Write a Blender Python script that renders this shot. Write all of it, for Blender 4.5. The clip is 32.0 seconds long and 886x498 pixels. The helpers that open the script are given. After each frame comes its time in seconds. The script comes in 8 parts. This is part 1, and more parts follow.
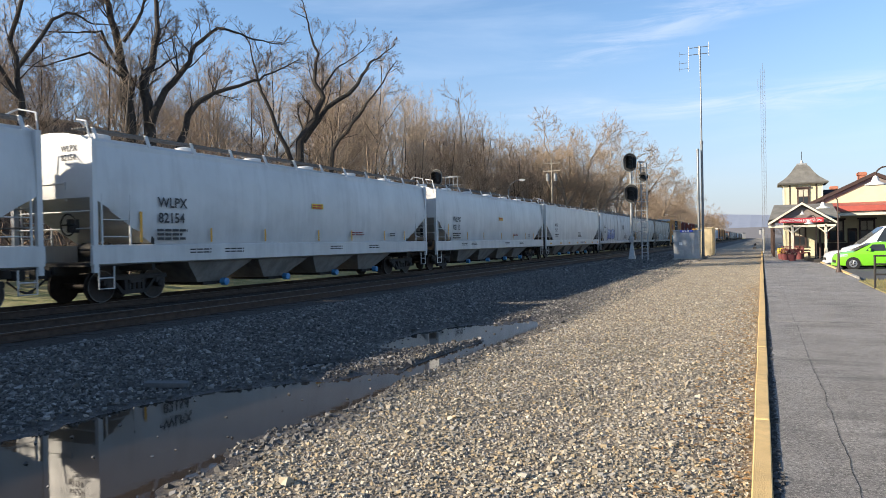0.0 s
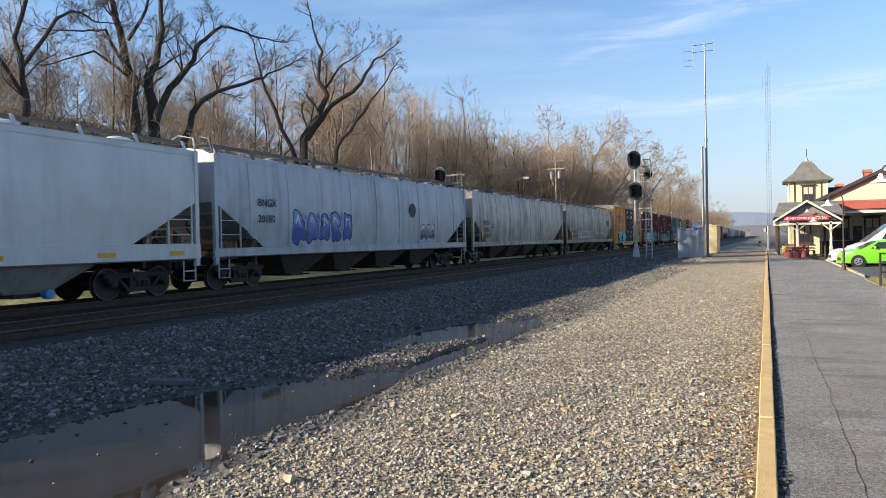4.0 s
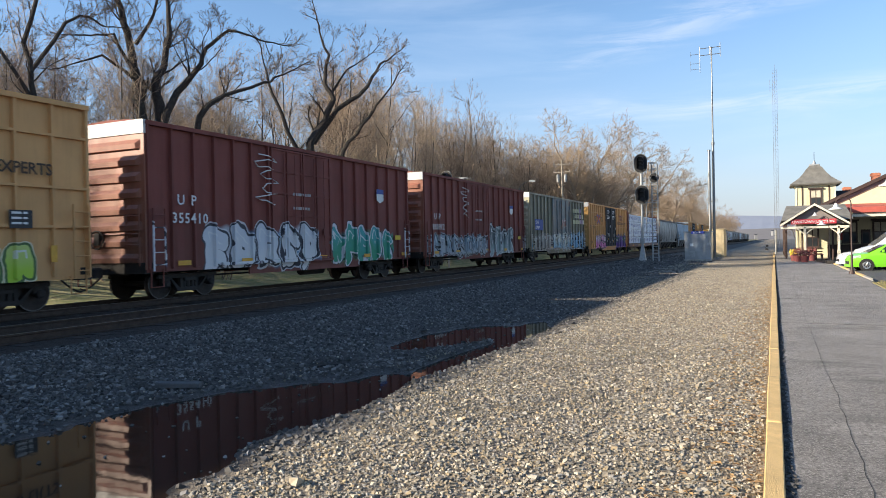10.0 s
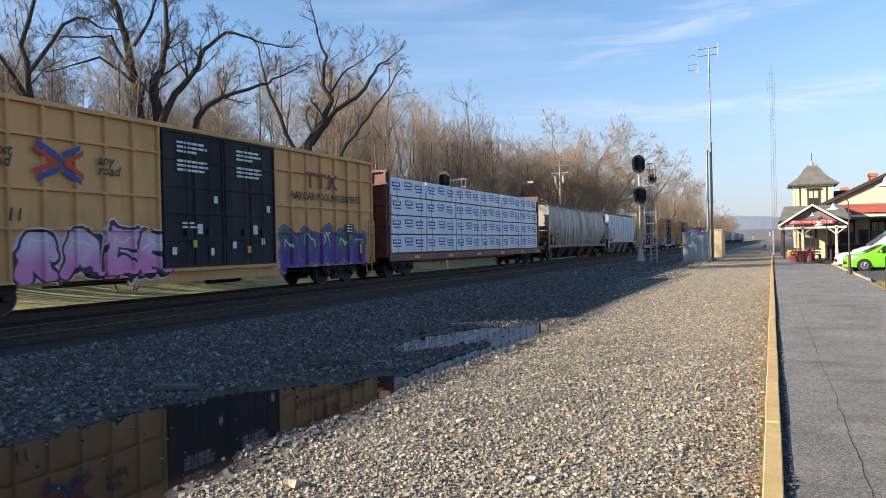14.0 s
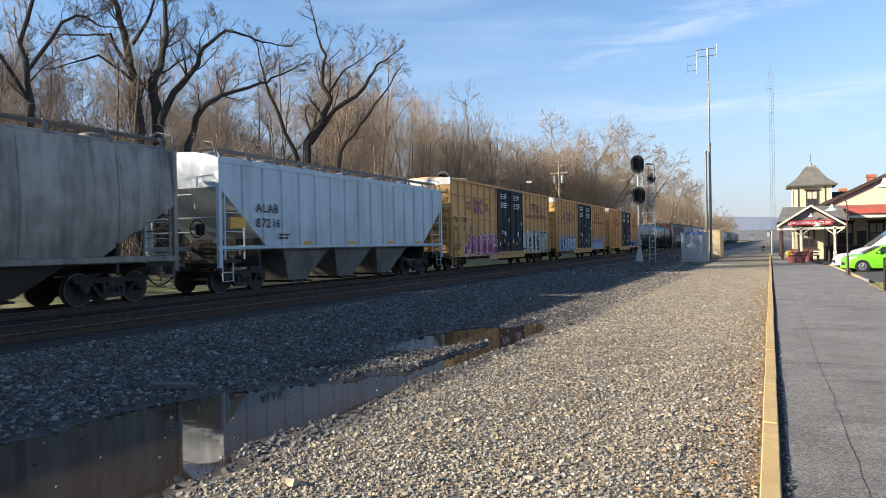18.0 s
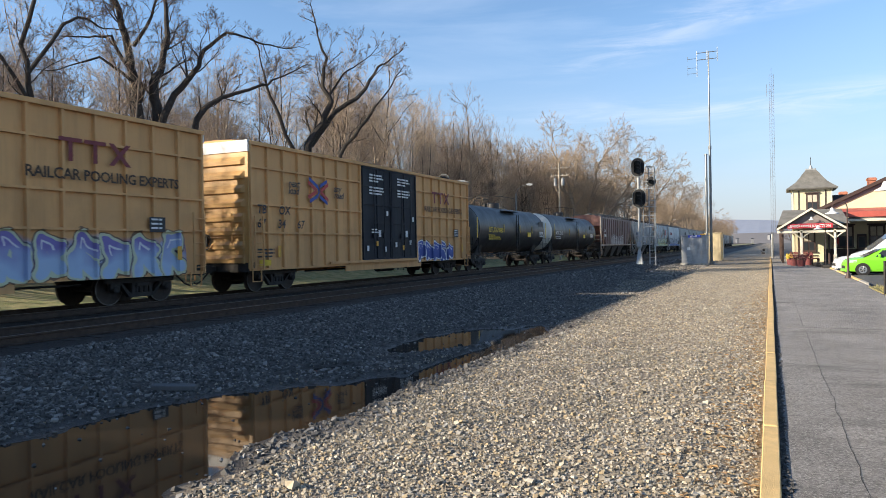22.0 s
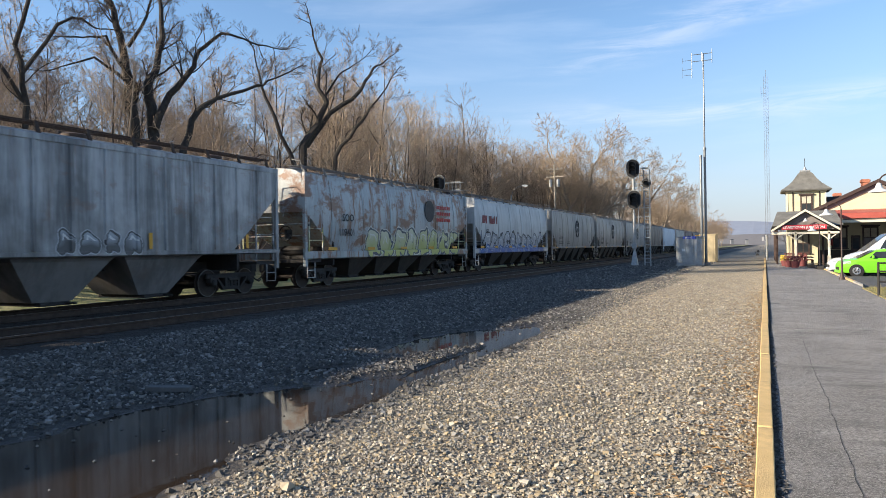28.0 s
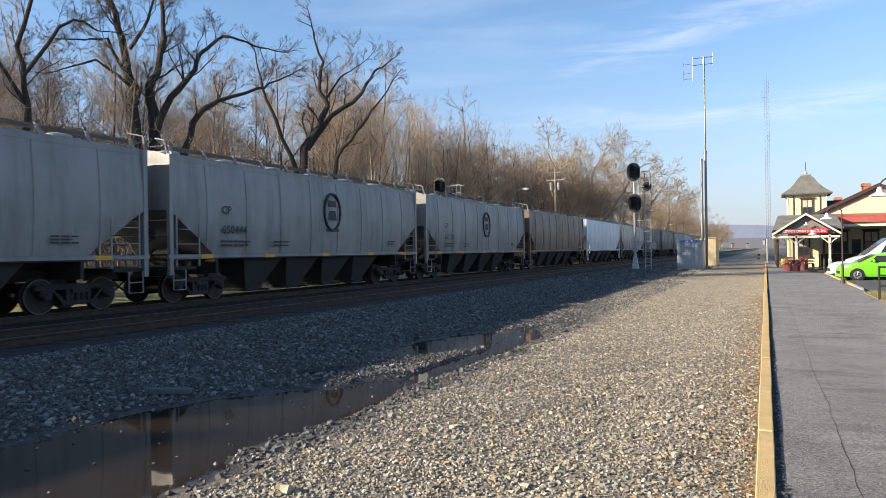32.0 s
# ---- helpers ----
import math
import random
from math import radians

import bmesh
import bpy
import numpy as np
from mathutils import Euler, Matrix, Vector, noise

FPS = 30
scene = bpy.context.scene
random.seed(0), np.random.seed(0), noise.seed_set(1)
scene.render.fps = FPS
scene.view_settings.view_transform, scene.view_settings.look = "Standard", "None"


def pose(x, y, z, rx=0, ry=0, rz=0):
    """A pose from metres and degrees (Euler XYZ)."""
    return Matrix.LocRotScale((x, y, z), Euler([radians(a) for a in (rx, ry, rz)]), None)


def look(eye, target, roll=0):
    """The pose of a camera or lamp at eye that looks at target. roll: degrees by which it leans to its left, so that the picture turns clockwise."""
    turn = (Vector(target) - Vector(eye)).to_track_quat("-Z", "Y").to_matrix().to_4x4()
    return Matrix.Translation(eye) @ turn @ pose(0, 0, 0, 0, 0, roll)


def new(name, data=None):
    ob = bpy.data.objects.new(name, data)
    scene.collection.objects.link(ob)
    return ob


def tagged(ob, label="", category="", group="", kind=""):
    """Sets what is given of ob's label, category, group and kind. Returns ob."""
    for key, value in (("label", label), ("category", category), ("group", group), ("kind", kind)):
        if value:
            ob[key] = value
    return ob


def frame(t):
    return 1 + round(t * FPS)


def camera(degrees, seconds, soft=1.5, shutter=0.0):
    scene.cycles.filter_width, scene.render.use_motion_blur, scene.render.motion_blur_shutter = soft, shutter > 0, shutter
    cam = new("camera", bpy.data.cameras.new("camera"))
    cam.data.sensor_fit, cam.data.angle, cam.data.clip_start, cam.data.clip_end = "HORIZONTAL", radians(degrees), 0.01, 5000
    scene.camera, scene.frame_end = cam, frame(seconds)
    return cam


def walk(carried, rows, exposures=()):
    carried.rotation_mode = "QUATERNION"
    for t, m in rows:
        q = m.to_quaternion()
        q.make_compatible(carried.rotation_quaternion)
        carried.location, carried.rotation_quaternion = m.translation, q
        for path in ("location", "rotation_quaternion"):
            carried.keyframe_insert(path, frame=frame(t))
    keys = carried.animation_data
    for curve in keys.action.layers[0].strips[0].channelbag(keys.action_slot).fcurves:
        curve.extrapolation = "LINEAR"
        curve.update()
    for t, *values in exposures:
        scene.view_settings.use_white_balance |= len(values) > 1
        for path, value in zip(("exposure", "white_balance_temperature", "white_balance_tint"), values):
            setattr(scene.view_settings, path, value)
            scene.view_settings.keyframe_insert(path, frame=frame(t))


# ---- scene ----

# ================= camera =================
EYE = (0.0, 0.0, 1.70)
RAIL = 0.27          # top of rail above the platform kerb
TRACK = -17.15       # centre line of the train's track
NEAR_TRACK = -12.95  # centre line of the empty track


def aim(yaw, pitch, roll):
    a, p = radians(yaw), radians(pitch)
    way = Vector((-math.sin(a) * math.cos(p), math.cos(a) * math.cos(p), math.sin(p)))
    return look(EYE, Vector(EYE) + way * 10, roll)


cam = camera(64.4, 32.0, soft=0.8, shutter=0.1)
walk(cam, [
    (0, aim(24.405, -0.462, -1.141)), (0.5, aim(24.402, -0.480, -1.142)), (1, aim(24.419, -0.472, -1.145)),
    (1.5, aim(24.466, -0.460, -1.141)), (2, aim(24.530, -0.457, -1.134)), (2.5, aim(24.597, -0.473, -1.124)),
    (3, aim(24.656, -0.517, -1.117)), (3.5, aim(24.702, -0.579, -1.126)), (5.5, aim(24.780, -0.689, -1.291)),
    (6, aim(24.855, -0.696, -1.258)), (6.5, aim(24.924, -0.695, -1.244)), (7, aim(24.996, -0.665, -1.257)),
    (7.5, aim(25.069, -0.610, -1.257)), (8, aim(25.129, -0.552, -1.230)), (8.5, aim(25.166, -0.485, -1.210)),
    (9, aim(25.182, -0.419, -1.187)), (9.5, aim(25.195, -0.371, -1.147)), (10, aim(25.214, -0.344, -1.129)),
    (10.5, aim(25.234, -0.331, -1.149)), (11, aim(25.245, -0.309, -1.188)), (11.5, aim(25.239, -0.285, -1.214)),
    (12, aim(25.214, -0.291, -1.226)), (12.5, aim(25.180, -0.317, -1.248)), (13, aim(25.131, -0.329, -1.265)),
    (13.5, aim(25.087, -0.303, -1.269)), (14, aim(25.071, -0.245, -1.266)), (14.5, aim(25.071, -0.197, -1.255)),
    (16.5, aim(24.873, -0.124, -1.204)), (17, aim(24.820, -0.174, -1.186)), (17.5, aim(24.872, -0.240, -1.131)),
    (18, aim(24.965, -0.291, -1.060)), (18.5, aim(25.016, -0.276, -1.005)), (19, aim(25.028, -0.193, -0.957)),
    (19.5, aim(25.028, -0.083, -0.922)), (20, aim(25.032, -0.005, -0.909)), (20.5, aim(25.041, 0.013, -0.908)),
    (21, aim(25.036, -0.012, -0.911)), (21.5, aim(25.009, -0.052, -0.917)), (22, aim(24.979, -0.100, -0.938)),
    (22.5, aim(24.951, -0.166, -0.973)), (23, aim(24.901, -0.248, -1.001)), (23.5, aim(24.828, -0.321, -1.013)),
    (24, aim(24.758, -0.359, -1.011)), (24.5, aim(24.714, -0.339, -1.004)), (25, aim(24.697, -0.269, -1.000)),
    (25.5, aim(24.693, -0.183, -0.988)), (27.5, aim(24.622, 0.012, -0.884)), (28, aim(24.603, -0.019, -0.902)),
    (28.5, aim(24.586, -0.053, -0.919)), (29, aim(24.573, -0.082, -0.907)), (29.5, aim(24.564, -0.078, -0.884)),
    (30, aim(24.558, -0.036, -0.870)), (30.5, aim(24.572, 0.031, -0.844)), (31, aim(24.602, 0.107, -0.801)),
    (31.5, aim(24.630, 0.172, -0.770)), (32, aim(24.646, 0.220, -0.758)),
])

# ================= light =================
SUN_TILT = 20.8      # degrees above the horizon
SUN_SIDE = 38.0      # degrees by which it stands behind the square to the rails
sun_from = Vector((-math.cos(radians(SUN_SIDE)), -math.sin(radians(SUN_SIDE)), math.tan(radians(SUN_TILT)))).normalized()
sun = new("sun", bpy.data.lights.new("sun", "SUN"))
sun.data.energy, sun.data.angle, sun.data.color = 4.25, radians(0.53), (1.0, 0.87, 0.69)
sun.matrix_world = look((-60, -20, 40), Vector((-60, -20, 40)) - sun_from)
scene.view_settings.exposure = 1.34


def build_world():
    w = bpy.data.worlds.new("sky")
    scene.world = w
    w.use_nodes = True
    n, l = w.node_tree.nodes, w.node_tree.links
    n.clear()
    sky = n.new("ShaderNodeTexSky")
    sky.sky_type, sky.sun_disc = "NISHITA", False
    sky.sun_elevation = radians(SUN_TILT)
    sky.sun_rotation = math.atan2(sun_from.x, sun_from.y)
    sky.air_density, sky.dust_density, sky.ozone_density = 1.0, 0.15, 3.4
    co = n.new("ShaderNodeTexCoord")
    mp = n.new("ShaderNodeMapping")
    mp.inputs["Scale"].default_value = (1.2, 1.2, 9.0)
    mp.inputs["Rotation"].default_value = (0.0, 0.10, 0.3)
    l.new(co.outputs["Generated"], mp.inputs["Vector"])
    no = n.new("ShaderNodeTexNoise")
    no.inputs["Scale"].default_value, no.inputs["Detail"].default_value = 1.6, 7.0
    no.inputs["Roughness"].default_value, no.inputs["Distortion"].default_value = 0.55, 0.5
    l.new(mp.outputs["Vector"], no.inputs["Vector"])
    cr = n.new("ShaderNodeValToRGB")
    cr.color_ramp.elements[0].position, cr.color_ramp.elements[1].position = 0.54, 0.85
    cr.color_ramp.elements[1].color = (0.16, 0.16, 0.16, 1)
    l.new(no.outputs["Fac"], cr.inputs["Fac"])
    mx = n.new("ShaderNodeMix")
    mx.data_type = "RGBA"
    l.new(cr.outputs["Color"], mx.inputs["Factor"])
    l.new(sky.outputs["Color"], mx.inputs["A"])
    mx.inputs["B"].default_value = (6.8, 7.2, 7.9, 1)
    sp = n.new("ShaderNodeSeparateXYZ")
    l.new(co.outputs["Generated"], sp.inputs["Vector"])
    hz = n.new("ShaderNodeMapRange")
    hz.inputs["From Min"].default_value, hz.inputs["From Max"].default_value = 0.30, -0.03
    l.new(sp.outputs["Z"], hz.inputs["Value"])
    hp = n.new("ShaderNodeMath")
    hp.operation = "POWER"
    hp.inputs[1].default_value = 1.35
    l.new(hz.outputs["Result"], hp.inputs[0])
    hm = n.new("ShaderNodeMix")
    hm.data_type = "RGBA"
    l.new(hp.outputs[0], hm.inputs["Factor"])
    l.new(mx.outputs["Result"], hm.inputs["A"])
    hm.inputs["B"].default_value = (2.15, 2.28, 2.95, 1)
    # thin cirrus: a level band low in the north and a wisp that climbs across it
    def calc(op, a, b=0.0):
        m = n.new("ShaderNodeMath")
        m.operation = op
        for i, v in enumerate((a, b)):
            if hasattr(v, "is_output"):
                l.new(v, m.inputs[i])
            else:
                m.inputs[i].default_value = v
        return m.outputs[0]
    def span(v, a, b):
        m = n.new("ShaderNodeMapRange")
        m.interpolation_type = "SMOOTHSTEP"
        m.inputs["From Min"].default_value, m.inputs["From Max"].default_value = a, b
        l.new(v, m.inputs["Value"])
        return m.outputs["Result"]
    wm = n.new("ShaderNodeMapping")
    wm.inputs["Rotation"].default_value = (0.0, 0.16, 0.0)
    wm.inputs["Scale"].default_value = (3.0, 3.0, 26.0)
    l.new(co.outputs["Generated"], wm.inputs["Vector"])
    wn = n.new("ShaderNodeTexNoise")
    wn.inputs["Scale"].default_value, wn.inputs["Detail"].default_value, wn.inputs["Roughness"].default_value = 2.2, 8.0, 0.62
    wn.inputs["Distortion"].default_value = 0.6
    l.new(wm.outputs["Vector"], wn.inputs["Vector"])
    shred = span(wn.outputs["Fac"], 0.36, 0.72)
    x_, z_ = sp.outputs["X"], sp.outputs["Z"]
    drift = calc("MULTIPLY", calc("SUBTRACT", no.outputs["Fac"], 0.5), 0.05)
    level = calc("ABSOLUTE", calc("SUBTRACT", calc("ADD", z_, drift), 0.178))
    level = calc("MULTIPLY", calc("MULTIPLY", span(level, 0.034, 0.0), span(x_, -0.48, -0.12)), 0.42)
    climb = calc("ABSOLUTE", calc("SUBTRACT", calc("ADD", z_, drift), calc("ADD", calc("MULTIPLY", x_, 0.19), 0.297)))
    climb = calc("MULTIPLY", calc("MULTIPLY", span(climb, 0.04, 0.0), span(x_, -0.36, -0.14)), 0.40)
    cirrus = calc("MULTIPLY", calc("MAXIMUM", level, climb), shred)
    cm = n.new("ShaderNodeMix")
    cm.data_type = "RGBA"
    l.new(cirrus, cm.inputs["Factor"])
    l.new(hm.outputs["Result"], cm.inputs["A"])
    cm.inputs["B"].default_value = (4.5, 4.8, 5.5, 1)
    bg = n.new("ShaderNodeBackground")
    bg.inputs["Strength"].default_value = 0.087
    l.new(cm.outputs["Result"], bg.inputs["Color"])
    out = n.new("ShaderNodeOutputWorld")
    l.new(bg.outputs["Background"], out.inputs["Surface"])


build_world()


# ================= mesh and material tools =================
class Geo:
    """Collects vertices and faces of one mesh."""

    def __init__(self):
        self.v, self.f, self.m = [], [], []

    def add(self, verts, faces, slot=0):
        o = len(self.v)
        self.v.extend(verts)
        self.f.extend([tuple(i + o for i in f) for f in faces])
        self.m.extend([slot] * len(faces))

    def box(self, x0, x1, y0, y1, z0, z1, slot=0, c=0.0):
        if c <= 0:
            vs = [(x, y, z) for z in (z0, z1) for y in (y0, y1) for x in (x0, x1)]
            self.add(vs, [(0, 2, 3, 1), (4, 5, 7, 6), (0, 1, 5, 4), (2, 6, 7, 3), (0, 4, 6, 2), (1, 3, 7, 5)], slot)
            return self
        # chamfered on the vertical and top edges
        def ring(z, k):
            a, b, d, e = x0 + k, x1 - k, y0 + k, y1 - k
            return [(a + c, d, z), (b - c, d, z), (b, d + c, z), (b, e - c, z), (b - c, e, z), (a + c, e, z), (a, e - c, z), (a, d + c, z)]
        self.loft([ring(z0, 0), ring(z1 - c, 0), ring(z1, c * 0.7)], slot)
        return self

    def loft(self, rings, slot=0, caps=True, closed=True):
        n = len(rings[0])
        o = len(self.v)
        for r in rings:
            self.v.extend(r)
        for k in range(len(rings) - 1):
            a, b = o + k * n, o + (k + 1) * n
            for i in range(n if closed else n - 1):
                j = (i + 1) % n
                self.f.append((a + i, a + j, b + j, b + i))
                self.m.append(slot)
        if caps:
            self.f.append(tuple(o + i for i in range(n))[::-1])
            self.f.append(tuple(o + (len(rings) - 1) * n + i for i in range(n)))
            self.m.extend([slot, slot])
        return self

    def tube(self, pts, radii, seg=6, slot=0, caps=True):
        pts = [Vector(p) for p in pts]
        if not hasattr(radii, "__len__"):
            radii = [radii] * len(pts)
        rings, side = [], None
        for i, p in enumerate(pts):
            d = (pts[min(i + 1, len(pts) - 1)] - pts[max(i - 1, 0)]).normalized()
            if side is None:
                side = d.orthogonal().normalized()
            side = (side - d * side.dot(d)).normalized()
            up = d.cross(side)
            rings.append([tuple(p + (side * math.cos(a) + up * math.sin(a)) * radii[i]) for a in [2 * math.pi * k / seg for k in range(seg)]])
        self.loft(rings, slot, caps)
        return self

    def disc_y(self, profile, seg=24, centre=(0, 0, 0), axis="x", slot=0):
        """Turns a profile of (along, radius) round an axis."""
        cx, cy, cz = centre
        rings = []
        for u, r in profile:
            ring = []
            for k in range(seg):
                a = 2 * math.pi * k / seg
                c, s = r * math.cos(a), r * math.sin(a)
                ring.append({"x": (cx + u, cy + c, cz + s), "y": (cx + s, cy + u, cz + c), "z": (cx + c, cy + s, cz + u)}[axis])
            rings.append(ring)
        self.loft(rings, slot)
        return self

    def mesh(self, name, smooth=True, angle=0.6):
        me = bpy.data.meshes.new(name)
        me.from_pydata([tuple(p) for p in self.v], [], self.f)
        me.polygons.foreach_set("material_index", self.m)
        bm = bmesh.new()
        bm.from_mesh(me)
        bmesh.ops.recalc_face_normals(bm, faces=bm.faces)
        bm.to_mesh(me)
        bm.free()
        if smooth:
            me.shade_smooth()
            me.set_sharp_from_angle(angle=angle)
        return me


def part(name, geo, material, parent=None, label="", at=None, smooth=True):
    """One mesh object, under a thing or a part when parent is given; geo is a Geo or a mesh to share."""
    me = geo.mesh(name, smooth) if isinstance(geo, Geo) else geo
    ob = new(name, me)
    mats = material if isinstance(material, (list, tuple)) else [material]
    if not me.materials:
        for _ in mats:
            me.materials.append(mats[0])
    for i, m in enumerate(mats):
        ob.material_slots[i].link = "OBJECT"
        ob.material_slots[i].material = m
    if parent is not None:
        ob.parent = parent
    if at is not None:
        ob.matrix_basis = at if isinstance(at, Matrix) else Matrix.Translation(at)
    if label:
        tagged(ob, label)
    return ob


def thing(name, label, category, m=None, group="", kind=""):
    ob = new(name)
    ob.empty_display_size = 0.3
    if m is not None:
        ob.matrix_basis = m
    return tagged(ob, label, category, group, kind)


def solid(name, geo, material, label, category="", group="", kind="", at=None, smooth=True):
    """A top-level thing or piece of the setting of one mesh."""
    return tagged(part(name, geo, material, None, "", at, smooth), label, category, group, kind)


class Nodes:
    """Short hand for a node material."""

    def __init__(self, name, rough=0.6, metal=0.0):
        self.mat = bpy.data.materials.new(name)
        self.mat.use_nodes = True
        self.t = self.mat.node_tree
        self.bsdf = self.t.nodes["Principled BSDF"]
        self.bsdf.inputs["Roughness"].default_value = rough
        self.bsdf.inputs["Metallic"].default_value = metal
        self.co = self.t.nodes.new("ShaderNodeTexCoord")

    def node(self, kind, **inputs):
        n = self.t.nodes.new(kind)
        for k, v in inputs.items():
            self.put(n.inputs[k.replace("_", " ")], v)
        return n

    def put(self, socket, v):
        if hasattr(v, "is_output"):
            self.t.links.new(v, socket)
        elif hasattr(v, "__len__") and len(v) == 3 and socket.type == "RGBA":
            socket.default_value = (*v, 1)
        else:
            socket.default_value = v

    def coords(self, scale=(1, 1, 1), space="Object"):
        m = self.node("ShaderNodeMapping", Scale=scale)
        self.put(m.inputs["Vector"], self.co.outputs[space])
        return m.outputs["Vector"]

    def noise(self, scale, detail=4.0, rough=0.6, vec=None, distortion=0.0):
        n = self.node("ShaderNodeTexNoise", Scale=scale, Detail=detail, Roughness=rough, Distortion=distortion)
        self.put(n.inputs["Vector"], vec if vec is not None else self.co.outputs["Object"])
        return n.outputs["Fac"]

    def ramp(self, fac, lo, hi, a=(0, 0, 0), b=(1, 1, 1)):
        r = self.node("ShaderNodeValToRGB", Fac=fac)
        e = r.color_ramp.elements
        e[0].position, e[1].position = lo, hi
        e[0].color, e[1].color = (*a, 1), (*b, 1)
        return r.outputs["Color"]

    def mix(self, fac, a, b, kind="MIX"):
        m = self.t.nodes.new("ShaderNodeMix")
        m.data_type, m.blend_type = "RGBA", kind
        self.put(m.inputs["Factor"], fac)
        self.put(m.inputs["A"], a)
        self.put(m.inputs["B"], b)
        return m.outputs["Result"]

    def math(self, op, a, b=0.0, c=0.0):
        m = self.t.nodes.new("ShaderNodeMath")
        m.operation = op
        for i, v in enumerate((a, b, c)):
            self.put(m.inputs[i], v)
        return m.outputs[0]

    def step(self, v, lo, hi):
        """0 below lo, 1 above hi."""
        m = self.t.nodes.new("ShaderNodeMapRange")
        self.put(m.inputs["Value"], v)
        self.put(m.inputs["From Min"], lo)
        self.put(m.inputs["From Max"], hi)
        return m.outputs["Result"]

    def bump(self, height, strength=0.3, distance=0.02):
        b = self.node("ShaderNodeBump", Strength=strength, Distance=distance)
        self.put(b.inputs["Height"], height)
        self.put(self.bsdf.inputs["Normal"], b.outputs["Normal"])

    def colour(self, c):
        self.put(self.bsdf.inputs["Base Color"], c)
        return self


def plain(name, c, rough=0.6, metal=0.0, scale=3.0, vary=0.25, bump=0.15, dirt=0.0, grain=40.0):
    """A surface with tone variation at two scales and fine relief."""
    k = Nodes(name, rough, metal)
    big, fine = k.noise(scale, 5), k.noise(grain, 3)
    dark = tuple(x * (1 - vary) for x in c)
    lite = tuple(min(1, x * (1 + vary * 0.6)) for x in c)
    col = k.mix(k.step(big, 0.3, 0.7), dark, lite)
    col = k.mix(k.math("MULTIPLY", k.step(fine, 0.45, 0.75), 0.25), col, tuple(x * 0.6 for x in c))
    if dirt:
        col = k.mix(k.math("MULTIPLY", k.step(k.noise(scale * 0.6, 6, 0.7), 0.45, 0.7), dirt), col, (0.09, 0.075, 0.06))
    k.colour(col)
    k.put(k.bsdf.inputs["Roughness"], k.math("ADD", k.math("MULTIPLY", k.math("SUBTRACT", fine, 0.5), 0.25), rough))
    if bump:
        k.bump(fine, bump, 0.01)
    return k.mat


# ================= ground =================
WATER = -0.13


def smooth(a, b, v):
    t = min(1.0, max(0.0, (v - a) / (b - a)))
    return t * t * (3 - 2 * t)


# pools: centre x, y, half length along, half width across, turn in degrees
POOLS = ((-5.35, 2.3, 4.2, 1.36, 90.0), (-5.55, 5.8, 2.05, 1.02, 80.0), (-4.78, 7.5, 1.5, 0.46, 96.0), (-4.52, 10.6, 2.7, 0.26, 88.0),
         (-5.65, 12.9, 1.9, 0.72, 80.0), (-4.72, 13.9, 1.7, 0.42, 96.0), (-6.25, 8.9, 0.55, 0.17, 55.0))


def pool_depth(x, y):
    best, wob = 0.0, None
    for cx, cy, a, b, turn in POOLS:
        c, s = math.cos(radians(turn)), math.sin(radians(turn))
        dx, dy = x - cx, y - cy
        u, w = (dx * c + dy * s) / a, (-dx * s + dy * c) / b
        r = math.sqrt(u * u + w * w)
        if r < 1.8:
            if wob is None:
                wob = 0.20 * noise.noise((x * 1.1, y * 1.1, 4.0)) + 0.14 * noise.noise((x * 3.1, y * 3.1, 2.0))
            best = max(best, 1 - smooth(0.55, 1.35, r + wob))
    return best


def height(x, y):
    bed = smooth(-7.2, -10.6, x) * (1 - smooth(-19.4, -22.0, x))
    wob = 0.5 + 0.5 * noise.noise((y * 0.11, 3.0, 0.0))
    z = -0.085 + 0.17 * bed + 0.06 * wob * smooth(-7.5, -9.6, x) * (1 - smooth(-9.6, -11.3, x))
    z -= 0.30 * smooth(-20, -24, x)
    hill = smooth(-31, -82, x)
    z += hill * (18.0 - 9.0 * smooth(35, 170, y)) * (1 - 0.75 * smooth(300, 700, y)) + 1.2 * smooth(-26, -34, x)
    z += 0.5 * noise.noise((x * 0.05, y * 0.05, 1.0)) * smooth(-27, -40, x)
    if -9.5 < x < 0 and -12 < y < 45:
        z += 0.016 * noise.noise((x * 1.1, y * 1.1, 0.0)) + 0.012 * noise.noise((x * 3.3, y * 3.3, 7.0))
        z -= 0.13 * pool_depth(x, y)
    if x > 0.02:
        z = -0.30 if x < 3.6 else -0.30 + 0.12 * smooth(3.6, 4.4, x)
    return z


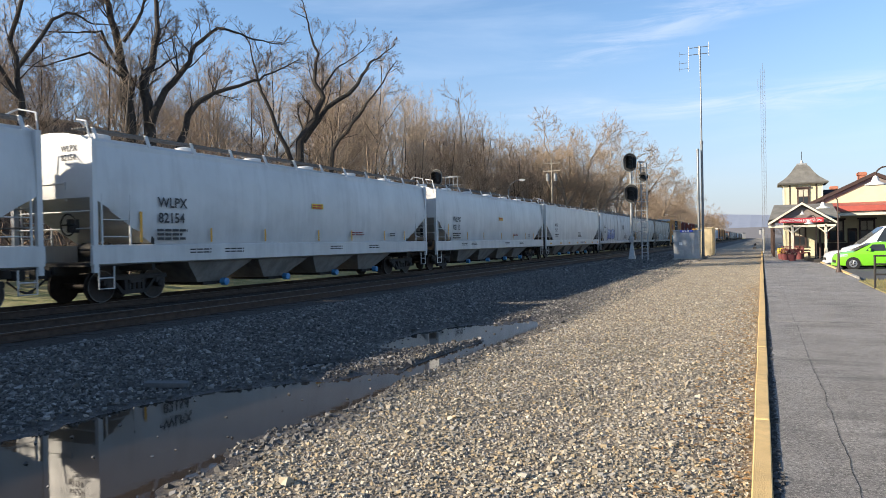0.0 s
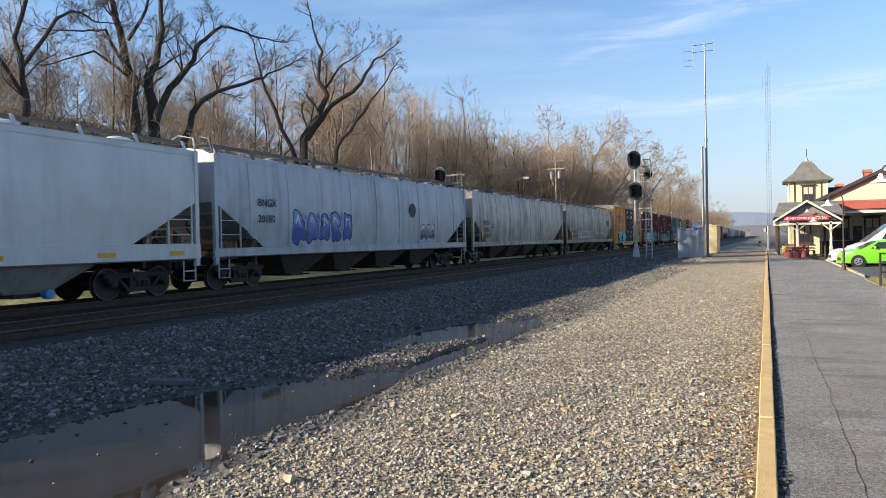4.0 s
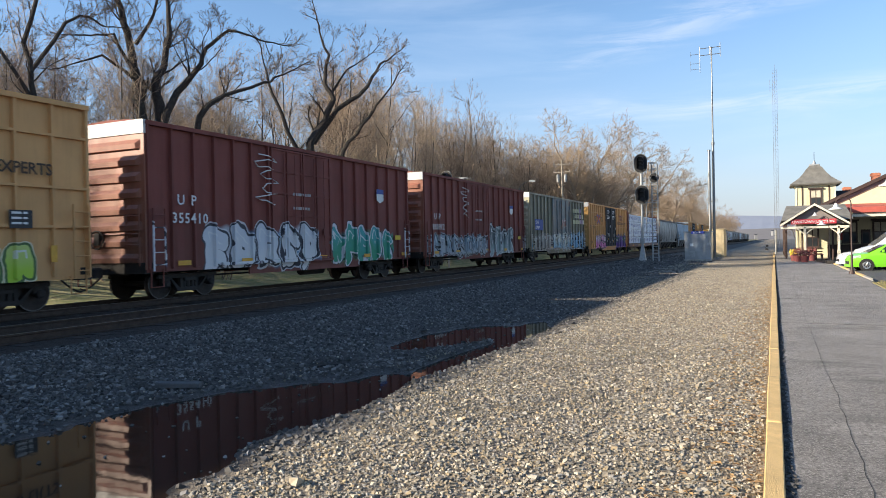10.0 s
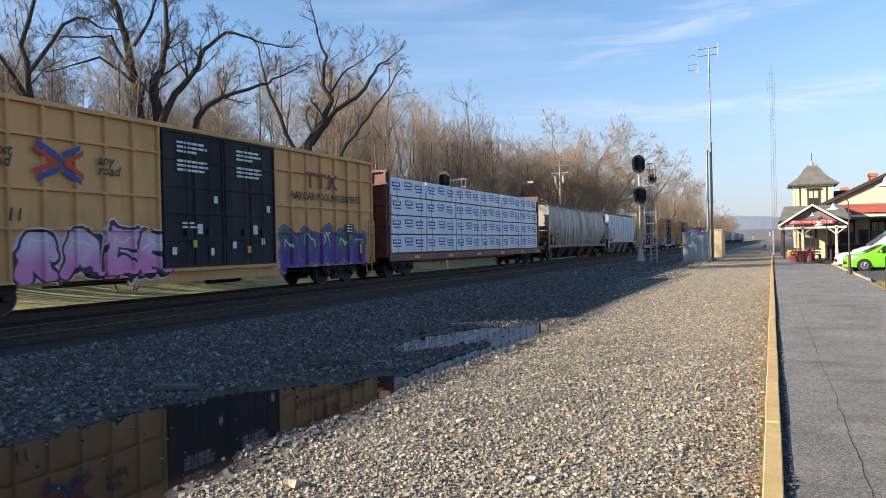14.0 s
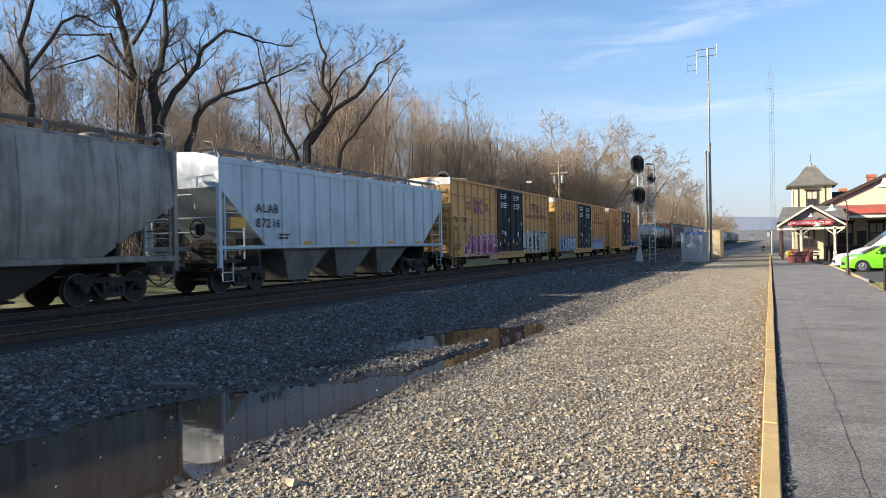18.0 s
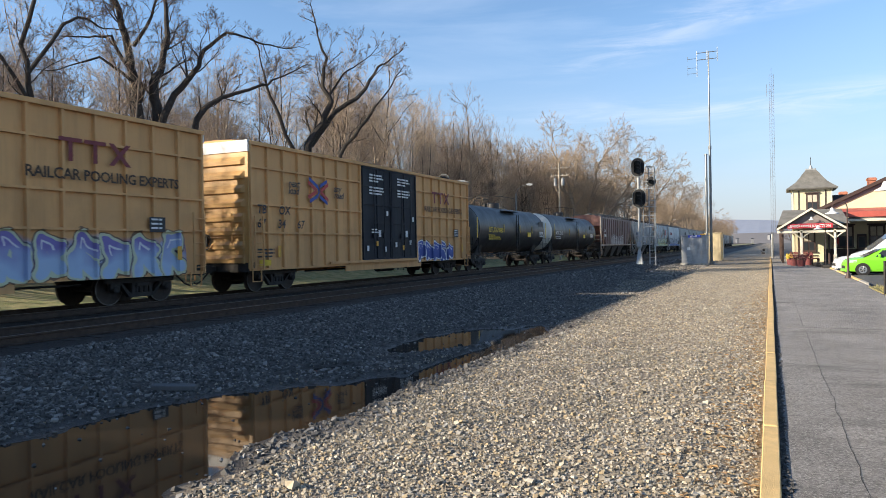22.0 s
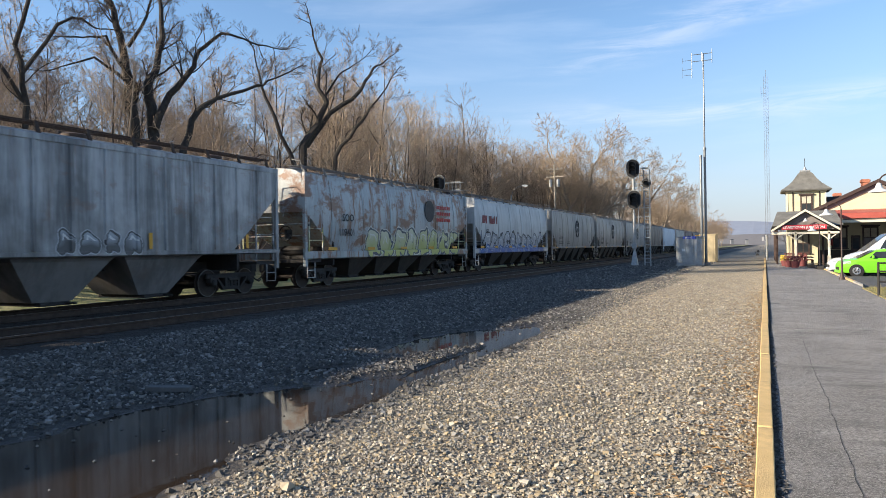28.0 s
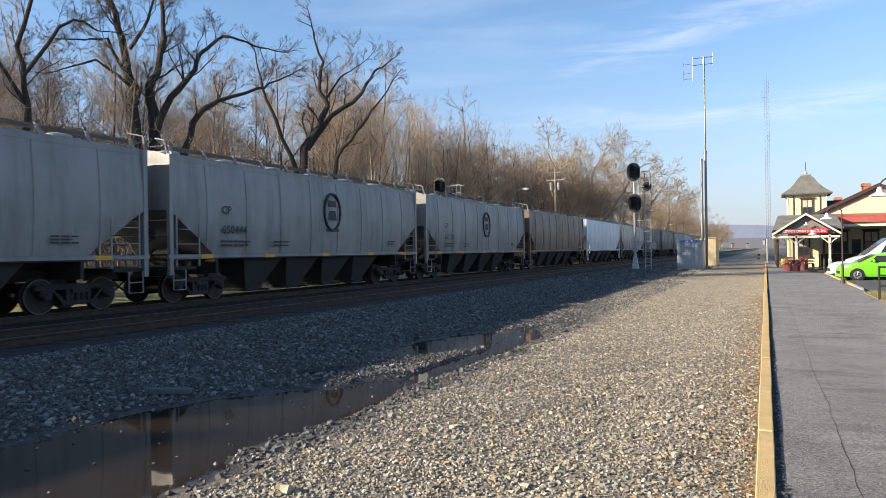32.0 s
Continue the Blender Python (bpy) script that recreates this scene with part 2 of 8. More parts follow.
def ground_material():
    k = Nodes("ground_cover", 0.9)
    geo = k.node("ShaderNodeNewGeometry")
    sep = k.node("ShaderNodeSeparateXYZ", Vector=geo.outputs["Position"])
    x, y, z = sep.outputs
    wob = k.math("MULTIPLY", k.math("SUBTRACT", k.noise(0.7, 5), 0.5), 2.6)
    xw = k.math("ADD", x, wob)
    # stones: cells of varied tone
    def stones(scale, tones):
        v = k.node("ShaderNodeTexVoronoi", Scale=scale, Randomness=1.0)
        k.put(v.inputs["Vector"], geo.outputs["Position"])
        sp = k.node("ShaderNodeSeparateXYZ", Vector=v.outputs["Color"])
        r = k.t.nodes.new("ShaderNodeValToRGB")
        r.color_ramp.interpolation = "LINEAR"
        e = r.color_ramp.elements
        e[0].position, e[0].color = 0.0, (*tones[0], 1)
        e[1].position, e[1].color = 1.0, (*tones[-1], 1)
        for i, c in enumerate(tones[1:-1]):
            e.new((i + 1) / (len(tones) - 1)).color = (*c, 1)
        k.put(r.inputs["Fac"], sp.outputs[0])
        return r.outputs["Color"], v.outputs["Distance"]
    gravel, gd = stones(26.0, ((0.11, 0.09, 0.065), (0.33, 0.27, 0.19), (0.24, 0.20, 0.15), (0.46, 0.39, 0.285), (0.19, 0.16, 0.12)))
    ballast, bd = stones(17.0, ((0.036, 0.035, 0.033), (0.10, 0.096, 0.09), (0.052, 0.050, 0.047), (0.15, 0.143, 0.134), (0.048, 0.046, 0.043)))
    gravel = k.mix(k.step(gd, 0.42, 0.95), gravel, (0.09, 0.075, 0.06))
    ballast = k.mix(k.step(bd, 0.3, 0.8), ballast, (0.025, 0.026, 0.028))
    # brown litter along the kerb and mud round the pools
    litter = k.mix(k.step(k.noise(9.0, 5), 0.45, 0.6), (0.34, 0.24, 0.13), (0.20, 0.15, 0.09))
    near_kerb = k.math("MULTIPLY", k.step(k.math("ADD", x, k.math("MULTIPLY", wob, 0.22)), -0.75, -0.1), k.step(k.noise(3.0, 4), 0.40, 0.60))
    gravel = k.mix(k.math("MULTIPLY", near_kerb, 0.75), gravel, litter)
    gravel = k.mix(k.math("MULTIPLY", k.step(k.noise(0.35, 4), 0.48, 0.66), 0.35), gravel, (0.20, 0.19, 0.12))
    mud = k.mix(k.noise(5.0, 4), (0.022, 0.018, 0.015), (0.050, 0.041, 0.033))
    wet = k.math("SUBTRACT", 1.0, k.step(k.math("ADD", z, k.math("MULTIPLY", k.noise(6.0, 4), 0.06)), -0.105, -0.045))
    zone = k.math("MULTIPLY", k.step(xw, -9.0, -7.6), k.math("LESS_THAN", x, -1.5))
    shore = k.math("ADD", k.math("ADD", x, k.math("MULTIPLY", wob, 0.30)), k.math("MULTIPLY", k.step(y, 17.0, 36.0), 2.6))
    col = k.mix(k.step(shore, -4.75, -4.0), ballast, gravel)
    damp = k.math("MULTIPLY", k.math("MULTIPLY", k.step(xw, -8.2, -7.0), k.math("SUBTRACT", 1.0, k.step(shore, -4.5, -3.8))), k.step(k.noise(1.4, 4), 0.30, 0.52))
    col = k.mix(k.math("MULTIPLY", damp, 0.75), col, mud)
    col = k.mix(k.math("MULTIPLY", wet, zone), col, mud)
    bed = k.mix(k.noise(8.0, 5), (0.014, 0.011, 0.009), (0.034, 0.027, 0.022))
    col = k.mix(k.step(x, -11.1, -10.5), bed, col)
    # grass and leaf litter beyond the tracks
    grass = k.mix(k.step(k.noise(1.3, 6), 0.38, 0.62), (0.18, 0.195, 0.065), (0.37, 0.32, 0.15))
    grass = k.mix(k.math("MULTIPLY", k.step(k.noise(14.0, 3), 0.4, 0.7), 0.4), grass, (0.09, 0.095, 0.04))
    leaf = k.mix(k.noise(2.2, 6), (0.05, 0.036, 0.026), (0.105, 0.075, 0.05))
    wild = k.mix(k.step(k.math("ADD", x, wob), -33.0, -28.5), leaf, grass)
    col = k.mix(k.step(k.math("ADD", x, k.math("MULTIPLY", wob, 0.3)), -20.9, -20.0), wild, col)
    tar = k.mix(k.noise(1.5, 6), (0.055, 0.055, 0.057), (0.10, 0.10, 0.10))
    col = k.mix(k.math("GREATER_THAN", x, 0.03), col, tar)
    k.colour(col)
    rough = k.mix(k.math("MULTIPLY", wet, zone), (0.92, 0.92, 0.92), (0.35, 0.35, 0.35))
    k.put(k.bsdf.inputs["Roughness"], rough)
    relief = k.math("ADD", k.math("MULTIPLY", bd, -0.7), k.noise(60.0, 3))
    k.bump(relief, 0.9, 0.03)
    return k.mat


def build_ground():
    def axis(stops):
        out = []
        for a, b, st in stops:
            out += list(np.arange(a, b, st))
        return out + [stops[-1][1]]
    xs = axis(((-3000, -600, 400), (-600, -120, 60), (-120, -30, 6), (-30, -20, 1.0), (-20, -9.5, 0.5), (-9.5, -2.5, 0.11), (-2.5, 0, 0.25), (0, 0.04, 0.02), (0.04, 4.6, 0.4), (4.6, 40, 5), (40, 600, 70), (600, 3000, 400)))
    ys = axis(((-600, -60, 60), (-60, -6, 2.5), (-6, 0, 0.4), (0, 18, 0.11), (18, 45, 0.5), (45, 120, 3), (120, 400, 15), (400, 1000, 60), (1000, 4600, 400)))
    v = [(x, y, height(x, y)) for y in ys for x in xs]
    n = len(xs)
    f = [(j * n + i, j * n + i + 1, (j + 1) * n + i + 1, (j + 1) * n + i) for j in range(len(ys) - 1) for i in range(n - 1)]
    me = bpy.data.meshes.new("ground")
    me.from_pydata(v, [], f)
    me.shade_smooth()
    solid("ground", me, ground_material(), "gravel, grey ballast, grass and leaf litter ground", kind="structure")


build_ground()


def water_material():
    k = Nodes("muddy_water", 0.03)
    k.colour(k.mix(k.noise(0.9, 4), (0.020, 0.014, 0.010), (0.034, 0.025, 0.018)))
    k.bsdf.inputs["IOR"].default_value = 1.26
    k.bsdf.inputs["Specular IOR Level"].default_value = 0.5
    k.bump(k.noise(2.2, 3), 0.035, 0.02)
    return k.mat


g = Geo()
g.add([(-9.2, -6, WATER), (-3.0, -6, WATER), (-3.0, 17, WATER), (-9.2, 17, WATER)], [(0, 1, 2, 3)])
solid("puddle_water", g, water_material(), "still muddy brown puddle water between ballast and gravel", kind="structure")


def scatter_stones(name, label, spots, sizes, material, seed):
    """Many small angular stones as one mesh."""
    rng = np.random.default_rng(seed)
    n = len(spots)
    block = np.array([(-1, -1, -1), (1, -1, -1), (1, 1, -1), (-1, 1, -1), (-1, -1, 1), (1, -1, 1), (1, 1, 1), (-1, 1, 1)]) * 0.75
    tri = np.array([(0, 2, 1), (0, 3, 2), (4, 5, 6), (4, 6, 7), (0, 1, 5), (0, 5, 4), (1, 2, 6), (1, 6, 5), (2, 3, 7), (2, 7, 6), (3, 0, 4), (3, 4, 7)])
    p = block[None] * rng.uniform(0.45, 1.35, (n, 8, 3))
    p *= np.stack([rng.uniform(0.75, 1.35, n), rng.uniform(0.75, 1.25, n), rng.uniform(0.5, 0.9, n)], 1)[:, None]
    a = rng.uniform(0, 6.283, n)
    c, s = np.cos(a)[:, None], np.sin(a)[:, None]
    q = np.empty_like(p)
    q[..., 0], q[..., 1], q[..., 2] = p[..., 0] * c - p[..., 1] * s, p[..., 0] * s + p[..., 1] * c, p[..., 2]
    b = rng.normal(0, 0.7, n)[:, None]
    y2, z2 = q[..., 1] * np.cos(b) - q[..., 2] * np.sin(b), q[..., 1] * np.sin(b) + q[..., 2] * np.cos(b)
    q[..., 1], q[..., 2] = y2, z2
    q = q * np.asarray(sizes)[:, None, None] + np.asarray(spots)[:, None]
    faces = (tri[None] + (np.arange(n) * 8)[:, None, None]).reshape(-1, 3)
    me = bpy.data.meshes.new(name)
    me.vertices.add(n * 8)
    me.vertices.foreach_set("co", q.reshape(-1).astype(np.float32))
    me.loops.add(len(faces) * 3)
    me.loops.foreach_set("vertex_index", faces.reshape(-1).astype(np.int32))
    me.polygons.add(len(faces))
    me.polygons.foreach_set("loop_start", np.arange(0, len(faces) * 3, 3, dtype=np.int32))
    me.update(calc_edges=True)
    me.shade_flat()
    return solid(name, me, material, label, "gravel", kind="stuff")


def stone_material(name, tones, rough=0.85):
    k = Nodes(name, rough)
    geo = k.node("ShaderNodeNewGeometry")
    r = k.node("ShaderNodeValToRGB", Fac=geo.outputs["Random Per Island"])
    e = r.color_ramp.elements
    e[0].color, e[1].color = (*tones[0], 1), (*tones[-1], 1)
    for i, c in enumerate(tones[1:-1]):
        e.new((i + 1) / (len(tones) - 1)).color = (*c, 1)
    k.colour(k.mix(k.math("MULTIPLY", k.noise(45.0, 3), 0.4), r.outputs["Color"], tuple(x * 0.55 for x in tones[1])))
    k.bump(k.noise(90.0, 3), 0.3, 0.005)
    return k.mat


def stones_on(n, xlo, xhi, ylo, yhi, power, size, keep, seed, lift=0.25):
    rng = np.random.default_rng(seed)
    spots, sizes = [], []
    while len(spots) < n:
        x = rng.uniform(xlo, xhi)
        y = ylo + (yhi - ylo) * rng.uniform() ** power
        if not keep(x, y, rng):
            continue
        s = size * rng.lognormal(0, 0.32)
        spots.append((x, y, height(x, y) + s * lift))
        sizes.append(s)
    return spots, sizes


def on_gravel(x, y, rng):
    if x * 0.10 + 3.3 > y + 2.2 and y < 1.6:
        return False
    d = pool_depth(x, y)
    edge = -3.88 + 0.22 * noise.noise((y * 0.9, 9.0, 0.0)) - 2.6 * smooth(17, 36, y)
    isle = math.hypot((x + 4.90) / 0.26, (y - 8.9) / 1.7) < 1.0
    return (x > edge or (isle and rng.uniform() < 0.5) or rng.uniform() < 0.035) and rng.uniform() > d * 4.0


def on_ballast(x, y, rng):
    d = pool_depth(x, y)
    return rng.uniform() > d * 2.4 and rng.uniform() < 1.0 - 0.55 * smooth(-8.0, -6.6, x) - 0.45 * smooth(-4.2, -3.6, x)


gravel_mat = stone_material("tan_gravel_stone", ((0.035, 0.031, 0.028), (0.42, 0.36, 0.265), (0.12, 0.115, 0.105), (0.66, 0.58, 0.44), (0.17, 0.155, 0.13), (0.46, 0.35, 0.20), (0.06, 0.056, 0.05), (0.40, 0.38, 0.34), (0.22, 0.205, 0.18)))
ballast_mat = stone_material("grey_ballast_stone", ((0.018, 0.017, 0.015), (0.120, 0.114, 0.106), (0.032, 0.029, 0.028), (0.329, 0.312, 0.290), (0.046, 0.043, 0.041), (0.199, 0.189, 0.176), (0.022, 0.022, 0.021), (0.136, 0.131, 0.121)))
sp, sz = stones_on(122000, -7.3, -0.12, 1.9, 56.0, 2.5, 0.0106, on_gravel, 11, 0.40)
scatter_stones("gravel_stones", "loose tan and grey gravel stones beside the platform", sp, sz, gravel_mat, 1)
sp, sz = stones_on(82000, -11.0, -3.7, 3.2, 40.0, 1.5, 0.019, on_ballast, 12)
far_sp, far_sz = stones_on(9000, -11.0, -4.5, 36.0, 80.0, 1.3, 0.034, on_ballast, 14)
wet_sp, wet_sz = stones_on(110, -6.9, -4.2, 1.0, 14.5, 1.0, 0.014, lambda x, y, r: pool_depth(x, y) > 0.3 and r.uniform() < 0.4, 15)
sp, sz = sp + far_sp + [(x, y, WATER + 0.002) for x, y, _ in wet_sp], sz + far_sz + wet_sz
scatter_stones("ballast_stones", "loose blue-grey crushed ballast stones on the track shoulder", sp, sz, ballast_mat, 2)
k = Nodes("dead_leaf", 0.8)
geo_n = k.node("ShaderNodeNewGeometry")
k.colour(k.mix(geo_n.outputs["Random Per Island"], (0.36, 0.22, 0.09), (0.18, 0.11, 0.06)))
leaf_mat = k.mat
rng = np.random.default_rng(5)
g = Geo()
for _ in range(900):
    x, y = -0.12 - abs(rng.normal(0, 0.38)), 2.2 + 26 * rng.uniform() ** 1.6
    a, s = rng.uniform(0, 6.28), rng.uniform(0.02, 0.045)
    z = height(x, y) + 0.025
    c, d = math.cos(a) * s, math.sin(a) * s
    g.add([(x - c, y - d, z), (x + d * 0.5, y - c * 0.5, z + 0.012), (x + c, y + d, z + 0.004), (x - d * 0.5, y + c * 0.5, z + 0.015)], [(0, 1, 2, 3)])
solid("fallen_leaves", g, leaf_mat, "dry brown leaves lying along the kerb", "leaves", kind="stuff", smooth=False)

# ---- tracks ----
rust = plain("rusty_steel", (0.065, 0.042, 0.030), 0.75, 0.3, 6, 0.4)
polished = plain("worn_rail_head", (0.13, 0.115, 0.10), 0.5, 0.6, 20, 0.3, 0.05)
tie_mat = plain("creosoted_timber", (0.030, 0.023, 0.018), 0.9, 0, 5, 0.5, 0.6)


def rail_geo():
    g = Geo()
    prof = [(-0.075, 0), (0.075, 0), (0.075, 0.012), (0.012, 0.03), (0.010, 0.125), (0.036, 0.14), (0.036, 0.168), (-0.036, 0.168), (-0.036, 0.14), (-0.010, 0.125), (-0.012, 0.03), (-0.075, 0.012)]
    g.loft([[(x, y, z) for x, z in prof] for y in (-300, 0, 40, 100, 1400)])
    return g.mesh("rail", False)


def head_geo():
    g = Geo()
    g.box(-0.030, 0.030, -300, 1400, 0.166, 0.172)
    return g.mesh("rail_head", False)


RAIL_ME, HEAD_ME = rail_geo(), head_geo()
TIE_ME = Geo().box(-1.3, 1.3, -0.115, 0.115, -0.12, 0.0, c=0.015).mesh("tie", False)
PLATE_ME = Geo().box(-0.11, 0.11, -0.09, 0.09, 0, 0.02, c=0.006).mesh("tie_plate", False)


def build_track(cx, label, lo, hi):
    t = thing("railway_track", label, "track", Matrix.Translation((cx, 0, RAIL - 0.172)), kind="structure")
    for s in (-1, 1):
        r = part("rail", RAIL_ME, rust, t, at=(s * 0.755, 0, 0))
        part("running_surface", HEAD_ME, polished, r, "bright worn running surface")
    rng = random.Random(3)
    for i in range(lo, hi):
        part("tie", TIE_ME, tie_mat, t, at=pose(rng.uniform(-0.04, 0.04), i * 0.53, -0.002 + rng.uniform(-0.012, 0.004), 0, 0, rng.uniform(-1, 1)))
    g = Geo()
    for i in list(range(-90, lo)) + list(range(hi, 700)):
        g.box(-1.3, 1.3, i * 0.53 - 0.115, i * 0.53 + 0.115, -0.12, 0.0)
    tagged(part("far_ties", g, tie_mat, t, smooth=False), kind="stuff")
    return t


build_track(NEAR_TRACK, "empty rusty railway track on dark timber ties", 8, 150)
build_track(TRACK, "railway track that carries the freight train", 8, 100)

# ---- platform ----
k = Nodes("platform_asphalt", 0.9)
pos = k.node("ShaderNodeNewGeometry").outputs["Position"]
tone = k.mix(k.step(k.noise(0.8, 6, 0.65, pos), 0.35, 0.68), (0.19, 0.176, 0.162), (0.36, 0.335, 0.31))
tone = k.mix(k.math("MULTIPLY", k.step(k.noise(16.0, 6, 0.8, pos), 0.48, 0.62), 0.5), tone, (0.105, 0.098, 0.09))
tone = k.mix(k.math("MULTIPLY", k.step(k.noise(34.0, 4, 0.8, pos), 0.50, 0.57), 0.75), tone, (0.085, 0.08, 0.074))
tone = k.mix(k.math("MULTIPLY", k.step(k.noise(48.0, 3, 0.8, pos), 0.54, 0.60), 0.7), tone, (0.52, 0.49, 0.45))
streak = k.node("ShaderNodeMapping", Vector=pos, Scale=(0.35, 2.2, 1.0)).outputs["Vector"]
tone = k.mix(k.math("MULTIPLY", k.step(k.noise(1.0, 6, 0.7, streak), 0.52, 0.70), 0.6), tone, (0.085, 0.082, 0.08))
tone = k.mix(k.math("MULTIPLY", k.step(k.noise(110.0, 2, 0.6, pos), 0.56, 0.68), 0.8), tone, (0.045, 0.043, 0.04))
k.colour(tone)
k.bump(k.noise(40.0, 6, 0.85, pos), 1.0, 0.03)
asphalt = k.mat
g = Geo()
for a, b in ((-12, 16.04), (16.10, 43.9), (43.96, 96)):
    g.box(0.085, 3.45, a, b, -0.33, -0.045, c=0.012)
solid("platform_pavement", g, asphalt, "worn grey asphalt station platform with cracks", "", kind="structure", smooth=False)
crack_mat = plain("crack_tar", (0.035, 0.034, 0.033), 0.95)
rng = random.Random(8)


def crack(pts, w):
    g = Geo()
    for a, b in zip(pts, pts[1:]):
        d = (Vector(b) - Vector(a)).normalized()
        s = Vector((-d.y, d.x, 0)) * w
        g.add([tuple(Vector(a) - s), tuple(Vector(b) - s), tuple(Vector(b) + s), tuple(Vector(a) + s)], [(0, 1, 2, 3)])
    return g


pts = []
for i in range(190):
    y = 2.4 + i * 0.168
    x = 0.592 + 0.030 * noise.noise((y * 0.5, 2.0, 0.0)) + 0.022 * noise.noise((y * 2.1, 5.0, 0.0)) + rng.uniform(-0.007, 0.007)
    pts.append((x, y, -0.0415))
solid("pavement_crack", crack(pts, 0.0026), crack_mat, "thin crack running along the platform asphalt", kind="structure", smooth=False)

for y, a, b, w in ((16.07, 0.12, 3.44, 0.020), (43.93, 0.1, 3.44, 0.05), (28.4, 1.2, 3.44, 0.03), (22.6, 0.15, 0.9, 0.02), (9.3, 1.9, 3.4, 0.006)):
    rr = random.Random(int(y))
    pts = [(a + (b - a) * i / 14, y + rr.uniform(-0.05, 0.05), -0.0412) for i in range(15)]
    solid("pavement_crack", crack(pts, w), crack_mat, "dark tarred joint across the platform asphalt", kind="structure", smooth=False)
# crumbled tar edge between kerb and asphalt
rng_e = np.random.default_rng(31)
sp = [(rng_e.uniform(0.045, 0.10 + 0.05 * abs(noise.noise((yy * 1.7, 1.0, 0.0)))), yy, rng_e.uniform(-0.075, -0.042)) for yy in 2.2 + 30 * rng_e.uniform(size=7000) ** 1.7]
sz = 0.011 * rng_e.lognormal(0, 0.35, len(sp))
scatter_stones("edge_rubble", "crumbled dark tar rubble along the kerb", sp, sz, stone_material("tar_rubble", ((0.02, 0.02, 0.02), (0.09, 0.085, 0.08), (0.03, 0.03, 0.03), (0.15, 0.14, 0.13))), 6)
kerb_mat = plain("yellow_kerb_paint", (0.66, 0.45, 0.19), 0.85, 0, 2.5, 0.25, 0.9, 0.3, 70)
KERB_ME = Geo().box(-0.135, 0.0, -1.19, 1.19, -0.24, 0.0, c=0.012).mesh("kerb_stone", False)
kerb = thing("kerb", "weathered yellow painted timber platform kerb", "kerb", Matrix.Translation((0.04, 0, 0)), kind="structure")
rng = random.Random(4)
for i in range(-4, 39):
    part("kerb_beam", KERB_ME, kerb_mat, kerb, at=pose(rng.uniform(-0.008, 0.008), i * 2.4 + 1.2, rng.uniform(-0.008, 0.004), 0, 0, rng.uniform(-0.12, 0.12)))


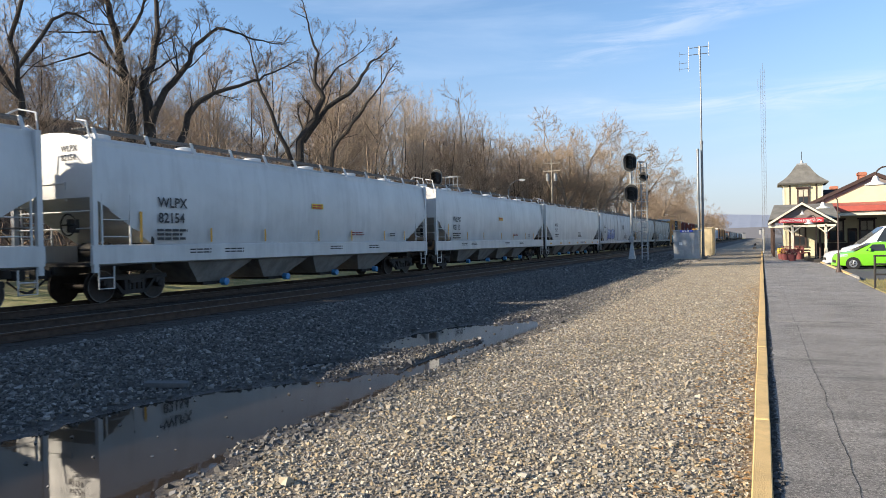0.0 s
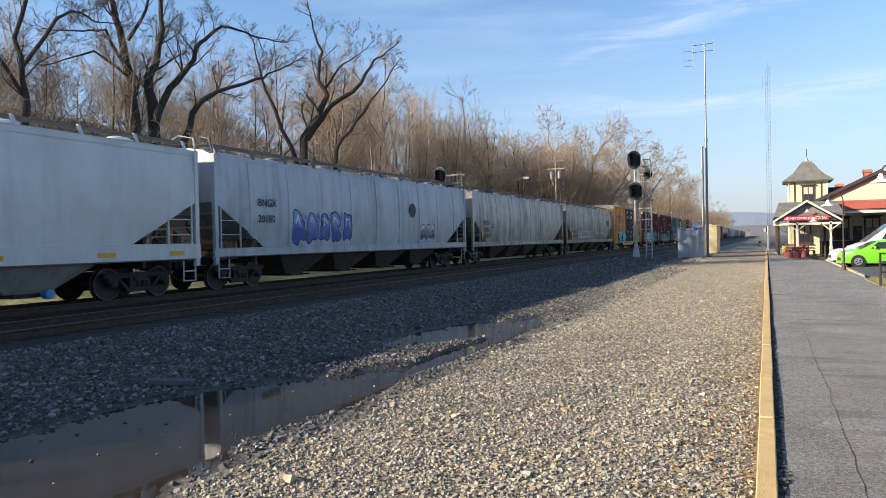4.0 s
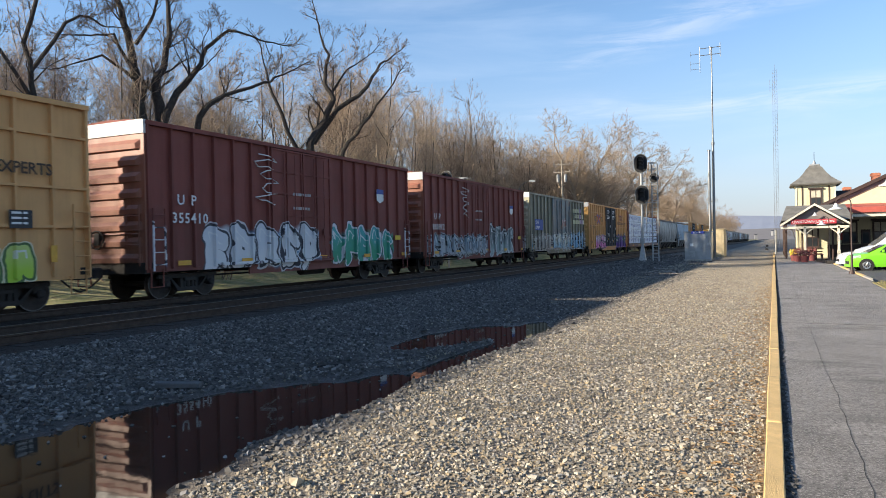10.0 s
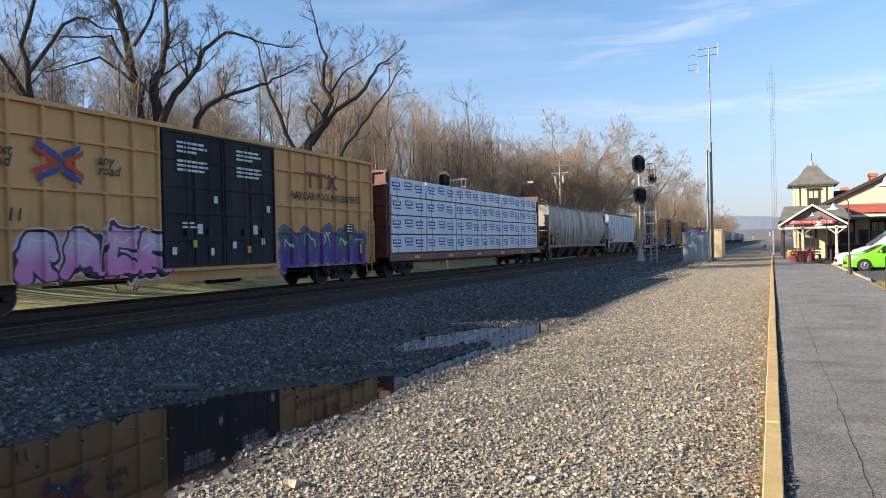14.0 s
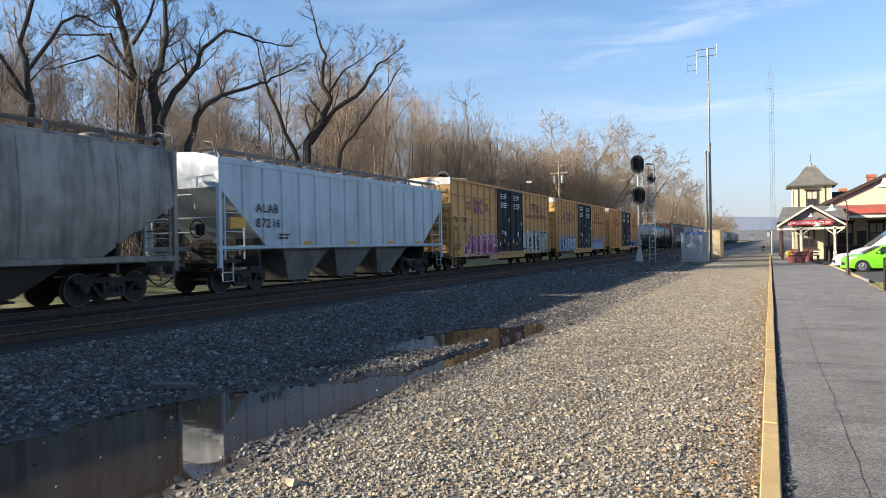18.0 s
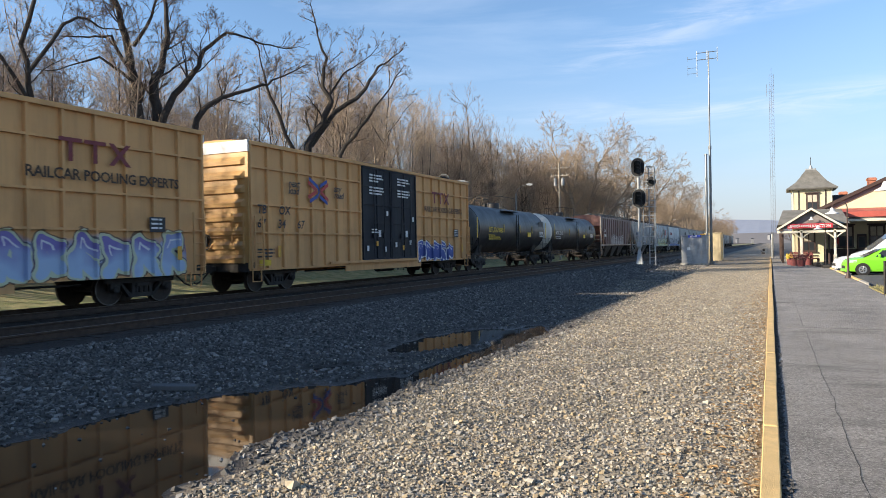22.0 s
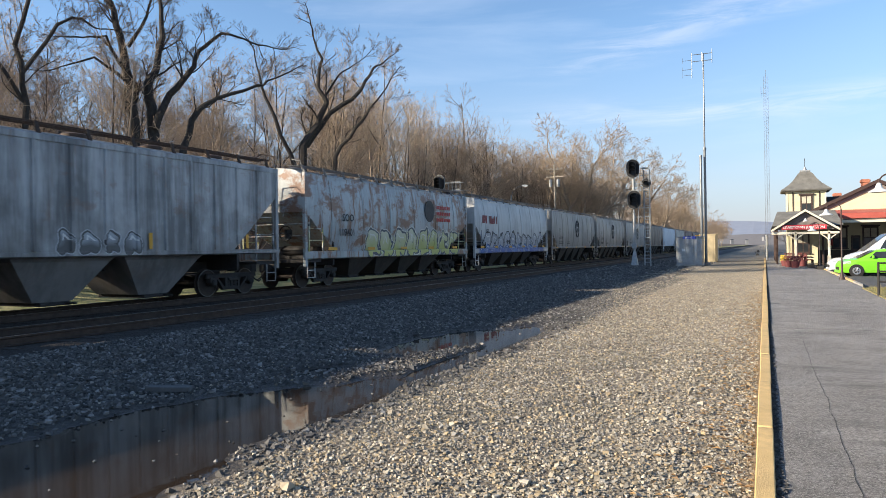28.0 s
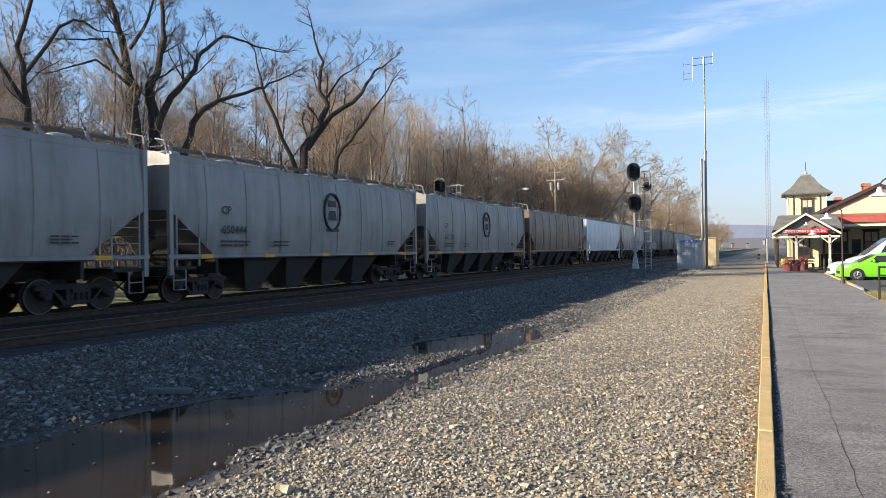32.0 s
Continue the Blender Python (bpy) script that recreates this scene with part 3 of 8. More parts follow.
# ================= train: paints =================
def sprayed(k, obj, y, z, col, y0, y1, z0, z1, a, b, line, rate, seed, under=None):
    """A row of bold sprayed letter shapes: one cell a letter, each with its own strokes."""
    def vec(op, p, q, scale=None):
        n = k.t.nodes.new("ShaderNodeVectorMath")
        n.operation = op
        k.put(n.inputs[0], p)
        if scale is not None:
            k.put(n.inputs["Scale"], scale)
        elif q is not None:
            k.put(n.inputs[1], q)
        return n.outputs["Value"] if op in ("DOT_PRODUCT", "LENGTH") else n.outputs["Vector"]
    def spot(u, v):
        n = k.t.nodes.new("ShaderNodeCombineXYZ")
        k.put(n.inputs[0], u)
        k.put(n.inputs[1], v)
        return n.outputs[0]
    def lin(h, lo, hi):
        return k.math("ADD", k.math("MULTIPLY", h, hi - lo), lo)
    tall = z1 - z0
    count = max(2, round((y1 - y0) * rate))
    w = (y1 - y0) / count
    sh = k.node("ShaderNodeMapping", Vector=obj, Location=(0, seed * 3.7, seed * 1.9), Scale=(0, 1, 1))
    wn = k.t.nodes.new("ShaderNodeTexNoise")
    wn.inputs["Scale"].default_value, wn.inputs["Detail"].default_value = 1.5, 1.0
    k.put(wn.inputs["Vector"], sh.outputs["Vector"])
    sw = k.node("ShaderNodeSeparateXYZ", Vector=wn.outputs["Color"]).outputs
    yy = k.math("ADD", y, k.math("MULTIPLY", k.math("SUBTRACT", sw[0], 0.5), 0.55 * w))
    zz = k.math("ADD", z, k.math("MULTIPLY", k.math("SUBTRACT", sw[1], 0.5), 0.55 * tall))
    u = k.math("DIVIDE", k.math("SUBTRACT", yy, y0), w)
    cell = k.math("FLOOR", u)
    fu = k.math("MULTIPLY", k.math("SUBTRACT", u, cell), w)
    fz = k.math("SUBTRACT", zz, z0)
    dice = []
    for shift in (0.0, 57.3):
        h = k.t.nodes.new("ShaderNodeTexWhiteNoise")
        h.noise_dimensions = "1D"
        k.put(h.inputs["W"], k.math("ADD", cell, seed * 7.31 + shift))
        dice += list(k.node("ShaderNodeSeparateXYZ", Vector=h.outputs["Color"]).outputs)
    p = spot(fu, fz)
    foot = spot(lin(dice[0], 0.20 * w, 0.34 * w), 0.14 * tall)
    head = spot(lin(dice[1], 0.22 * w, 0.42 * w), 0.84 * tall)
    arm = spot(lin(dice[2], 0.66 * w, 0.80 * w), lin(dice[3], 0.55 * tall, 0.86 * tall))
    waist = spot(0.30 * w, lin(dice[4], 0.32 * tall, 0.58 * tall))
    toe = spot(lin(dice[0], 0.82 * w, 0.68 * w), lin(dice[5], 0.12 * tall, 0.30 * tall))
    bend = k.math("MULTIPLY", k.math("GREATER_THAN", dice[5], 0.4), 1.0)
    back = vec("ADD", arm, vec("SCALE", vec("SUBTRACT", toe, arm), None, bend))
    dist = None
    for s, e in ((foot, head), (head, arm), (waist, toe), (arm, back)):
        pa, ba = vec("SUBTRACT", p, s), vec("SUBTRACT", e, s)
        t = k.math("DIVIDE", vec("DOT_PRODUCT", pa, ba), k.math("ADD", vec("DOT_PRODUCT", ba, ba), 0.0001))
        t = k.math("MINIMUM", k.math("MAXIMUM", t, 0.0), 1.0)
        d = vec("LENGTH", vec("SUBTRACT", pa, vec("SCALE", ba, None, t)), None)
        dist = d if dist is None else k.math("MINIMUM", dist, d)
    r = 0.185 * min(w, tall)
    rim = max(0.03, 0.055 * min(w, tall))
    span = k.math("MULTIPLY", k.math("GREATER_THAN", u, 0.0), k.math("LESS_THAN", u, float(count)))
    def within(radius):
        return k.math("MULTIPLY", k.math("LESS_THAN", dist, radius), span)
    # a loose sprayed ground, then halo, outline, fill and a highlight
    band = k.math("MULTIPLY", k.math("MULTIPLY", k.step(zz, z0, z0 + 0.15), k.step(k.math("SUBTRACT", z1, zz), 0.05, 0.25)), span)
    halo = tuple(0.5 * c + 0.35 for c in b) if sum(line) < 0.7 else (0.03, 0.03, 0.035)
    ground = k.mix(k.step(sw[2], 0.42, 0.58), tuple(c * 0.75 for c in b), under or a)
    col = k.mix(k.math("MULTIPLY", band, k.math("MULTIPLY", k.step(k.noise(2.6, 3), 0.28, 0.44), 0.85)), col, ground)
    col = k.mix(k.math("MULTIPLY", within(r + 2.2 * rim), 0.75), col, halo)
    col = k.mix(k.math("MULTIPLY", within(r + 1.45 * rim), 0.95), col, line)
    fill = k.mix(k.step(k.math("ADD", fz, k.math("MULTIPLY", k.math("SUBTRACT", sw[2], 0.5), tall)), 0.25 * tall, 0.75 * tall), a, b)
    fill = k.mix(k.math("MULTIPLY", k.math("GREATER_THAN", dice[3], 0.6), 0.45), fill, a)
    col = k.mix(k.math("MULTIPLY", within(r), 0.95), col, fill)
    shine = k.math("MULTIPLY", within(0.025), k.math("GREATER_THAN", fz, 0.6 * tall))
    return k.mix(k.math("MULTIPLY", shine, 0.8), col, (0.72, 0.72, 0.70))


def car_paint(name, base, grime=0.4, rusty=0.0, tags=(), rough=0.5, streak=1.0, upper=None):
    """Faded car paint with rain streaks, grime and rust; tags: sprayed letters
    (y0, y1, z0, z1, two fills, outline, letters per metre, seed)."""
    k = Nodes(name, rough)
    obj = k.co.outputs["Object"]
    sep = k.node("ShaderNodeSeparateXYZ", Vector=obj)
    x, y, z = sep.outputs
    fade = k.noise(0.35, 5)
    col = k.mix(k.step(fade, 0.3, 0.7), tuple(c * 0.86 for c in base), tuple(min(1, c * 1.08) for c in base))
    if upper:
        col = k.mix(k.step(k.math("ADD", z, k.math("MULTIPLY", k.noise(1.5, 4), 0.5)), upper[1], upper[1] + 0.5), col, upper[0])
    drip = k.math("ADD", k.math("MULTIPLY", k.noise(1.0, 6, 0.7, k.coords((2.0, 1.9, 0.14))), 0.65), k.math("MULTIPLY", k.noise(0.45, 4, 0.6), 0.40))
    soil = tuple(c * 0.30 + min(0.02, c * 0.3) for c in base)
    col = k.mix(k.math("MULTIPLY", k.step(drip, 0.52 - 0.07 * grime, 0.66 - 0.06 * grime), min(0.95, grime * streak * 1.25)), col, soil)
    low = k.math("MULTIPLY", k.step(k.math("SUBTRACT", k.noise(1.6, 5), k.math("MULTIPLY", z, 0.16)), 0.0, 0.35), grime * 0.6)
    col = k.mix(low, col, tuple(min(d, c * 1.6 + 0.01) for c, d in zip(base, (0.10, 0.085, 0.07))))
    if rusty:
        r = k.noise(0.75, 7, 0.72, k.coords((1.0, 0.8, 1.3)))
        r2 = k.noise(1.0, 6, 0.75, k.coords((3.0, 3.0, 0.35)))
        col = k.mix(k.math("MULTIPLY", k.step(k.math("MAXIMUM", r, k.math("MULTIPLY", r2, 0.97)), 0.60 - 0.15 * rusty, 0.66 - 0.13 * rusty), min(1.0, rusty * 1.4)), col,
                    k.mix(k.noise(7.0, 4), (0.16, 0.07, 0.035), (0.30, 0.16, 0.09)))
    for y0, y1, z0, z1, a, b, line, rate, seed, *under in tags:
        col = sprayed(k, obj, y, z, col, y0, y1, z0, z1, a, b, line, rate, seed, *under)
    k.colour(col)
    k.put(k.bsdf.inputs["Roughness"], k.math("ADD", k.math("MULTIPLY", k.step(drip, 0.4, 0.8), 0.3), rough - 0.1))
    k.bump(k.noise(1.1, 4), 0.12, 0.03)
    return k.mat


black_iron = plain("grimy_black_iron", (0.030, 0.027, 0.025), 0.75, 0.2, 4, 0.45)
wheel_mat = plain("brown_wheel_steel", (0.045, 0.035, 0.030), 0.7, 0.4, 6, 0.4)
tread_mat = plain("worn_wheel_tread", (0.13, 0.125, 0.12), 0.5, 0.7, 9, 0.2)
white_print = plain("white_stencil_paint", (0.72, 0.72, 0.70), 0.7, 0, 6, 0.15, 0)
black_print = plain("black_stencil_paint", (0.025, 0.025, 0.028), 0.6, 0, 6, 0.2, 0)
yellow_print = plain("yellow_stencil_paint", (0.68, 0.46, 0.03), 0.6, 0, 6, 0.2, 0)
orange_mark = plain("orange_reflector", (0.66, 0.34, 0.03), 0.45, 0, 8, 0.15, 0)
red_print = plain("red_paint", (0.50, 0.05, 0.04), 0.6, 0, 6, 0.2, 0)
blue_print = plain("blue_paint", (0.03, 0.07, 0.30), 0.6, 0, 6, 0.2, 0)
maroon_print = plain("maroon_paint", (0.20, 0.025, 0.03), 0.6, 0, 6, 0.2, 0)
blue_cap = plain("blue_outlet_cap", (0.05, 0.22, 0.45), 0.5, 0, 6, 0.2)
galv = plain("galvanised_steel", (0.22, 0.23, 0.235), 0.45, 0.7, 8, 0.2)

FACE = Matrix(((0, 0, 1, 0), (1, 0, 0, 0), (0, 1, 0, 0), (0, 0, 0, 1)))   # writing that faces +x and runs along +y
TEXTS = {}


def text_mesh(words, size, spacing=1.0, slant=0.0):
    key = (words, size, spacing, slant)
    if key not in TEXTS:
        cu = bpy.data.curves.new("lettering", "FONT")
        cu.body, cu.size, cu.resolution_u, cu.space_character, cu.extrude = words, size, 2, spacing, 0.0
        cu.offset, cu.shear = size * 0.018, slant
        ob = new("lettering", cu)
        dg = bpy.context.evaluated_depsgraph_get()
        TEXTS[key] = bpy.data.meshes.new_from_object(ob.evaluated_get(dg))
        bpy.data.objects.remove(ob)
    return TEXTS[key]


def letters(parent, words, size, y, z, material=None, x=1.625, spacing=1.0, label="", slant=0.0):
    return part("lettering", text_mesh(words, size, spacing, slant), material or black_print, parent, label, at=Matrix.Translation((x, y, z)) @ FACE)


def bars(parent, y, z, rows, material=None, x=1.625, name="stencil_text", h=0.07, gap=0.12):
    """Rows of unreadable print as plain bars; rows: lengths."""
    g = Geo()
    for i, n in enumerate(rows):
        a = y
        while a < y + n:
            w = min(0.28, y + n - a)
            g.box(x - 0.004, x, a, a + w * 0.86, z - i * gap - h, z - i * gap)
            a += w
    return part(name, g, material or black_print, parent, smooth=False)


# ================= train: running gear =================
def wheelset_mesh():
    g = Geo()
    g.disc_y([(-0.98, 0.07), (-0.70, 0.08), (0.70, 0.08), (0.98, 0.07)], 10)
    for s in (-1, 1):
        prof = [(s * 0.66, 0.10), (s * 0.665, 0.475), (s * 0.69, 0.475), (s * 0.70, 0.445), (s * 0.79, 0.435), (s * 0.795, 0.38), (s * 0.75, 0.34), (s * 0.74, 0.20), (s * 0.80, 0.13), (s * 0.80, 0.0)]
        g.disc_y(prof[:4], 22)
        g.disc_y(prof[3:5], 22, slot=0)
        g.loft([[(s * u, r * math.cos(a), r * math.sin(a)) for a in [2 * math.pi * k / 22 for k in range(22)]] for u, r in ((0.797, 0.437), (0.798, 0.412))], 1, caps=False)
        g.disc_y(prof[4:], 22)
        g.disc_y([(s * 0.796, 0.435), (s * 0.797, 0.400), (s * 0.797, 0.39)], 22)
        for a in range(0, 360, 90):
            c, d = math.cos(radians(a)) * 0.27, math.sin(radians(a)) * 0.27
            g.disc_y([(s * 0.735, 0.05), (s * 0.752, 0.04)], 6, (0, c, d))
    return g.mesh("wheelset")


def side_frame_mesh():
    g = Geo()
    for x0, x1 in ((0.90, 1.05),):
        g.box(x0, x1, -1.18, 1.18, 0.60, 0.74, c=0.03)
        g.box(x0 + 0.01, x1 - 0.01, -0.45, 0.45, 0.20, 0.32, c=0.02)
        for s in (-1, 1):
            g.loft([[(x0, s * 0.68, 0.60), (x1, s * 0.68, 0.60), (x1, s * 0.80, 0.66), (x0, s * 0.80, 0.66)], [(x0, s * 0.30, 0.22), (x1, s * 0.30, 0.22), (x1, s * 0.46, 0.24), (x0, s * 0.46, 0.24)]])
            g.box(x0, x1, s * 0.30 - 0.05, s * 0.30 + 0.05, 0.3, 0.62)
            g.box(x0, x1 + 0.02, s * 0.89 - 0.16, s * 0.89 + 0.16, 0.46, 0.64, c=0.02)
            g.disc_y([(0.92, 0.11), (1.10, 0.11), (1.13, 0.07)], 12, (0, s * 0.89, 0.44))
        for y in (-0.17, 0, 0.17):
            g.disc_y([(0.32, 0.075), (0.5, 0.075)], 8, (0.97, y, 0), "z")
        g.box(x0 - 0.02, x1 + 0.05, -0.22, 0.22, 0.50, 0.60, c=0.02)
    return g.mesh("side_frame", True)


WHEELSET_ME, FRAME_ME = wheelset_mesh(), side_frame_mesh()
BOLSTER_ME = Geo().box(-0.98, 0.98, -0.2, 0.2, 0.42, 0.68, c=0.03).box(-0.25, 0.25, -0.25, 0.25, 0.66, 0.86).box(-0.9, 0.9, -0.52, -0.42, 0.38, 0.5).box(-0.9, 0.9, 0.42, 0.52, 0.38, 0.5).mesh("truck", True)
WHEELS_FRONT, WHEELS_REAR = [], []


def truck(car, y):
    t = part("truck", BOLSTER_ME, black_iron, car, at=(0, y, 0))
    part("side_frame", FRAME_ME, black_iron, t)
    part("side_frame", FRAME_ME, black_iron, t, at=pose(0, 0, 0, 0, 0, 180))
    for dy, bag in ((-0.89, WHEELS_FRONT), (0.89, WHEELS_REAR)):
        bag.append(part("wheelset", WHEELSET_ME, [wheel_mat, tread_mat], t, at=(0, dy, 0.44)))


def coupler_mesh():
    g = Geo()
    g.box(-0.09, 0.09, -0.9, 0.1, 0.76, 0.92, c=0.02)
    g.box(-0.16, 0.16, 0.08, 0.42, 0.70, 0.98, c=0.05)
    g.tube([(0.3, -0.2, 0.7), (0.32, 0.1, 0.45), (0.25, 0.4, 0.35), (0.2, 0.55, 0.4)], 0.028, 6)
    return g.mesh("coupler")


COUPLER_ME = coupler_mesh()


def ends(car, half):
    for s in (-1, 1):
        part("coupler", COUPLER_ME, black_iron, car, at=pose(0, s * (half + 0.15), 0, 0, 0, 0 if s > 0 else 180))


LADDERS = {}


def ladder(car, x, y, z0, z1, width, material, rungs, along="y"):
    key = (z0, z1, width, rungs, along)
    if key not in LADDERS:
        g = Geo()
        for s in (-0.5, 0.5):
            a, b = (0, s * width) if along == "y" else (s * width, 0)
            g.box(a - 0.022, a + 0.022, b - 0.022, b + 0.022, z0, z1)
        for i in range(rungs):
            z = z0 + (z1 - z0) * (i + 0.5) / rungs
            a, b = (0, width / 2) if along == "y" else (width / 2, 0)
            g.tube([(-a, -b, z), (a, b, z)], 0.016, 5)
        LADDERS[key] = g.mesh("ladder", False)
    return part("ladder", LADDERS[key], material, car, at=(x, y, 0))


# ================= train: covered hoppers =================
BRACKETS = {}
rail_dark = plain("dull_grey_walkway_steel", (0.17, 0.165, 0.155), 0.7, 0.3, 5, 0.3)
# grimy bay paint, its base darkened to carry the shade under the cars
bay_dark = car_paint("shade_dark_bay_paint", (0.060, 0.056, 0.050), 0.6, 0.1)


def hopper(near, far, label, paint, top=4.32, roof=4.58, slope_z=2.80, slope=2.5, sill=(1.05, 1.42), bays=4, ribs=0, seams=8,
           under=None, frame_paint=None, curve=0.10, rib_w=0.07, rail_paint=None, caps=False, end_paint=None, deep=0.36):
    L = far - near
    h = L / 2
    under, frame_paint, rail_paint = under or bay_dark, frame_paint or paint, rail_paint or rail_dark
    car = thing("hopper_car", label, "hopper car", Matrix.Translation((TRACK, (near + far) / 2, RAIL)), group="freight cars of the train")
    CARS.append((car, (near + far) / 2))
    zs = [sill[1] - 0.05, 1.9, 2.5, 3.1, 3.6, top - 0.25, top - 0.08, top]
    half = []
    for z in zs:
        t = (z - sill[1]) / (top - sill[1])
        half.append((1.585 - curve * (2 * t - 0.9) ** 2, z))
    half[-1] = (half[-1][0] - 0.05, top)
    half += [(1.15, top + (roof - top) * 0.45), (0.6, top + (roof - top) * 0.85), (0.0, roof)]
    ring = half + [(-x, z) for x, z in half[-2::-1]]
    def floor_at(y):
        d = h - abs(y)
        return slope_z + (sill[1] - 0.05 - slope_z) * min(1.0, d / slope)
    stops = [-h + slope * i / 8 for i in range(9)] + [h - slope * i / 8 for i in range(8, -1, -1)]
    g = Geo()
    g.loft([[(x, y, max(z, floor_at(y))) for x, z in ring] for y in stops])
    # top chord and ribs or seams on both sides
    def side_x(z):
        t = (z - sill[1]) / (top - sill[1])
        return 1.585 - curve * (2 * t - 0.9) ** 2
    body = part("body", g, paint, car)
    c = Geo()
    for s in (-1, 1):
        c.box(s * (side_x(top) - 0.02) - 0.05, s * (side_x(top) - 0.02) + 0.05, -h, h, top - 0.16, top - 0.02)
    part("top_chord", c, paint, car, smooth=False)
    n = ribs or seams
    if n:
        depth, wide = (0.055, rib_w) if ribs else (0.028, 0.035)
        for s in (-1, 1):
            for i in range(n):
                y = -h + 0.6 + (L - 1.2) * (i + 0.5) / n
                z0 = max(sill[1], floor_at(y) + 0.05)
                r = Geo()
                hs = [z0 + (top - 0.16 - z0) * j / 5 for j in range(6)]
                r.loft([[(s * (side_x(z) - 0.01), y - wide, z), (s * (side_x(z) + depth), y - wide * 0.6, z), (s * (side_x(z) + depth), y + wide * 0.6, z), (s * (side_x(z) - 0.01), y + wide, z)] for z in hs])
                part("rib" if ribs else "seam", r, paint, body, smooth=False)
    # side sills with a turned-in lower flange
    for s in (-1, 1):
        r = Geo()
        r.loft([[(s * 1.50, y, sill[0]), (s * 1.60, y, sill[0] + 0.04), (s * 1.60, y, sill[1] - 0.03), (s * 1.52, y, sill[1])] for y in (-h - 0.05, h + 0.05)])
        part("side_sill", r, frame_paint, car, smooth=False)
    # end frames: platform, slope braces, corner posts
    for s in (-1, 1):
        e = Geo()
        e.box(-1.52, 1.52, s * (h - 0.55) - 0.55, s * (h - 0.55) + 0.55, 1.00, 1.10)
        e.box(-0.22, 0.22, s * (h - 1.6) - 1.7, s * (h - 1.6) + 1.7, 0.80, 1.02)
        e.box(-1.5, 1.5, s * (h - 2.0) - 0.05, s * (h - 2.0) + 0.05, 0.85, 1.9)
        part("end_platform", e, black_iron, car, smooth=False)
        for x in (-1, 1):
            p = Geo()
            p.box(x * 1.54 - 0.06, x * 1.54 + 0.06, s * (h - 0.06) - 0.07, s * (h - 0.06) + 0.07, 0.85, top)
            part("corner_post", p, frame_paint, car, smooth=False)
            ladder(car, x * 1.56, s * (h - 0.72), 1.1, slope_z + 0.1, 0.9, frame_paint, 4)
            w = Geo()
            w.tube([(x * 1.56, s * (h - 0.15), 1.0), (x * 1.56, s * (h - 0.15), 0.42), (x * 1.56, s * (h - 0.62), 0.42), (x * 1.56, s * (h - 0.62), 1.0)], 0.022, 5)
            w.tube([(x * 1.56, s * (h - 0.15), 0.7), (x * 1.56, s * (h - 0.62), 0.7)], 0.02, 5)
            part("sill_step", w, frame_paint, car)
        b = Geo()
        b.tube([(-1.5, s * (h - 0.1), 2.0), (1.5, s * (h - 0.1), 2.0)], 0.022, 5)
        b.tube([(-1.5, s * (h - 0.1), 2.45), (1.5, s * (h - 0.1), 2.45)], 0.022, 5)
        b.tube([(-0.55, s * (h - 0.05), 2.75), (-0.6, s * (h + 0.02), 3.2), (0.6, s * (h + 0.02), 3.2), (0.55, s * (h - 0.05), 2.75)], 0.03, 5)
        part("end_handrail", b, frame_paint, car)
    wheel = Geo()
    wheel.tube([(0.75 + 0.28 * math.cos(a), -h - 0.08, 2.1 + 0.28 * math.sin(a)) for a in [i * math.pi / 8 for i in range(17)]], 0.022, 5)
    wheel.tube([(0.47, -h - 0.08, 2.1), (1.03, -h - 0.08, 2.1)], 0.02, 5)
    wheel.box(0.68, 0.82, -h - 0.06, -h + 0.2, 1.9, 2.25)
    part("brake_wheel", wheel, black_iron, car)
    tank = Geo()
    tank.disc_y([(-0.55, 0.0), (-0.53, 0.15), (-0.45, 0.2), (0.45, 0.2), (0.53, 0.15), (0.55, 0.0)], 14, (0.2, -h + 1.2, 1.45))
    part("air_tank", tank, black_iron, car)
    # hopper bays
    inner = h - 2.55 - 0.75
    bl = 2 * inner / bays
    for i in range(bays):
        yc = -inner + bl * (i + 0.5)
        b = Geo()
        zt = sill[0] + 0.12
        b.loft([[(-1.47, yc - bl * 0.5, zt), (1.47, yc - bl * 0.5, zt), (1.47, yc + bl * 0.5, zt), (-1.47, yc + bl * 0.5, zt)],
                [(-1.30, yc - bl * 0.42, zt - 0.22), (1.30, yc - bl * 0.42, zt - 0.22), (1.30, yc + bl * 0.42, zt - 0.22), (-1.30, yc + bl * 0.42, zt - 0.22)],
                [(-0.85, yc - bl * 0.17, deep), (0.85, yc - bl * 0.17, deep), (0.85, yc + bl * 0.17, deep), (-0.85, yc + bl * 0.17, deep)]])
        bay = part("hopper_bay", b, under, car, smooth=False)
        o = Geo()
        o.box(-0.95, 0.95, yc - 0.42, yc + 0.42, deep - 0.10, deep, c=0.02)
        o.tube([(-1.3, yc + 0.3, deep - 0.05), (1.3, yc + 0.3, deep - 0.05)], 0.03, 6)
        part("outlet_gate", o, black_iron, bay)
        if caps:
            for s in (-1, 1):
                cgeo = Geo()
                cgeo.disc_y([(s * 1.12, 0.0), (s * 1.12, 0.12), (s * 1.32, 0.12), (s * 1.33, 0.0)], 12, (0, yc + 0.25, deep - 0.02))
                part("outlet_cap", cgeo, blue_cap, bay, "blue outlet cap")
    ctr = Geo()
    ctr.box(-0.2, 0.2, -h + 1, h - 1, 0.95, 1.12)
    part("centre_sill", ctr, black_iron, car, smooth=False)
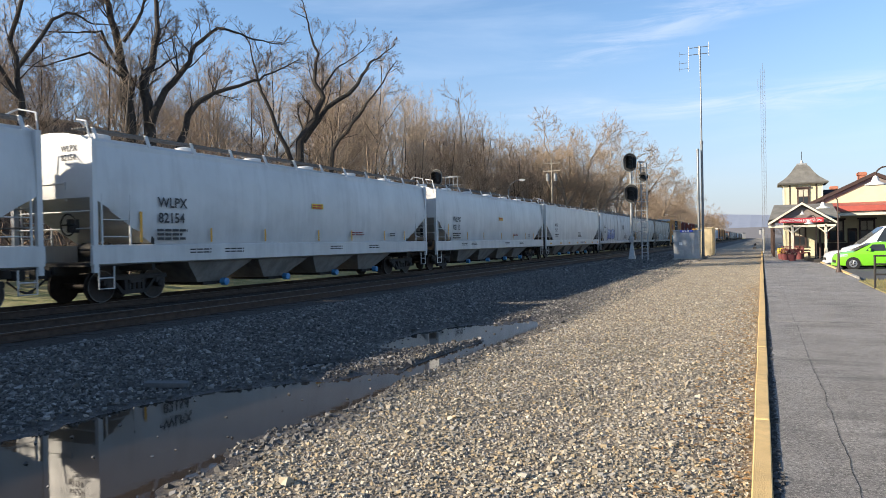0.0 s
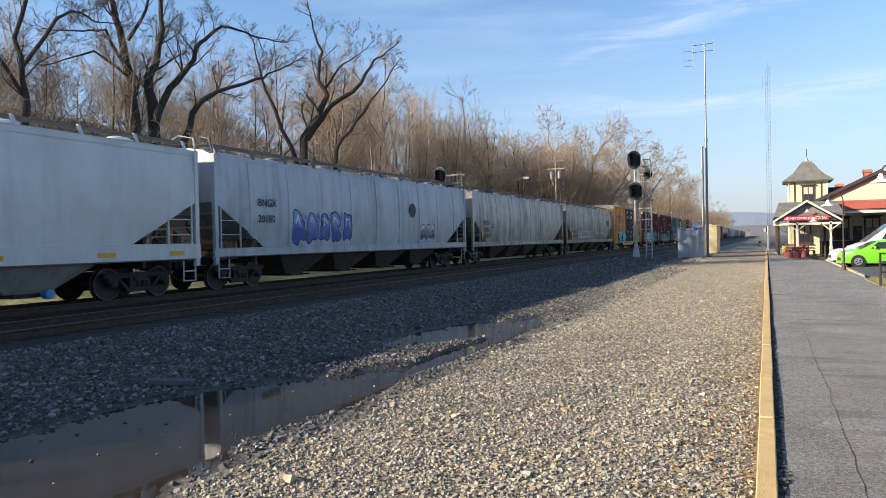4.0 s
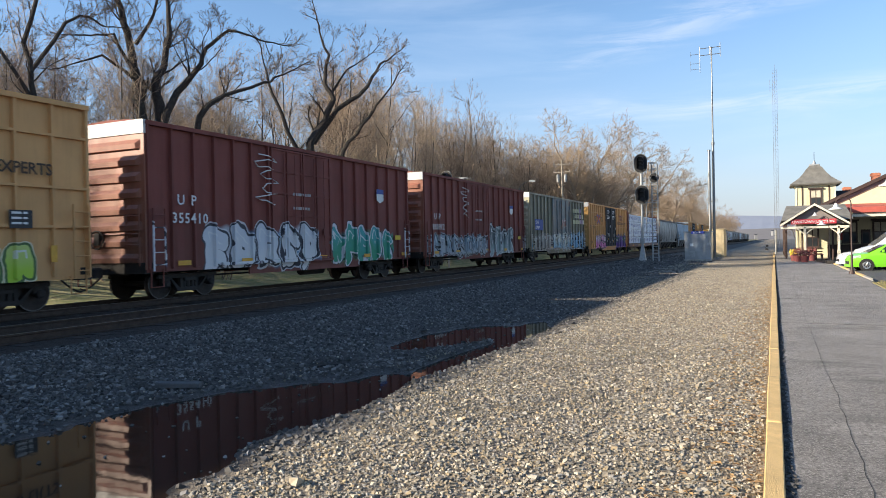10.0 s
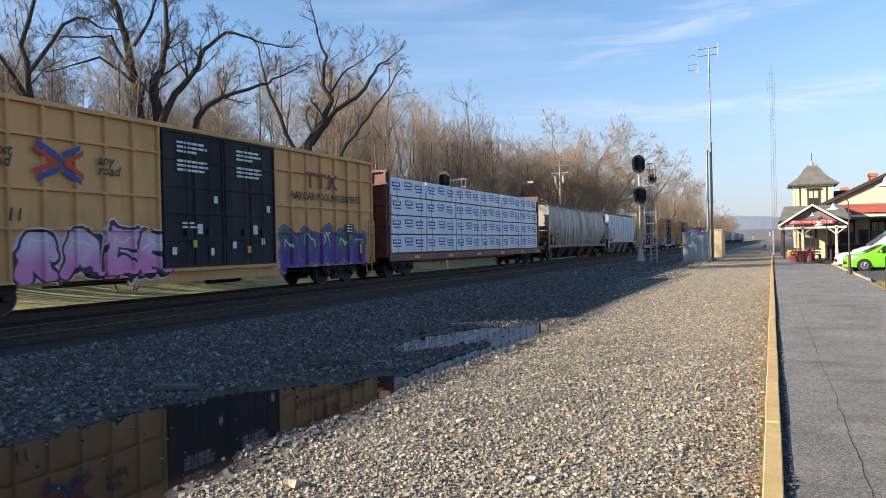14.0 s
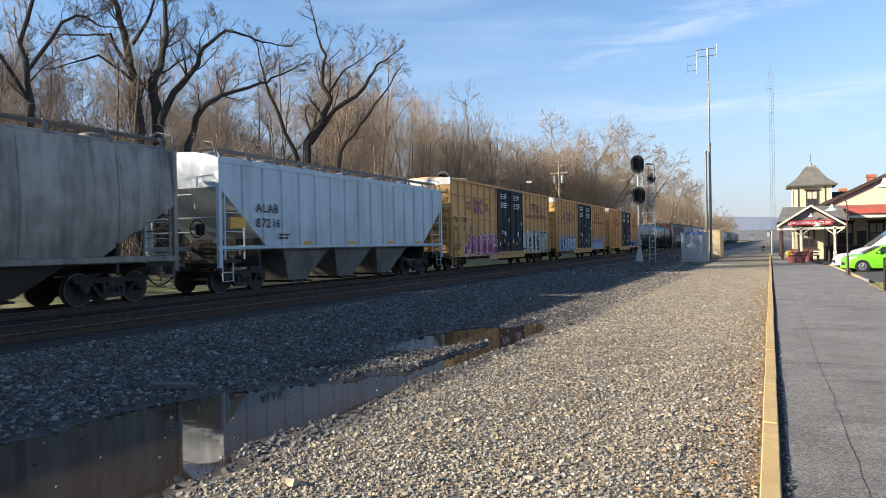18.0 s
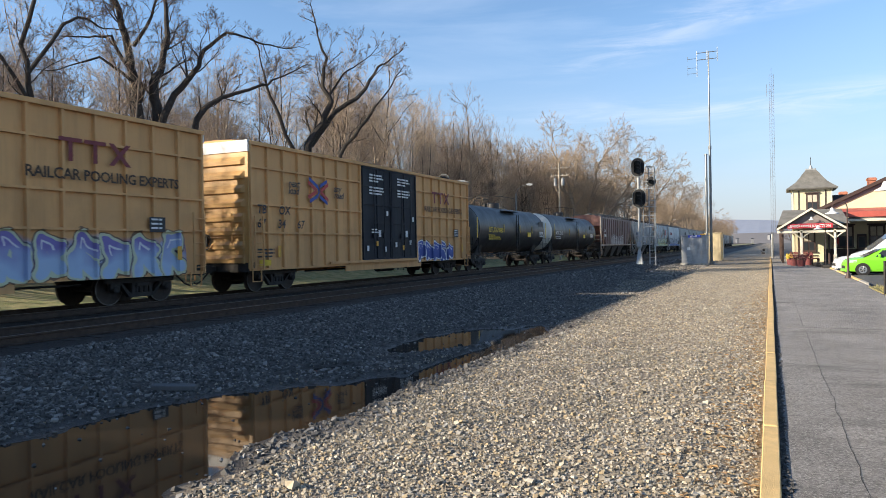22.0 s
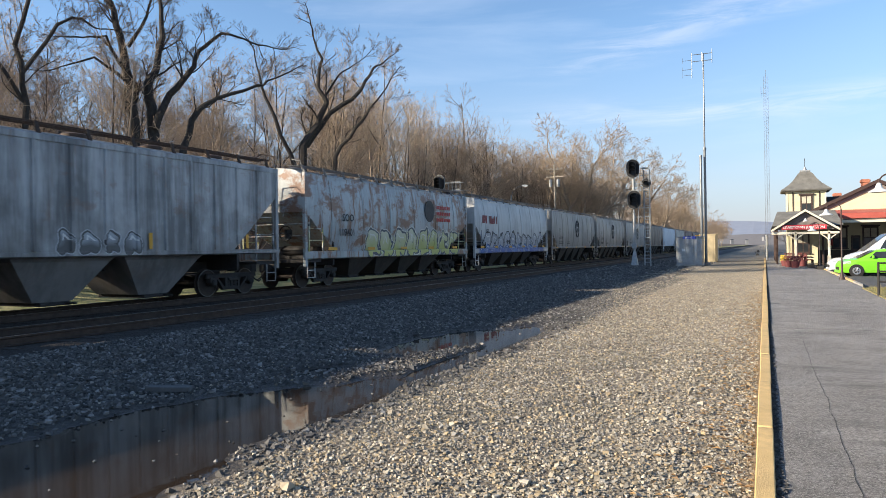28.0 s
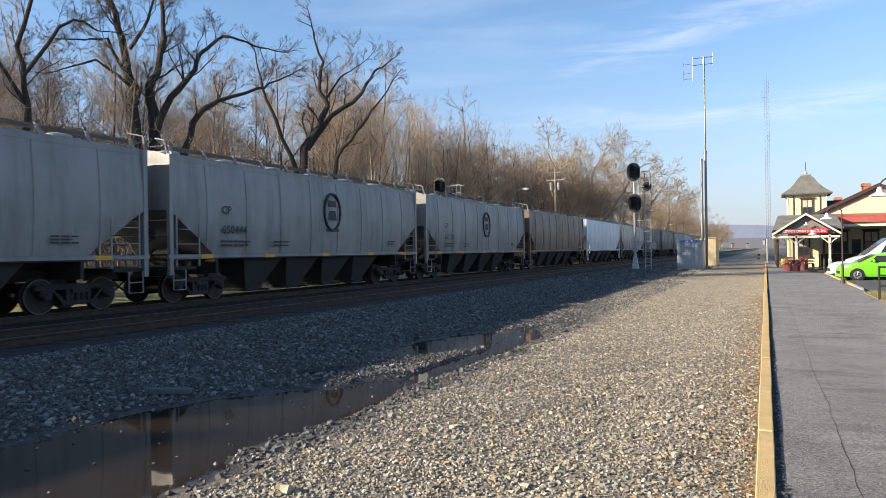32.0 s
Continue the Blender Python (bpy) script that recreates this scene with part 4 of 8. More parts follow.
    # roof walkway on brackets, and hatches
    for s in (-1, 1):
        wgeo = Geo()
        deck_z = roof + 0.04
        for a, b in ((0.80, 0.84), (0.90, 0.93), (1.00, 1.03), (1.10, 1.13), (1.22, 1.27)):
            wgeo.box(min(s * a, s * b), max(s * a, s * b), -h + 0.05, h - 0.05, deck_z, deck_z + 0.035)
        for k in range(int(L * 4)):
            y = -h + 0.1 + (L - 0.2) * k / (int(L * 4) - 1)
            wgeo.box(min(s * 0.80, s * 1.26), max(s * 0.80, s * 1.26), y - 0.012, y + 0.012, deck_z + 0.004, deck_z + 0.028)
        part("roof_walkway", wgeo, rail_dark if rail_paint is not rust else rust, car, smooth=False)
        key = (top, roof, s)
        if key not in BRACKETS:
            stay = Geo()
            stay.loft([[(s * 1.46, -0.05, top - 0.03), (s * 1.46, 0.05, top - 0.03), (s * 1.40, 0.05, top - 0.03), (s * 1.40, -0.05, top - 0.03)],
                       [(s * 1.30, -0.04, deck_z + 0.05), (s * 1.30, 0.04, deck_z + 0.05), (s * 1.25, 0.04, deck_z + 0.05), (s * 1.25, -0.04, deck_z + 0.05)]])
            BRACKETS[key] = stay.mesh("walkway_bracket", False)
        for k in range(12):
            part("walkway_bracket", BRACKETS[key], rail_paint, car, at=(0, -h + 0.3 + (L - 0.6) * k / 11, 0))
    for i in range(6):
        y = -h + 1.5 + (L - 3) * i / 5
        hb = Geo()
        hb.disc_y([(roof - 0.03, 0.34), (roof + 0.12, 0.34), (roof + 0.16, 0.24), (roof + 0.17, 0.0)], 14, (0, y, 0), "z")
        part("roof_hatch", hb, rail_paint, car)
    for s in (-1, 1):
        loop = Geo()
        loop.tube([(0.95, s * (h - 0.4), roof + 0.12), (0.95, s * (h - 0.1), roof + 0.30), (1.42, s * (h + 0.02), roof + 0.2), (1.56, s * (h - 0.02), top - 0.2)], 0.022, 5)
        part("ladder_loop", loop, rail_paint, car)
        loop = Geo()
        loop.tube([(-0.95, s * (h - 0.4), roof + 0.12), (-0.95, s * (h - 0.1), roof + 0.30), (-1.42, s * (h + 0.02), roof + 0.2), (-1.56, s * (h - 0.02), top - 0.2)], 0.022, 5)
        part("ladder_loop", loop, rail_paint, car)
    ends(car, h)
    truck(car, -h + 1.75)
    truck(car, h - 1.75)
    return car, h


def reflectors(car, spots, w=0.09, hgt=0.45, material=None, x=1.615, name="reflector"):
    for y, z in spots:
        part(name, Geo().box(x - 0.006, x, y - w / 2, y + w / 2, z, z + hgt), material or orange_mark, car, smooth=False)


CARS = []
pale = car_paint("pale_grey_paint", (0.58, 0.585, 0.575), 0.16, rough=0.42)
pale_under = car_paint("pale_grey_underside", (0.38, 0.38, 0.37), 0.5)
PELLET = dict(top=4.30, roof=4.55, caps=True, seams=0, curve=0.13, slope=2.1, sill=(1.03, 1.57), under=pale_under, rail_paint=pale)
WHITE_LABEL = "new pale grey covered hopper car with a white sill"
# the first two cars stay out of view, added to cast their shadow
for a, b, number in ((-50.6, -30.8, "82150"), (-29.6, -9.8, "82151"), (-8.5, 11.3, "82152"), (12.7, 32.3, "82154"), (33.5, 53.2, "82113")):
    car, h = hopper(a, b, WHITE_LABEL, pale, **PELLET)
    letters(car, "WLPX", 0.40, -7.7, 2.62)
    letters(car, number, 0.40, -7.7, 2.18)
    bars(car, -7.75, 2.0, (1.15, 0.95, 1.1))
    bars(car, 2.6, 1.98, (0.9, 1.0), maroon_print, h=0.045, gap=0.09)
    bars(car, 5.9, 1.95, (0.5, 0.5), h=0.05, gap=0.09)
    for words, z in (("WLPX", 4.02), (number, 3.78)):
        part("lettering", text_mesh(words, 0.22), black_print, car, "small black end lettering", at=Matrix.Translation((0.45, -h - 0.012, z)) @ Matrix.Rotation(math.pi / 2, 4, "X"))
    reflectors(car, [(-8.3, 1.62)], 0.09, 0.85)
    reflectors(car, [(y, 1.62) for y in (-5.6, -3.0, 0.2, 2.6, 5.4, 7.3)], 0.08, 0.42)
    part("warning_placard", Geo().box(1.60, 1.612, -0.2, 0.55, 2.84, 3.04), yellow_print, car, "yellow warning placard", smooth=False)
    bars(car, -0.15, 3.0, (0.62, 0.62), red_print, x=1.617, h=0.05, gap=0.09)
    for y in (-6.5, -5.0, 1.0, 4.0):
        bars(car, y, 1.42, (0.9, 0.9), x=1.607, h=0.04, gap=0.09)

off_white = car_paint("off_white_paint", (0.60, 0.60, 0.58), 0.16, rough=0.45)
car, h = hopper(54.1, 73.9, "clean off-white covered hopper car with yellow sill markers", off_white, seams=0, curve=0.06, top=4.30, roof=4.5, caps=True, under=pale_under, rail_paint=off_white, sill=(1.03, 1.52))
letters(car, "MULX", 0.36, -7.3, 2.65)
letters(car, "91633", 0.36, -7.3, 2.22)
bars(car, -7.3, 2.0, (1.1, 0.9))
bars(car, 0.6, 2.2, (0.9, 1.2, 1.2, 1.3))
reflectors(car, [(y, 1.18) for y in (-8.6, -5.5, -2.6, 0.4, 3.6, 6.6, 9.0)], 0.55, 0.13)
bars(car, 1.6, 1.33, (1.7,), x=1.607, h=0.09)

blue_grey = car_paint("weathered_blue_grey_paint", (0.45, 0.47, 0.49), 0.35, 0.0, ((-6.0, -2.0, 1.50, 2.7, (0.03, 0.07, 0.30), (0.16, 0.26, 0.50), (0.02, 0.02, 0.05), 1.3, 3.0), (4.3, 6.0, 1.6, 2.3, (0.05, 0.05, 0.07), (0.4, 0.42, 0.45), (0.04, 0.04, 0.05), 2.0, 5.0)))
car, h = hopper(74.6, 94.6, "weathered blue-grey covered hopper car with sprayed lettering", blue_grey, curve=0.10, seams=9, sill=(1.05, 1.36))
letters(car, "BNGX", 0.36, -8.0, 2.75)
letters(car, "20180", 0.36, -8.0, 2.2)
part("round_emblem", Geo().disc_y([(1.60, 0.34), (1.613, 0.34)], 20, (0, 3.4, 2.95)), black_print, car, smooth=False)
stone_grey = car_paint("grimy_stone_grey_paint", (0.48, 0.435, 0.375), 0.62, 0.1)
car, h = hopper(95.7, 115.7, "grimy stone-grey covered hopper car with dark rain streaks", stone_grey, curve=0.12, seams=8, sill=(1.05, 1.36))
letters(car, "BNGX", 0.38, -8.3, 2.38)
letters(car, "20056", 0.38, -8.3, 1.95)
bars(car, -8.35, 1.80, (1.2, 1.0))
reflectors(car, [(-8.5, 1.5)], 0.1, 0.95)
reflectors(car, [(y, 1.5) for y in (-5.2, -2.0, 1.3, 4.3, 7.0)], 0.07, 0.4)
bars(car, -6.9, 2.42, (0.3, 0.3, 0.3), h=0.05, gap=0.09)
tan_grey = car_paint("stained_tan_grey_paint", (0.37, 0.32, 0.255), 0.8, 0.12, ((-5.6, -0.2, 1.38, 2.35, (0.42, 0.42, 0.40), (0.22, 0.21, 0.20), (0.035, 0.035, 0.035), 1.15, 2.0), (1.2, 6.6, 1.38, 2.15, (0.16, 0.15, 0.14), (0.28, 0.26, 0.24), (0.05, 0.05, 0.05), 1.25, 8.0)))
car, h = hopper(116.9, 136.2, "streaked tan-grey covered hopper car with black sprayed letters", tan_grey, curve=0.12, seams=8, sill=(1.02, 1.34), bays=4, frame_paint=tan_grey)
part("mark_panel", Geo().box(1.595, 1.612, -7.55, -6.2, 2.33, 2.68), plain("pale_patch", (0.36, 0.37, 0.38), 0.6), car, smooth=False)
letters(car, "AEX", 0.38, -7.4, 2.38)
letters(car, "15868", 0.36, -7.4, 1.94)
bars(car, -7.6, 1.72, (2.4, 2.2), h=0.06)
reflectors(car, [(-7.85, 1.4)], 0.12, 1.0)
part("dark_stencil_panel", Geo().box(1.56, 1.60, 6.95, 8.2, 2.68, 3.28), plain("dark_panel", (0.06, 0.06, 0.065), 0.6), car, smooth=False)


# ================= train: box cars =================
def boxcar(near, far, label, paint, end_paint, door_paint, door=(-2.3, 2.7), top=5.08, bottom=0.84, ribs=9, rails=(), door_split=0.2, roof_paint=None, cap=None, grid=True):
    L = far - near
    h = L / 2
    car = thing("box_car", label, "box car", Matrix.Translation((TRACK, (near + far) / 2, RAIL)), group="freight cars of the train")
    CARS.append((car, (near + far) / 2))
    W = 1.49
    for s in (-1, 1):
        for a, b in ((-h, door[0]), (door[1], h)):
            p = Geo()
            p.box(s * W - 0.09, s * W - 0.045, a, b, bottom, top)
            wall = part("side_panel", p, paint, car, smooth=False)
            n = max(3, round((b - a) / 0.93))
            for i in range(n + 1):
                y = a + 0.06 + (b - a - 0.12) * i / n
                r = Geo()
                r.loft([[(s * (W - 0.06), y - 0.055, z), (s * (W + 0.055), y - 0.035, z), (s * (W + 0.055), y + 0.035, z), (s * (W - 0.06), y + 0.055, z)] for z in (bottom, top - 0.05)])
                part("rib", r, paint, wall, smooth=False)
            for z in rails:
                part("girt", Geo().box(s * W - 0.06, s * W + 0.045, a, b, z - 0.032, z + 0.032), paint, wall, smooth=False)
        # sliding or plug doors
        mid = door[0] + (door[1] - door[0]) * (0.5 if door_split else 1.0)
        leaves = ((door[0] + 0.03, mid - 0.02), (mid + 0.02, door[1] - 0.03)) if door_split else ((door[0] + 0.03, door[1] - 0.03),)
        for a, b in leaves:
            p = Geo()
            p.box(s * W - 0.03, s * W + 0.05, a, b, bottom + 0.16, top - 0.16, c=0.01)
            leafd = part("door", p, door_paint, car, smooth=False)
            bz = [bottom + 0.16 + (top - bottom - 0.32) * i / 5 for i in range(6)]
            for z in bz:
                part("door_bar", Geo().box(s * (W + 0.06) - 0.03, s * (W + 0.06) + 0.03, a, b, z - 0.03, z + 0.03), door_paint, leafd, smooth=False)
            for y in (a + 0.04, (a + b) / 2, b - 0.04):
                part("door_bar", Geo().box(s * (W + 0.06) - 0.025, s * (W + 0.06) + 0.035, y - 0.03, y + 0.03, bottom + 0.16, top - 0.16), door_paint, leafd, smooth=False)
            lk = Geo()
            for y in (a + (b - a) * 0.36, a + (b - a) * 0.72):
                lk.tube([(s * (W + 0.12), y, bottom + 0.25), (s * (W + 0.12), y, top - 0.3)], 0.018, 5)
                lk.box(s * (W + 0.12) - 0.03, s * (W + 0.12) + 0.03, y - 0.09, y + 0.09, 1.9, 2.12)
            part("lock_rod", lk, door_paint, leafd)
        tr = Geo()
        tr.box(s * (W + 0.05) - 0.05, s * (W + 0.05) + 0.05, door[0] - 2.4, door[1] + 0.1, bottom + 0.02, bottom + 0.12)
        tr.box(s * (W + 0.03) - 0.05, s * (W + 0.03) + 0.05, -h, h, top - 0.10, top + 0.02)
        part("side_rail", tr, paint, car, smooth=False)
        sl = Geo()
        sl.box(s * 1.42 - 0.04, s * 1.42 + 0.04, -h, h, bottom - 0.08, bottom + 0.02)
        sl.box(s * 1.40 - 0.03, s * 1.40 + 0.03, -3.4, 3.4, bottom - 0.30, bottom)
        part("side_sill", sl, paint, car, smooth=False)
        for e in (-1, 1):
            ladder(car, s * (W + 0.13), e * (h - 0.32), bottom - 0.05, 2.6, 0.42, paint, 5)
            w = Geo()
            w.tube([(s * W, e * (h - 0.12), bottom), (s * W, e * (h - 0.12), 0.40), (s * W, e * (h - 0.55), 0.40), (s * W, e * (h - 0.55), bottom)], 0.025, 5)
            part("sill_step", w, paint, car)
    # pressed ends
    for e in (-1, 1):
        p = Geo()
        p.box(-W, W, e * h - 0.05, e * h + 0.0, bottom, top)
        wall = part("end_wall", p, end_paint, car, smooth=False)
        nb = 8
        for i in range(nb):
            z = bottom + 0.35 + (top - bottom - 0.95) * i / (nb - 1)
            r = Geo()
            prof = [(0.0, -0.17), (0.13, -0.16), (0.14, -0.02), (0.0, 0.19)]
            r.loft([[(x, e * (h - 0.01 + d * k), z + dz) for d, dz in prof] for x, k in ((-W + 0.05, 0.15), (-W + 0.25, 1.0), (W - 0.25, 1.0), (W - 0.05, 0.15))])
            part("end_corrugation", r, end_paint, wall, smooth=False)
        part("end_cap", Geo().box(-W - 0.01, W + 0.01, e * (h + 0.02) - 0.06, e * (h + 0.02) + 0.05, top - 0.34, top + 0.04), cap or end_paint, car, smooth=False)
        q = Geo()
        q.tube([(0.8, e * (h + 0.10), 1.6), (0.8, e * (h + 0.10), 2.7)], 0.025, 5)
        q.tube([(1.3, e * (h + 0.10), 1.0), (1.3, e * (h + 0.10), 2.7)], 0.025, 5)
        for z in (1.2, 1.6, 2.0, 2.4):
            q.tube([(0.8, e * (h + 0.12), z), (1.32, e * (h + 0.12), z)], 0.018, 5)
        q.tube([(-1.3, e * (h + 0.1), 1.9), (1.3, e * (h + 0.1), 1.9)], 0.02, 5)
        part("end_ladder", q, end_paint, car)
        w = Geo()
        w.tube([(-0.3 + 0.26 * math.cos(a), e * (h + 0.17), 1.75 + 0.26 * math.sin(a)) for a in [i * math.pi / 8 for i in range(17)]], 0.022, 5)
        w.box(-0.4, -0.2, e * (h + 0.1) - 0.08, e * (h + 0.1) + 0.08, 1.6, 1.95)
        part("brake_wheel", w, black_iron, car)
        part("end_sill", Geo().box(-1.45, 1.45, e * (h - 0.1) - 0.16, e * (h - 0.1) + 0.16, bottom - 0.12, bottom + 0.2), black_iron, car, smooth=False)
    r = Geo()
    r.loft([[(-W - 0.08, y, top), (-0.8, y, top + 0.10), (0, y, top + 0.14), (0.8, y, top + 0.10), (W + 0.08, y, top), (W, y, top - 0.06), (-W, y, top - 0.06)] for y in (-h, h)])
    part("roof", r, roof_paint or paint, car, smooth=False)
    sm = Geo()
    for i in range(18):
        y = -h + 0.5 + (L - 1) * i / 17
        sm.loft([[(-1.5, y - 0.05, top + 0.02), (0, y - 0.05, top + 0.16), (1.5, y - 0.05, top + 0.02)], [(-1.5, y + 0.05, top + 0.02), (0, y + 0.05, top + 0.16), (1.5, y + 0.05, top + 0.02)]], caps=False)
    part("roof_seams", sm, roof_paint or paint, car, smooth=False)
    u = Geo()
    u.box(-0.25, 0.25, -h + 0.4, h - 0.4, 0.72, bottom)
    for y in (-3.0, -1.2, 1.4, 3.2):
        u.box(-1.35, 1.35, y - 0.06, y + 0.06, 0.70, bottom)
    u.disc_y([(-0.7, 0.17), (0.7, 0.17)], 12, (0.7, 1.0, 0.55), "y")
    u.tube([(0.9, -5.5, 0.62), (0.9, 5.5, 0.62)], 0.03, 6)
    part("underframe", u, black_iron, car, smooth=False)
    ends(car, h + 0.1)
    truck(car, -h + 1.95)
    truck(car, h - 1.95)
    return car, h


navy = car_paint("navy_door_paint", (0.012, 0.013, 0.018), 0.3, 0.05, rough=0.75)
cap_white = car_paint("white_end_cap_paint", (0.68, 0.66, 0.62), 0.3)
# ends get their own ochre, toned for the sun that falls on them
ochre_end = car_paint("sun_toned_ochre_end_paint", (0.50, 0.285, 0.09), 0.25)
dk_blue, lt_blue, teal, aqua = (0.02, 0.05, 0.25), (0.36, 0.48, 0.66), (0.03, 0.28, 0.26), (0.20, 0.55, 0.60)
pink, violet, lilac, lime = (0.72, 0.25, 0.50), (0.10, 0.05, 0.24), (0.40, 0.30, 0.52), (0.42, 0.62, 0.06)
wht, blk, gry = (0.68, 0.68, 0.68), (0.02, 0.02, 0.025), (0.30, 0.31, 0.32)
OCHRE = (0.68, 0.365, 0.14)
YELLOW_CARS = (
    (137.9, 156.5, "641699", ((-6.8, -1.2, 0.80, 2.25, aqua, (0.30, 0.62, 0.66), blk, 1.0, 1.0), (3.0, 7.9, 0.80, 1.65, lime, (0.60, 0.64, 0.30), (0.05, 0.12, 0.03), 1.15, 4.0))),
    (209.5, 228.2, "632511", ((-6.6, -1.9, 0.80, 2.05, pink, (0.70, 0.55, 0.66), blk, 0.95, 2.0), (3.0, 8.8, 0.80, 2.15, violet, (0.05, 0.16, 0.06), (0.20, 0.12, 0.40), 0.8, 6.0))),
    (294.3, 312.8, "641750", ((-7.3, -2.2, 0.80, 2.10, (0.34, 0.05, 0.12), (0.42, 0.10, 0.24), wht, 1.15, 3.0), (2.8, 8.9, 0.80, 2.45, (0.44, 0.47, 0.42), (0.55, 0.56, 0.52), blk, 1.2, 7.0))),
    (314.8, 333.4, "644405", ((-8.4, -3.0, 0.80, 2.05, lt_blue, (0.42, 0.48, 0.58), (0.03, 0.05, 0.16), 1.1, 5.0), (2.8, 8.6, 0.80, 1.95, lt_blue, (0.18, 0.14, 0.40), (0.55, 0.58, 0.40), 1.0, 9.0))),
    (335.5, 354.1, "673467", ((3.0, 7.2, 0.80, 1.75, dk_blue, (0.06, 0.10, 0.38), wht, 1.15, 8.0),)),
)
for a, b, number, tags in YELLOW_CARS:
    ochre = car_paint("faded_ochre_paint", OCHRE, 0.22, 0.0, tags, rough=0.75)
    car, h = boxcar(a, b, "faded ochre yellow box car with navy doors and graffiti", ochre, ochre_end, navy, rails=(2.05, 3.0, 4.25), cap=cap_white)
    X = 1.552
    letters(car, "TB", 0.42, -9.0, 3.35 if number == "644405" else 2.70, x=X, slant=0.14)
    letters(car, "OX", 0.42, -7.85, 3.35 if number == "644405" else 2.70, x=X, slant=0.14)
    z = 2.95 if number == "644405" else 2.22
    for i in range(3):
        letters(car, number[2 * i:2 * i + 2], 0.42, -9.0 + 1.1 * i, z, x=X, slant=0.14)
    y0 = -6.9 if number in ("641699",) else -6.1
    z0 = 3.2
    letters(car, "next", 0.36, y0 - 1.18, z0 + 0.52, x=X, slant=0.22)
    letters(car, "load", 0.36, y0 - 1.18, z0 + 0.26, x=X, slant=0.22)
    letters(car, "any", 0.36, y0 + 1.72, z0 + 0.52, x=X, slant=0.22)
    letters(car, "road", 0.36, y0 + 1.72, z0 + 0.26, x=X, slant=0.22)
    # two bent double strokes, blue outside and red inside, that meet as a cross
    for col, strokes in ((blue_print, (((0.08, 0.90), (0.62, 0.62), (0.74, 0.45), (0.62, 0.28), (0.12, 0.05)), ((0.76, 0.64), (1.24, 0.88)), ((0.76, 0.27), (1.26, 0.02)))),
                         (red_print, (((0.02, 0.76), (0.58, 0.46), (0.02, 0.20)), ((1.32, 0.76), (0.80, 0.455), (1.32, 0.15))))):
        em = Geo()
        for way in strokes:
            for (ua, va), (ub, vb) in zip(way, way[1:]):
                em.add([(X + dx, y0 + u, z0 + v + dv) for dx in (-0.004, 0.0) for u, v, dv in ((ua, va, -0.07), (ub, vb, -0.07), (ub, vb, 0.07), (ua, va, 0.07))],
                       [(0, 3, 2, 1), (4, 5, 6, 7), (0, 1, 5, 4), (1, 2, 6, 5), (2, 3, 7, 6), (3, 0, 4, 7)])
        part("cross_emblem", em, col, car, "red and blue crossed strokes emblem", smooth=False)
    ty = 3.6
    letters(car, "RAILCAR POOLING EXPERTS", 0.38, ty, 3.27, plain("brown_print", (0.055, 0.03, 0.018), 0.7), x=X, spacing=0.95)
    em = Geo()
    for q in (1.5, 2.2):
        em.box(X - 0.004, X, ty + q - 0.06 - 0.3, ty + q + 0.06 - 0.3, 3.72, 4.2)
        em.box(X - 0.004, X, ty + q - 0.62, ty + q + 0.02, 4.2, 4.3)
    em.add([(X, ty + 2.3, 3.72), (X, ty + 2.46, 3.72), (X, ty + 3.0, 4.3), (X, ty + 2.84, 4.3)], [(0, 1, 2, 3)])
    em.add([(X + 0.002, ty + 2.84, 3.72), (X + 0.002, ty + 3.0, 3.72), (X + 0.002, ty + 2.46, 4.3), (X + 0.002, ty + 2.3, 4.3)], [(0, 1, 2, 3)])
    part("bar_emblem", em, maroon_print, car, "faded maroon bar emblem", smooth=False)
    for q in (-1.75, 0.75):
        bars(car, q, 4.66, (1.1, 1.2, 0.8), white_print, x=1.60, h=0.07, gap=0.13)
        bars(car, q, 4.12, (1.2, 1.25, 1.1), white_print, x=1.60, h=0.07, gap=0.13)
        part("door_placard", Geo().box(1.59, 1.60, q + 0.75, q + 0.95, 1.95, 2.25), white_print, car, smooth=False)
    bars(car, -1.6, 2.3, (0.5, 0.6), white_print, x=1.60, h=0.06)
    for q, zq, m in ((-2.0, 1.35, white_print), (-1.2, 1.55, orange_mark), (-0.5, 1.30, white_print), (0.5, 1.5, white_print), (1.2, 1.35, orange_mark), (1.9, 1.6, white_print), (2.2, 2.7, white_print), (-0.3, 2.9, white_print)):
        part("door_placard", Geo().box(1.595, 1.602, q, q + 0.16, zq, zq + 0.22), m, car, smooth=False)
    bars(car, -9.0, 1.5, (0.9, 0.9, 0.8), x=X, h=0.06)
    part("yellow_placard", Geo().box(X - 0.01, X, -8.9, -8.3, 0.92, 1.12), yellow_print, car, smooth=False)
    for y in (-7.9, 8.2):
        part("reflector", Geo().box(X - 0.01, X, y, y + 0.16, 1.2, 1.6), orange_mark, car, smooth=False)
    part("data_panel", Geo().box(X - 0.01, X, 7.2, 7.75, 2.0, 2.42), black_print, car, "black data panel with white lines", smooth=False)
    bars(car, 7.25, 2.38, (0.4, 0.4, 0.4), white_print, x=X + 0.004, h=0.05)

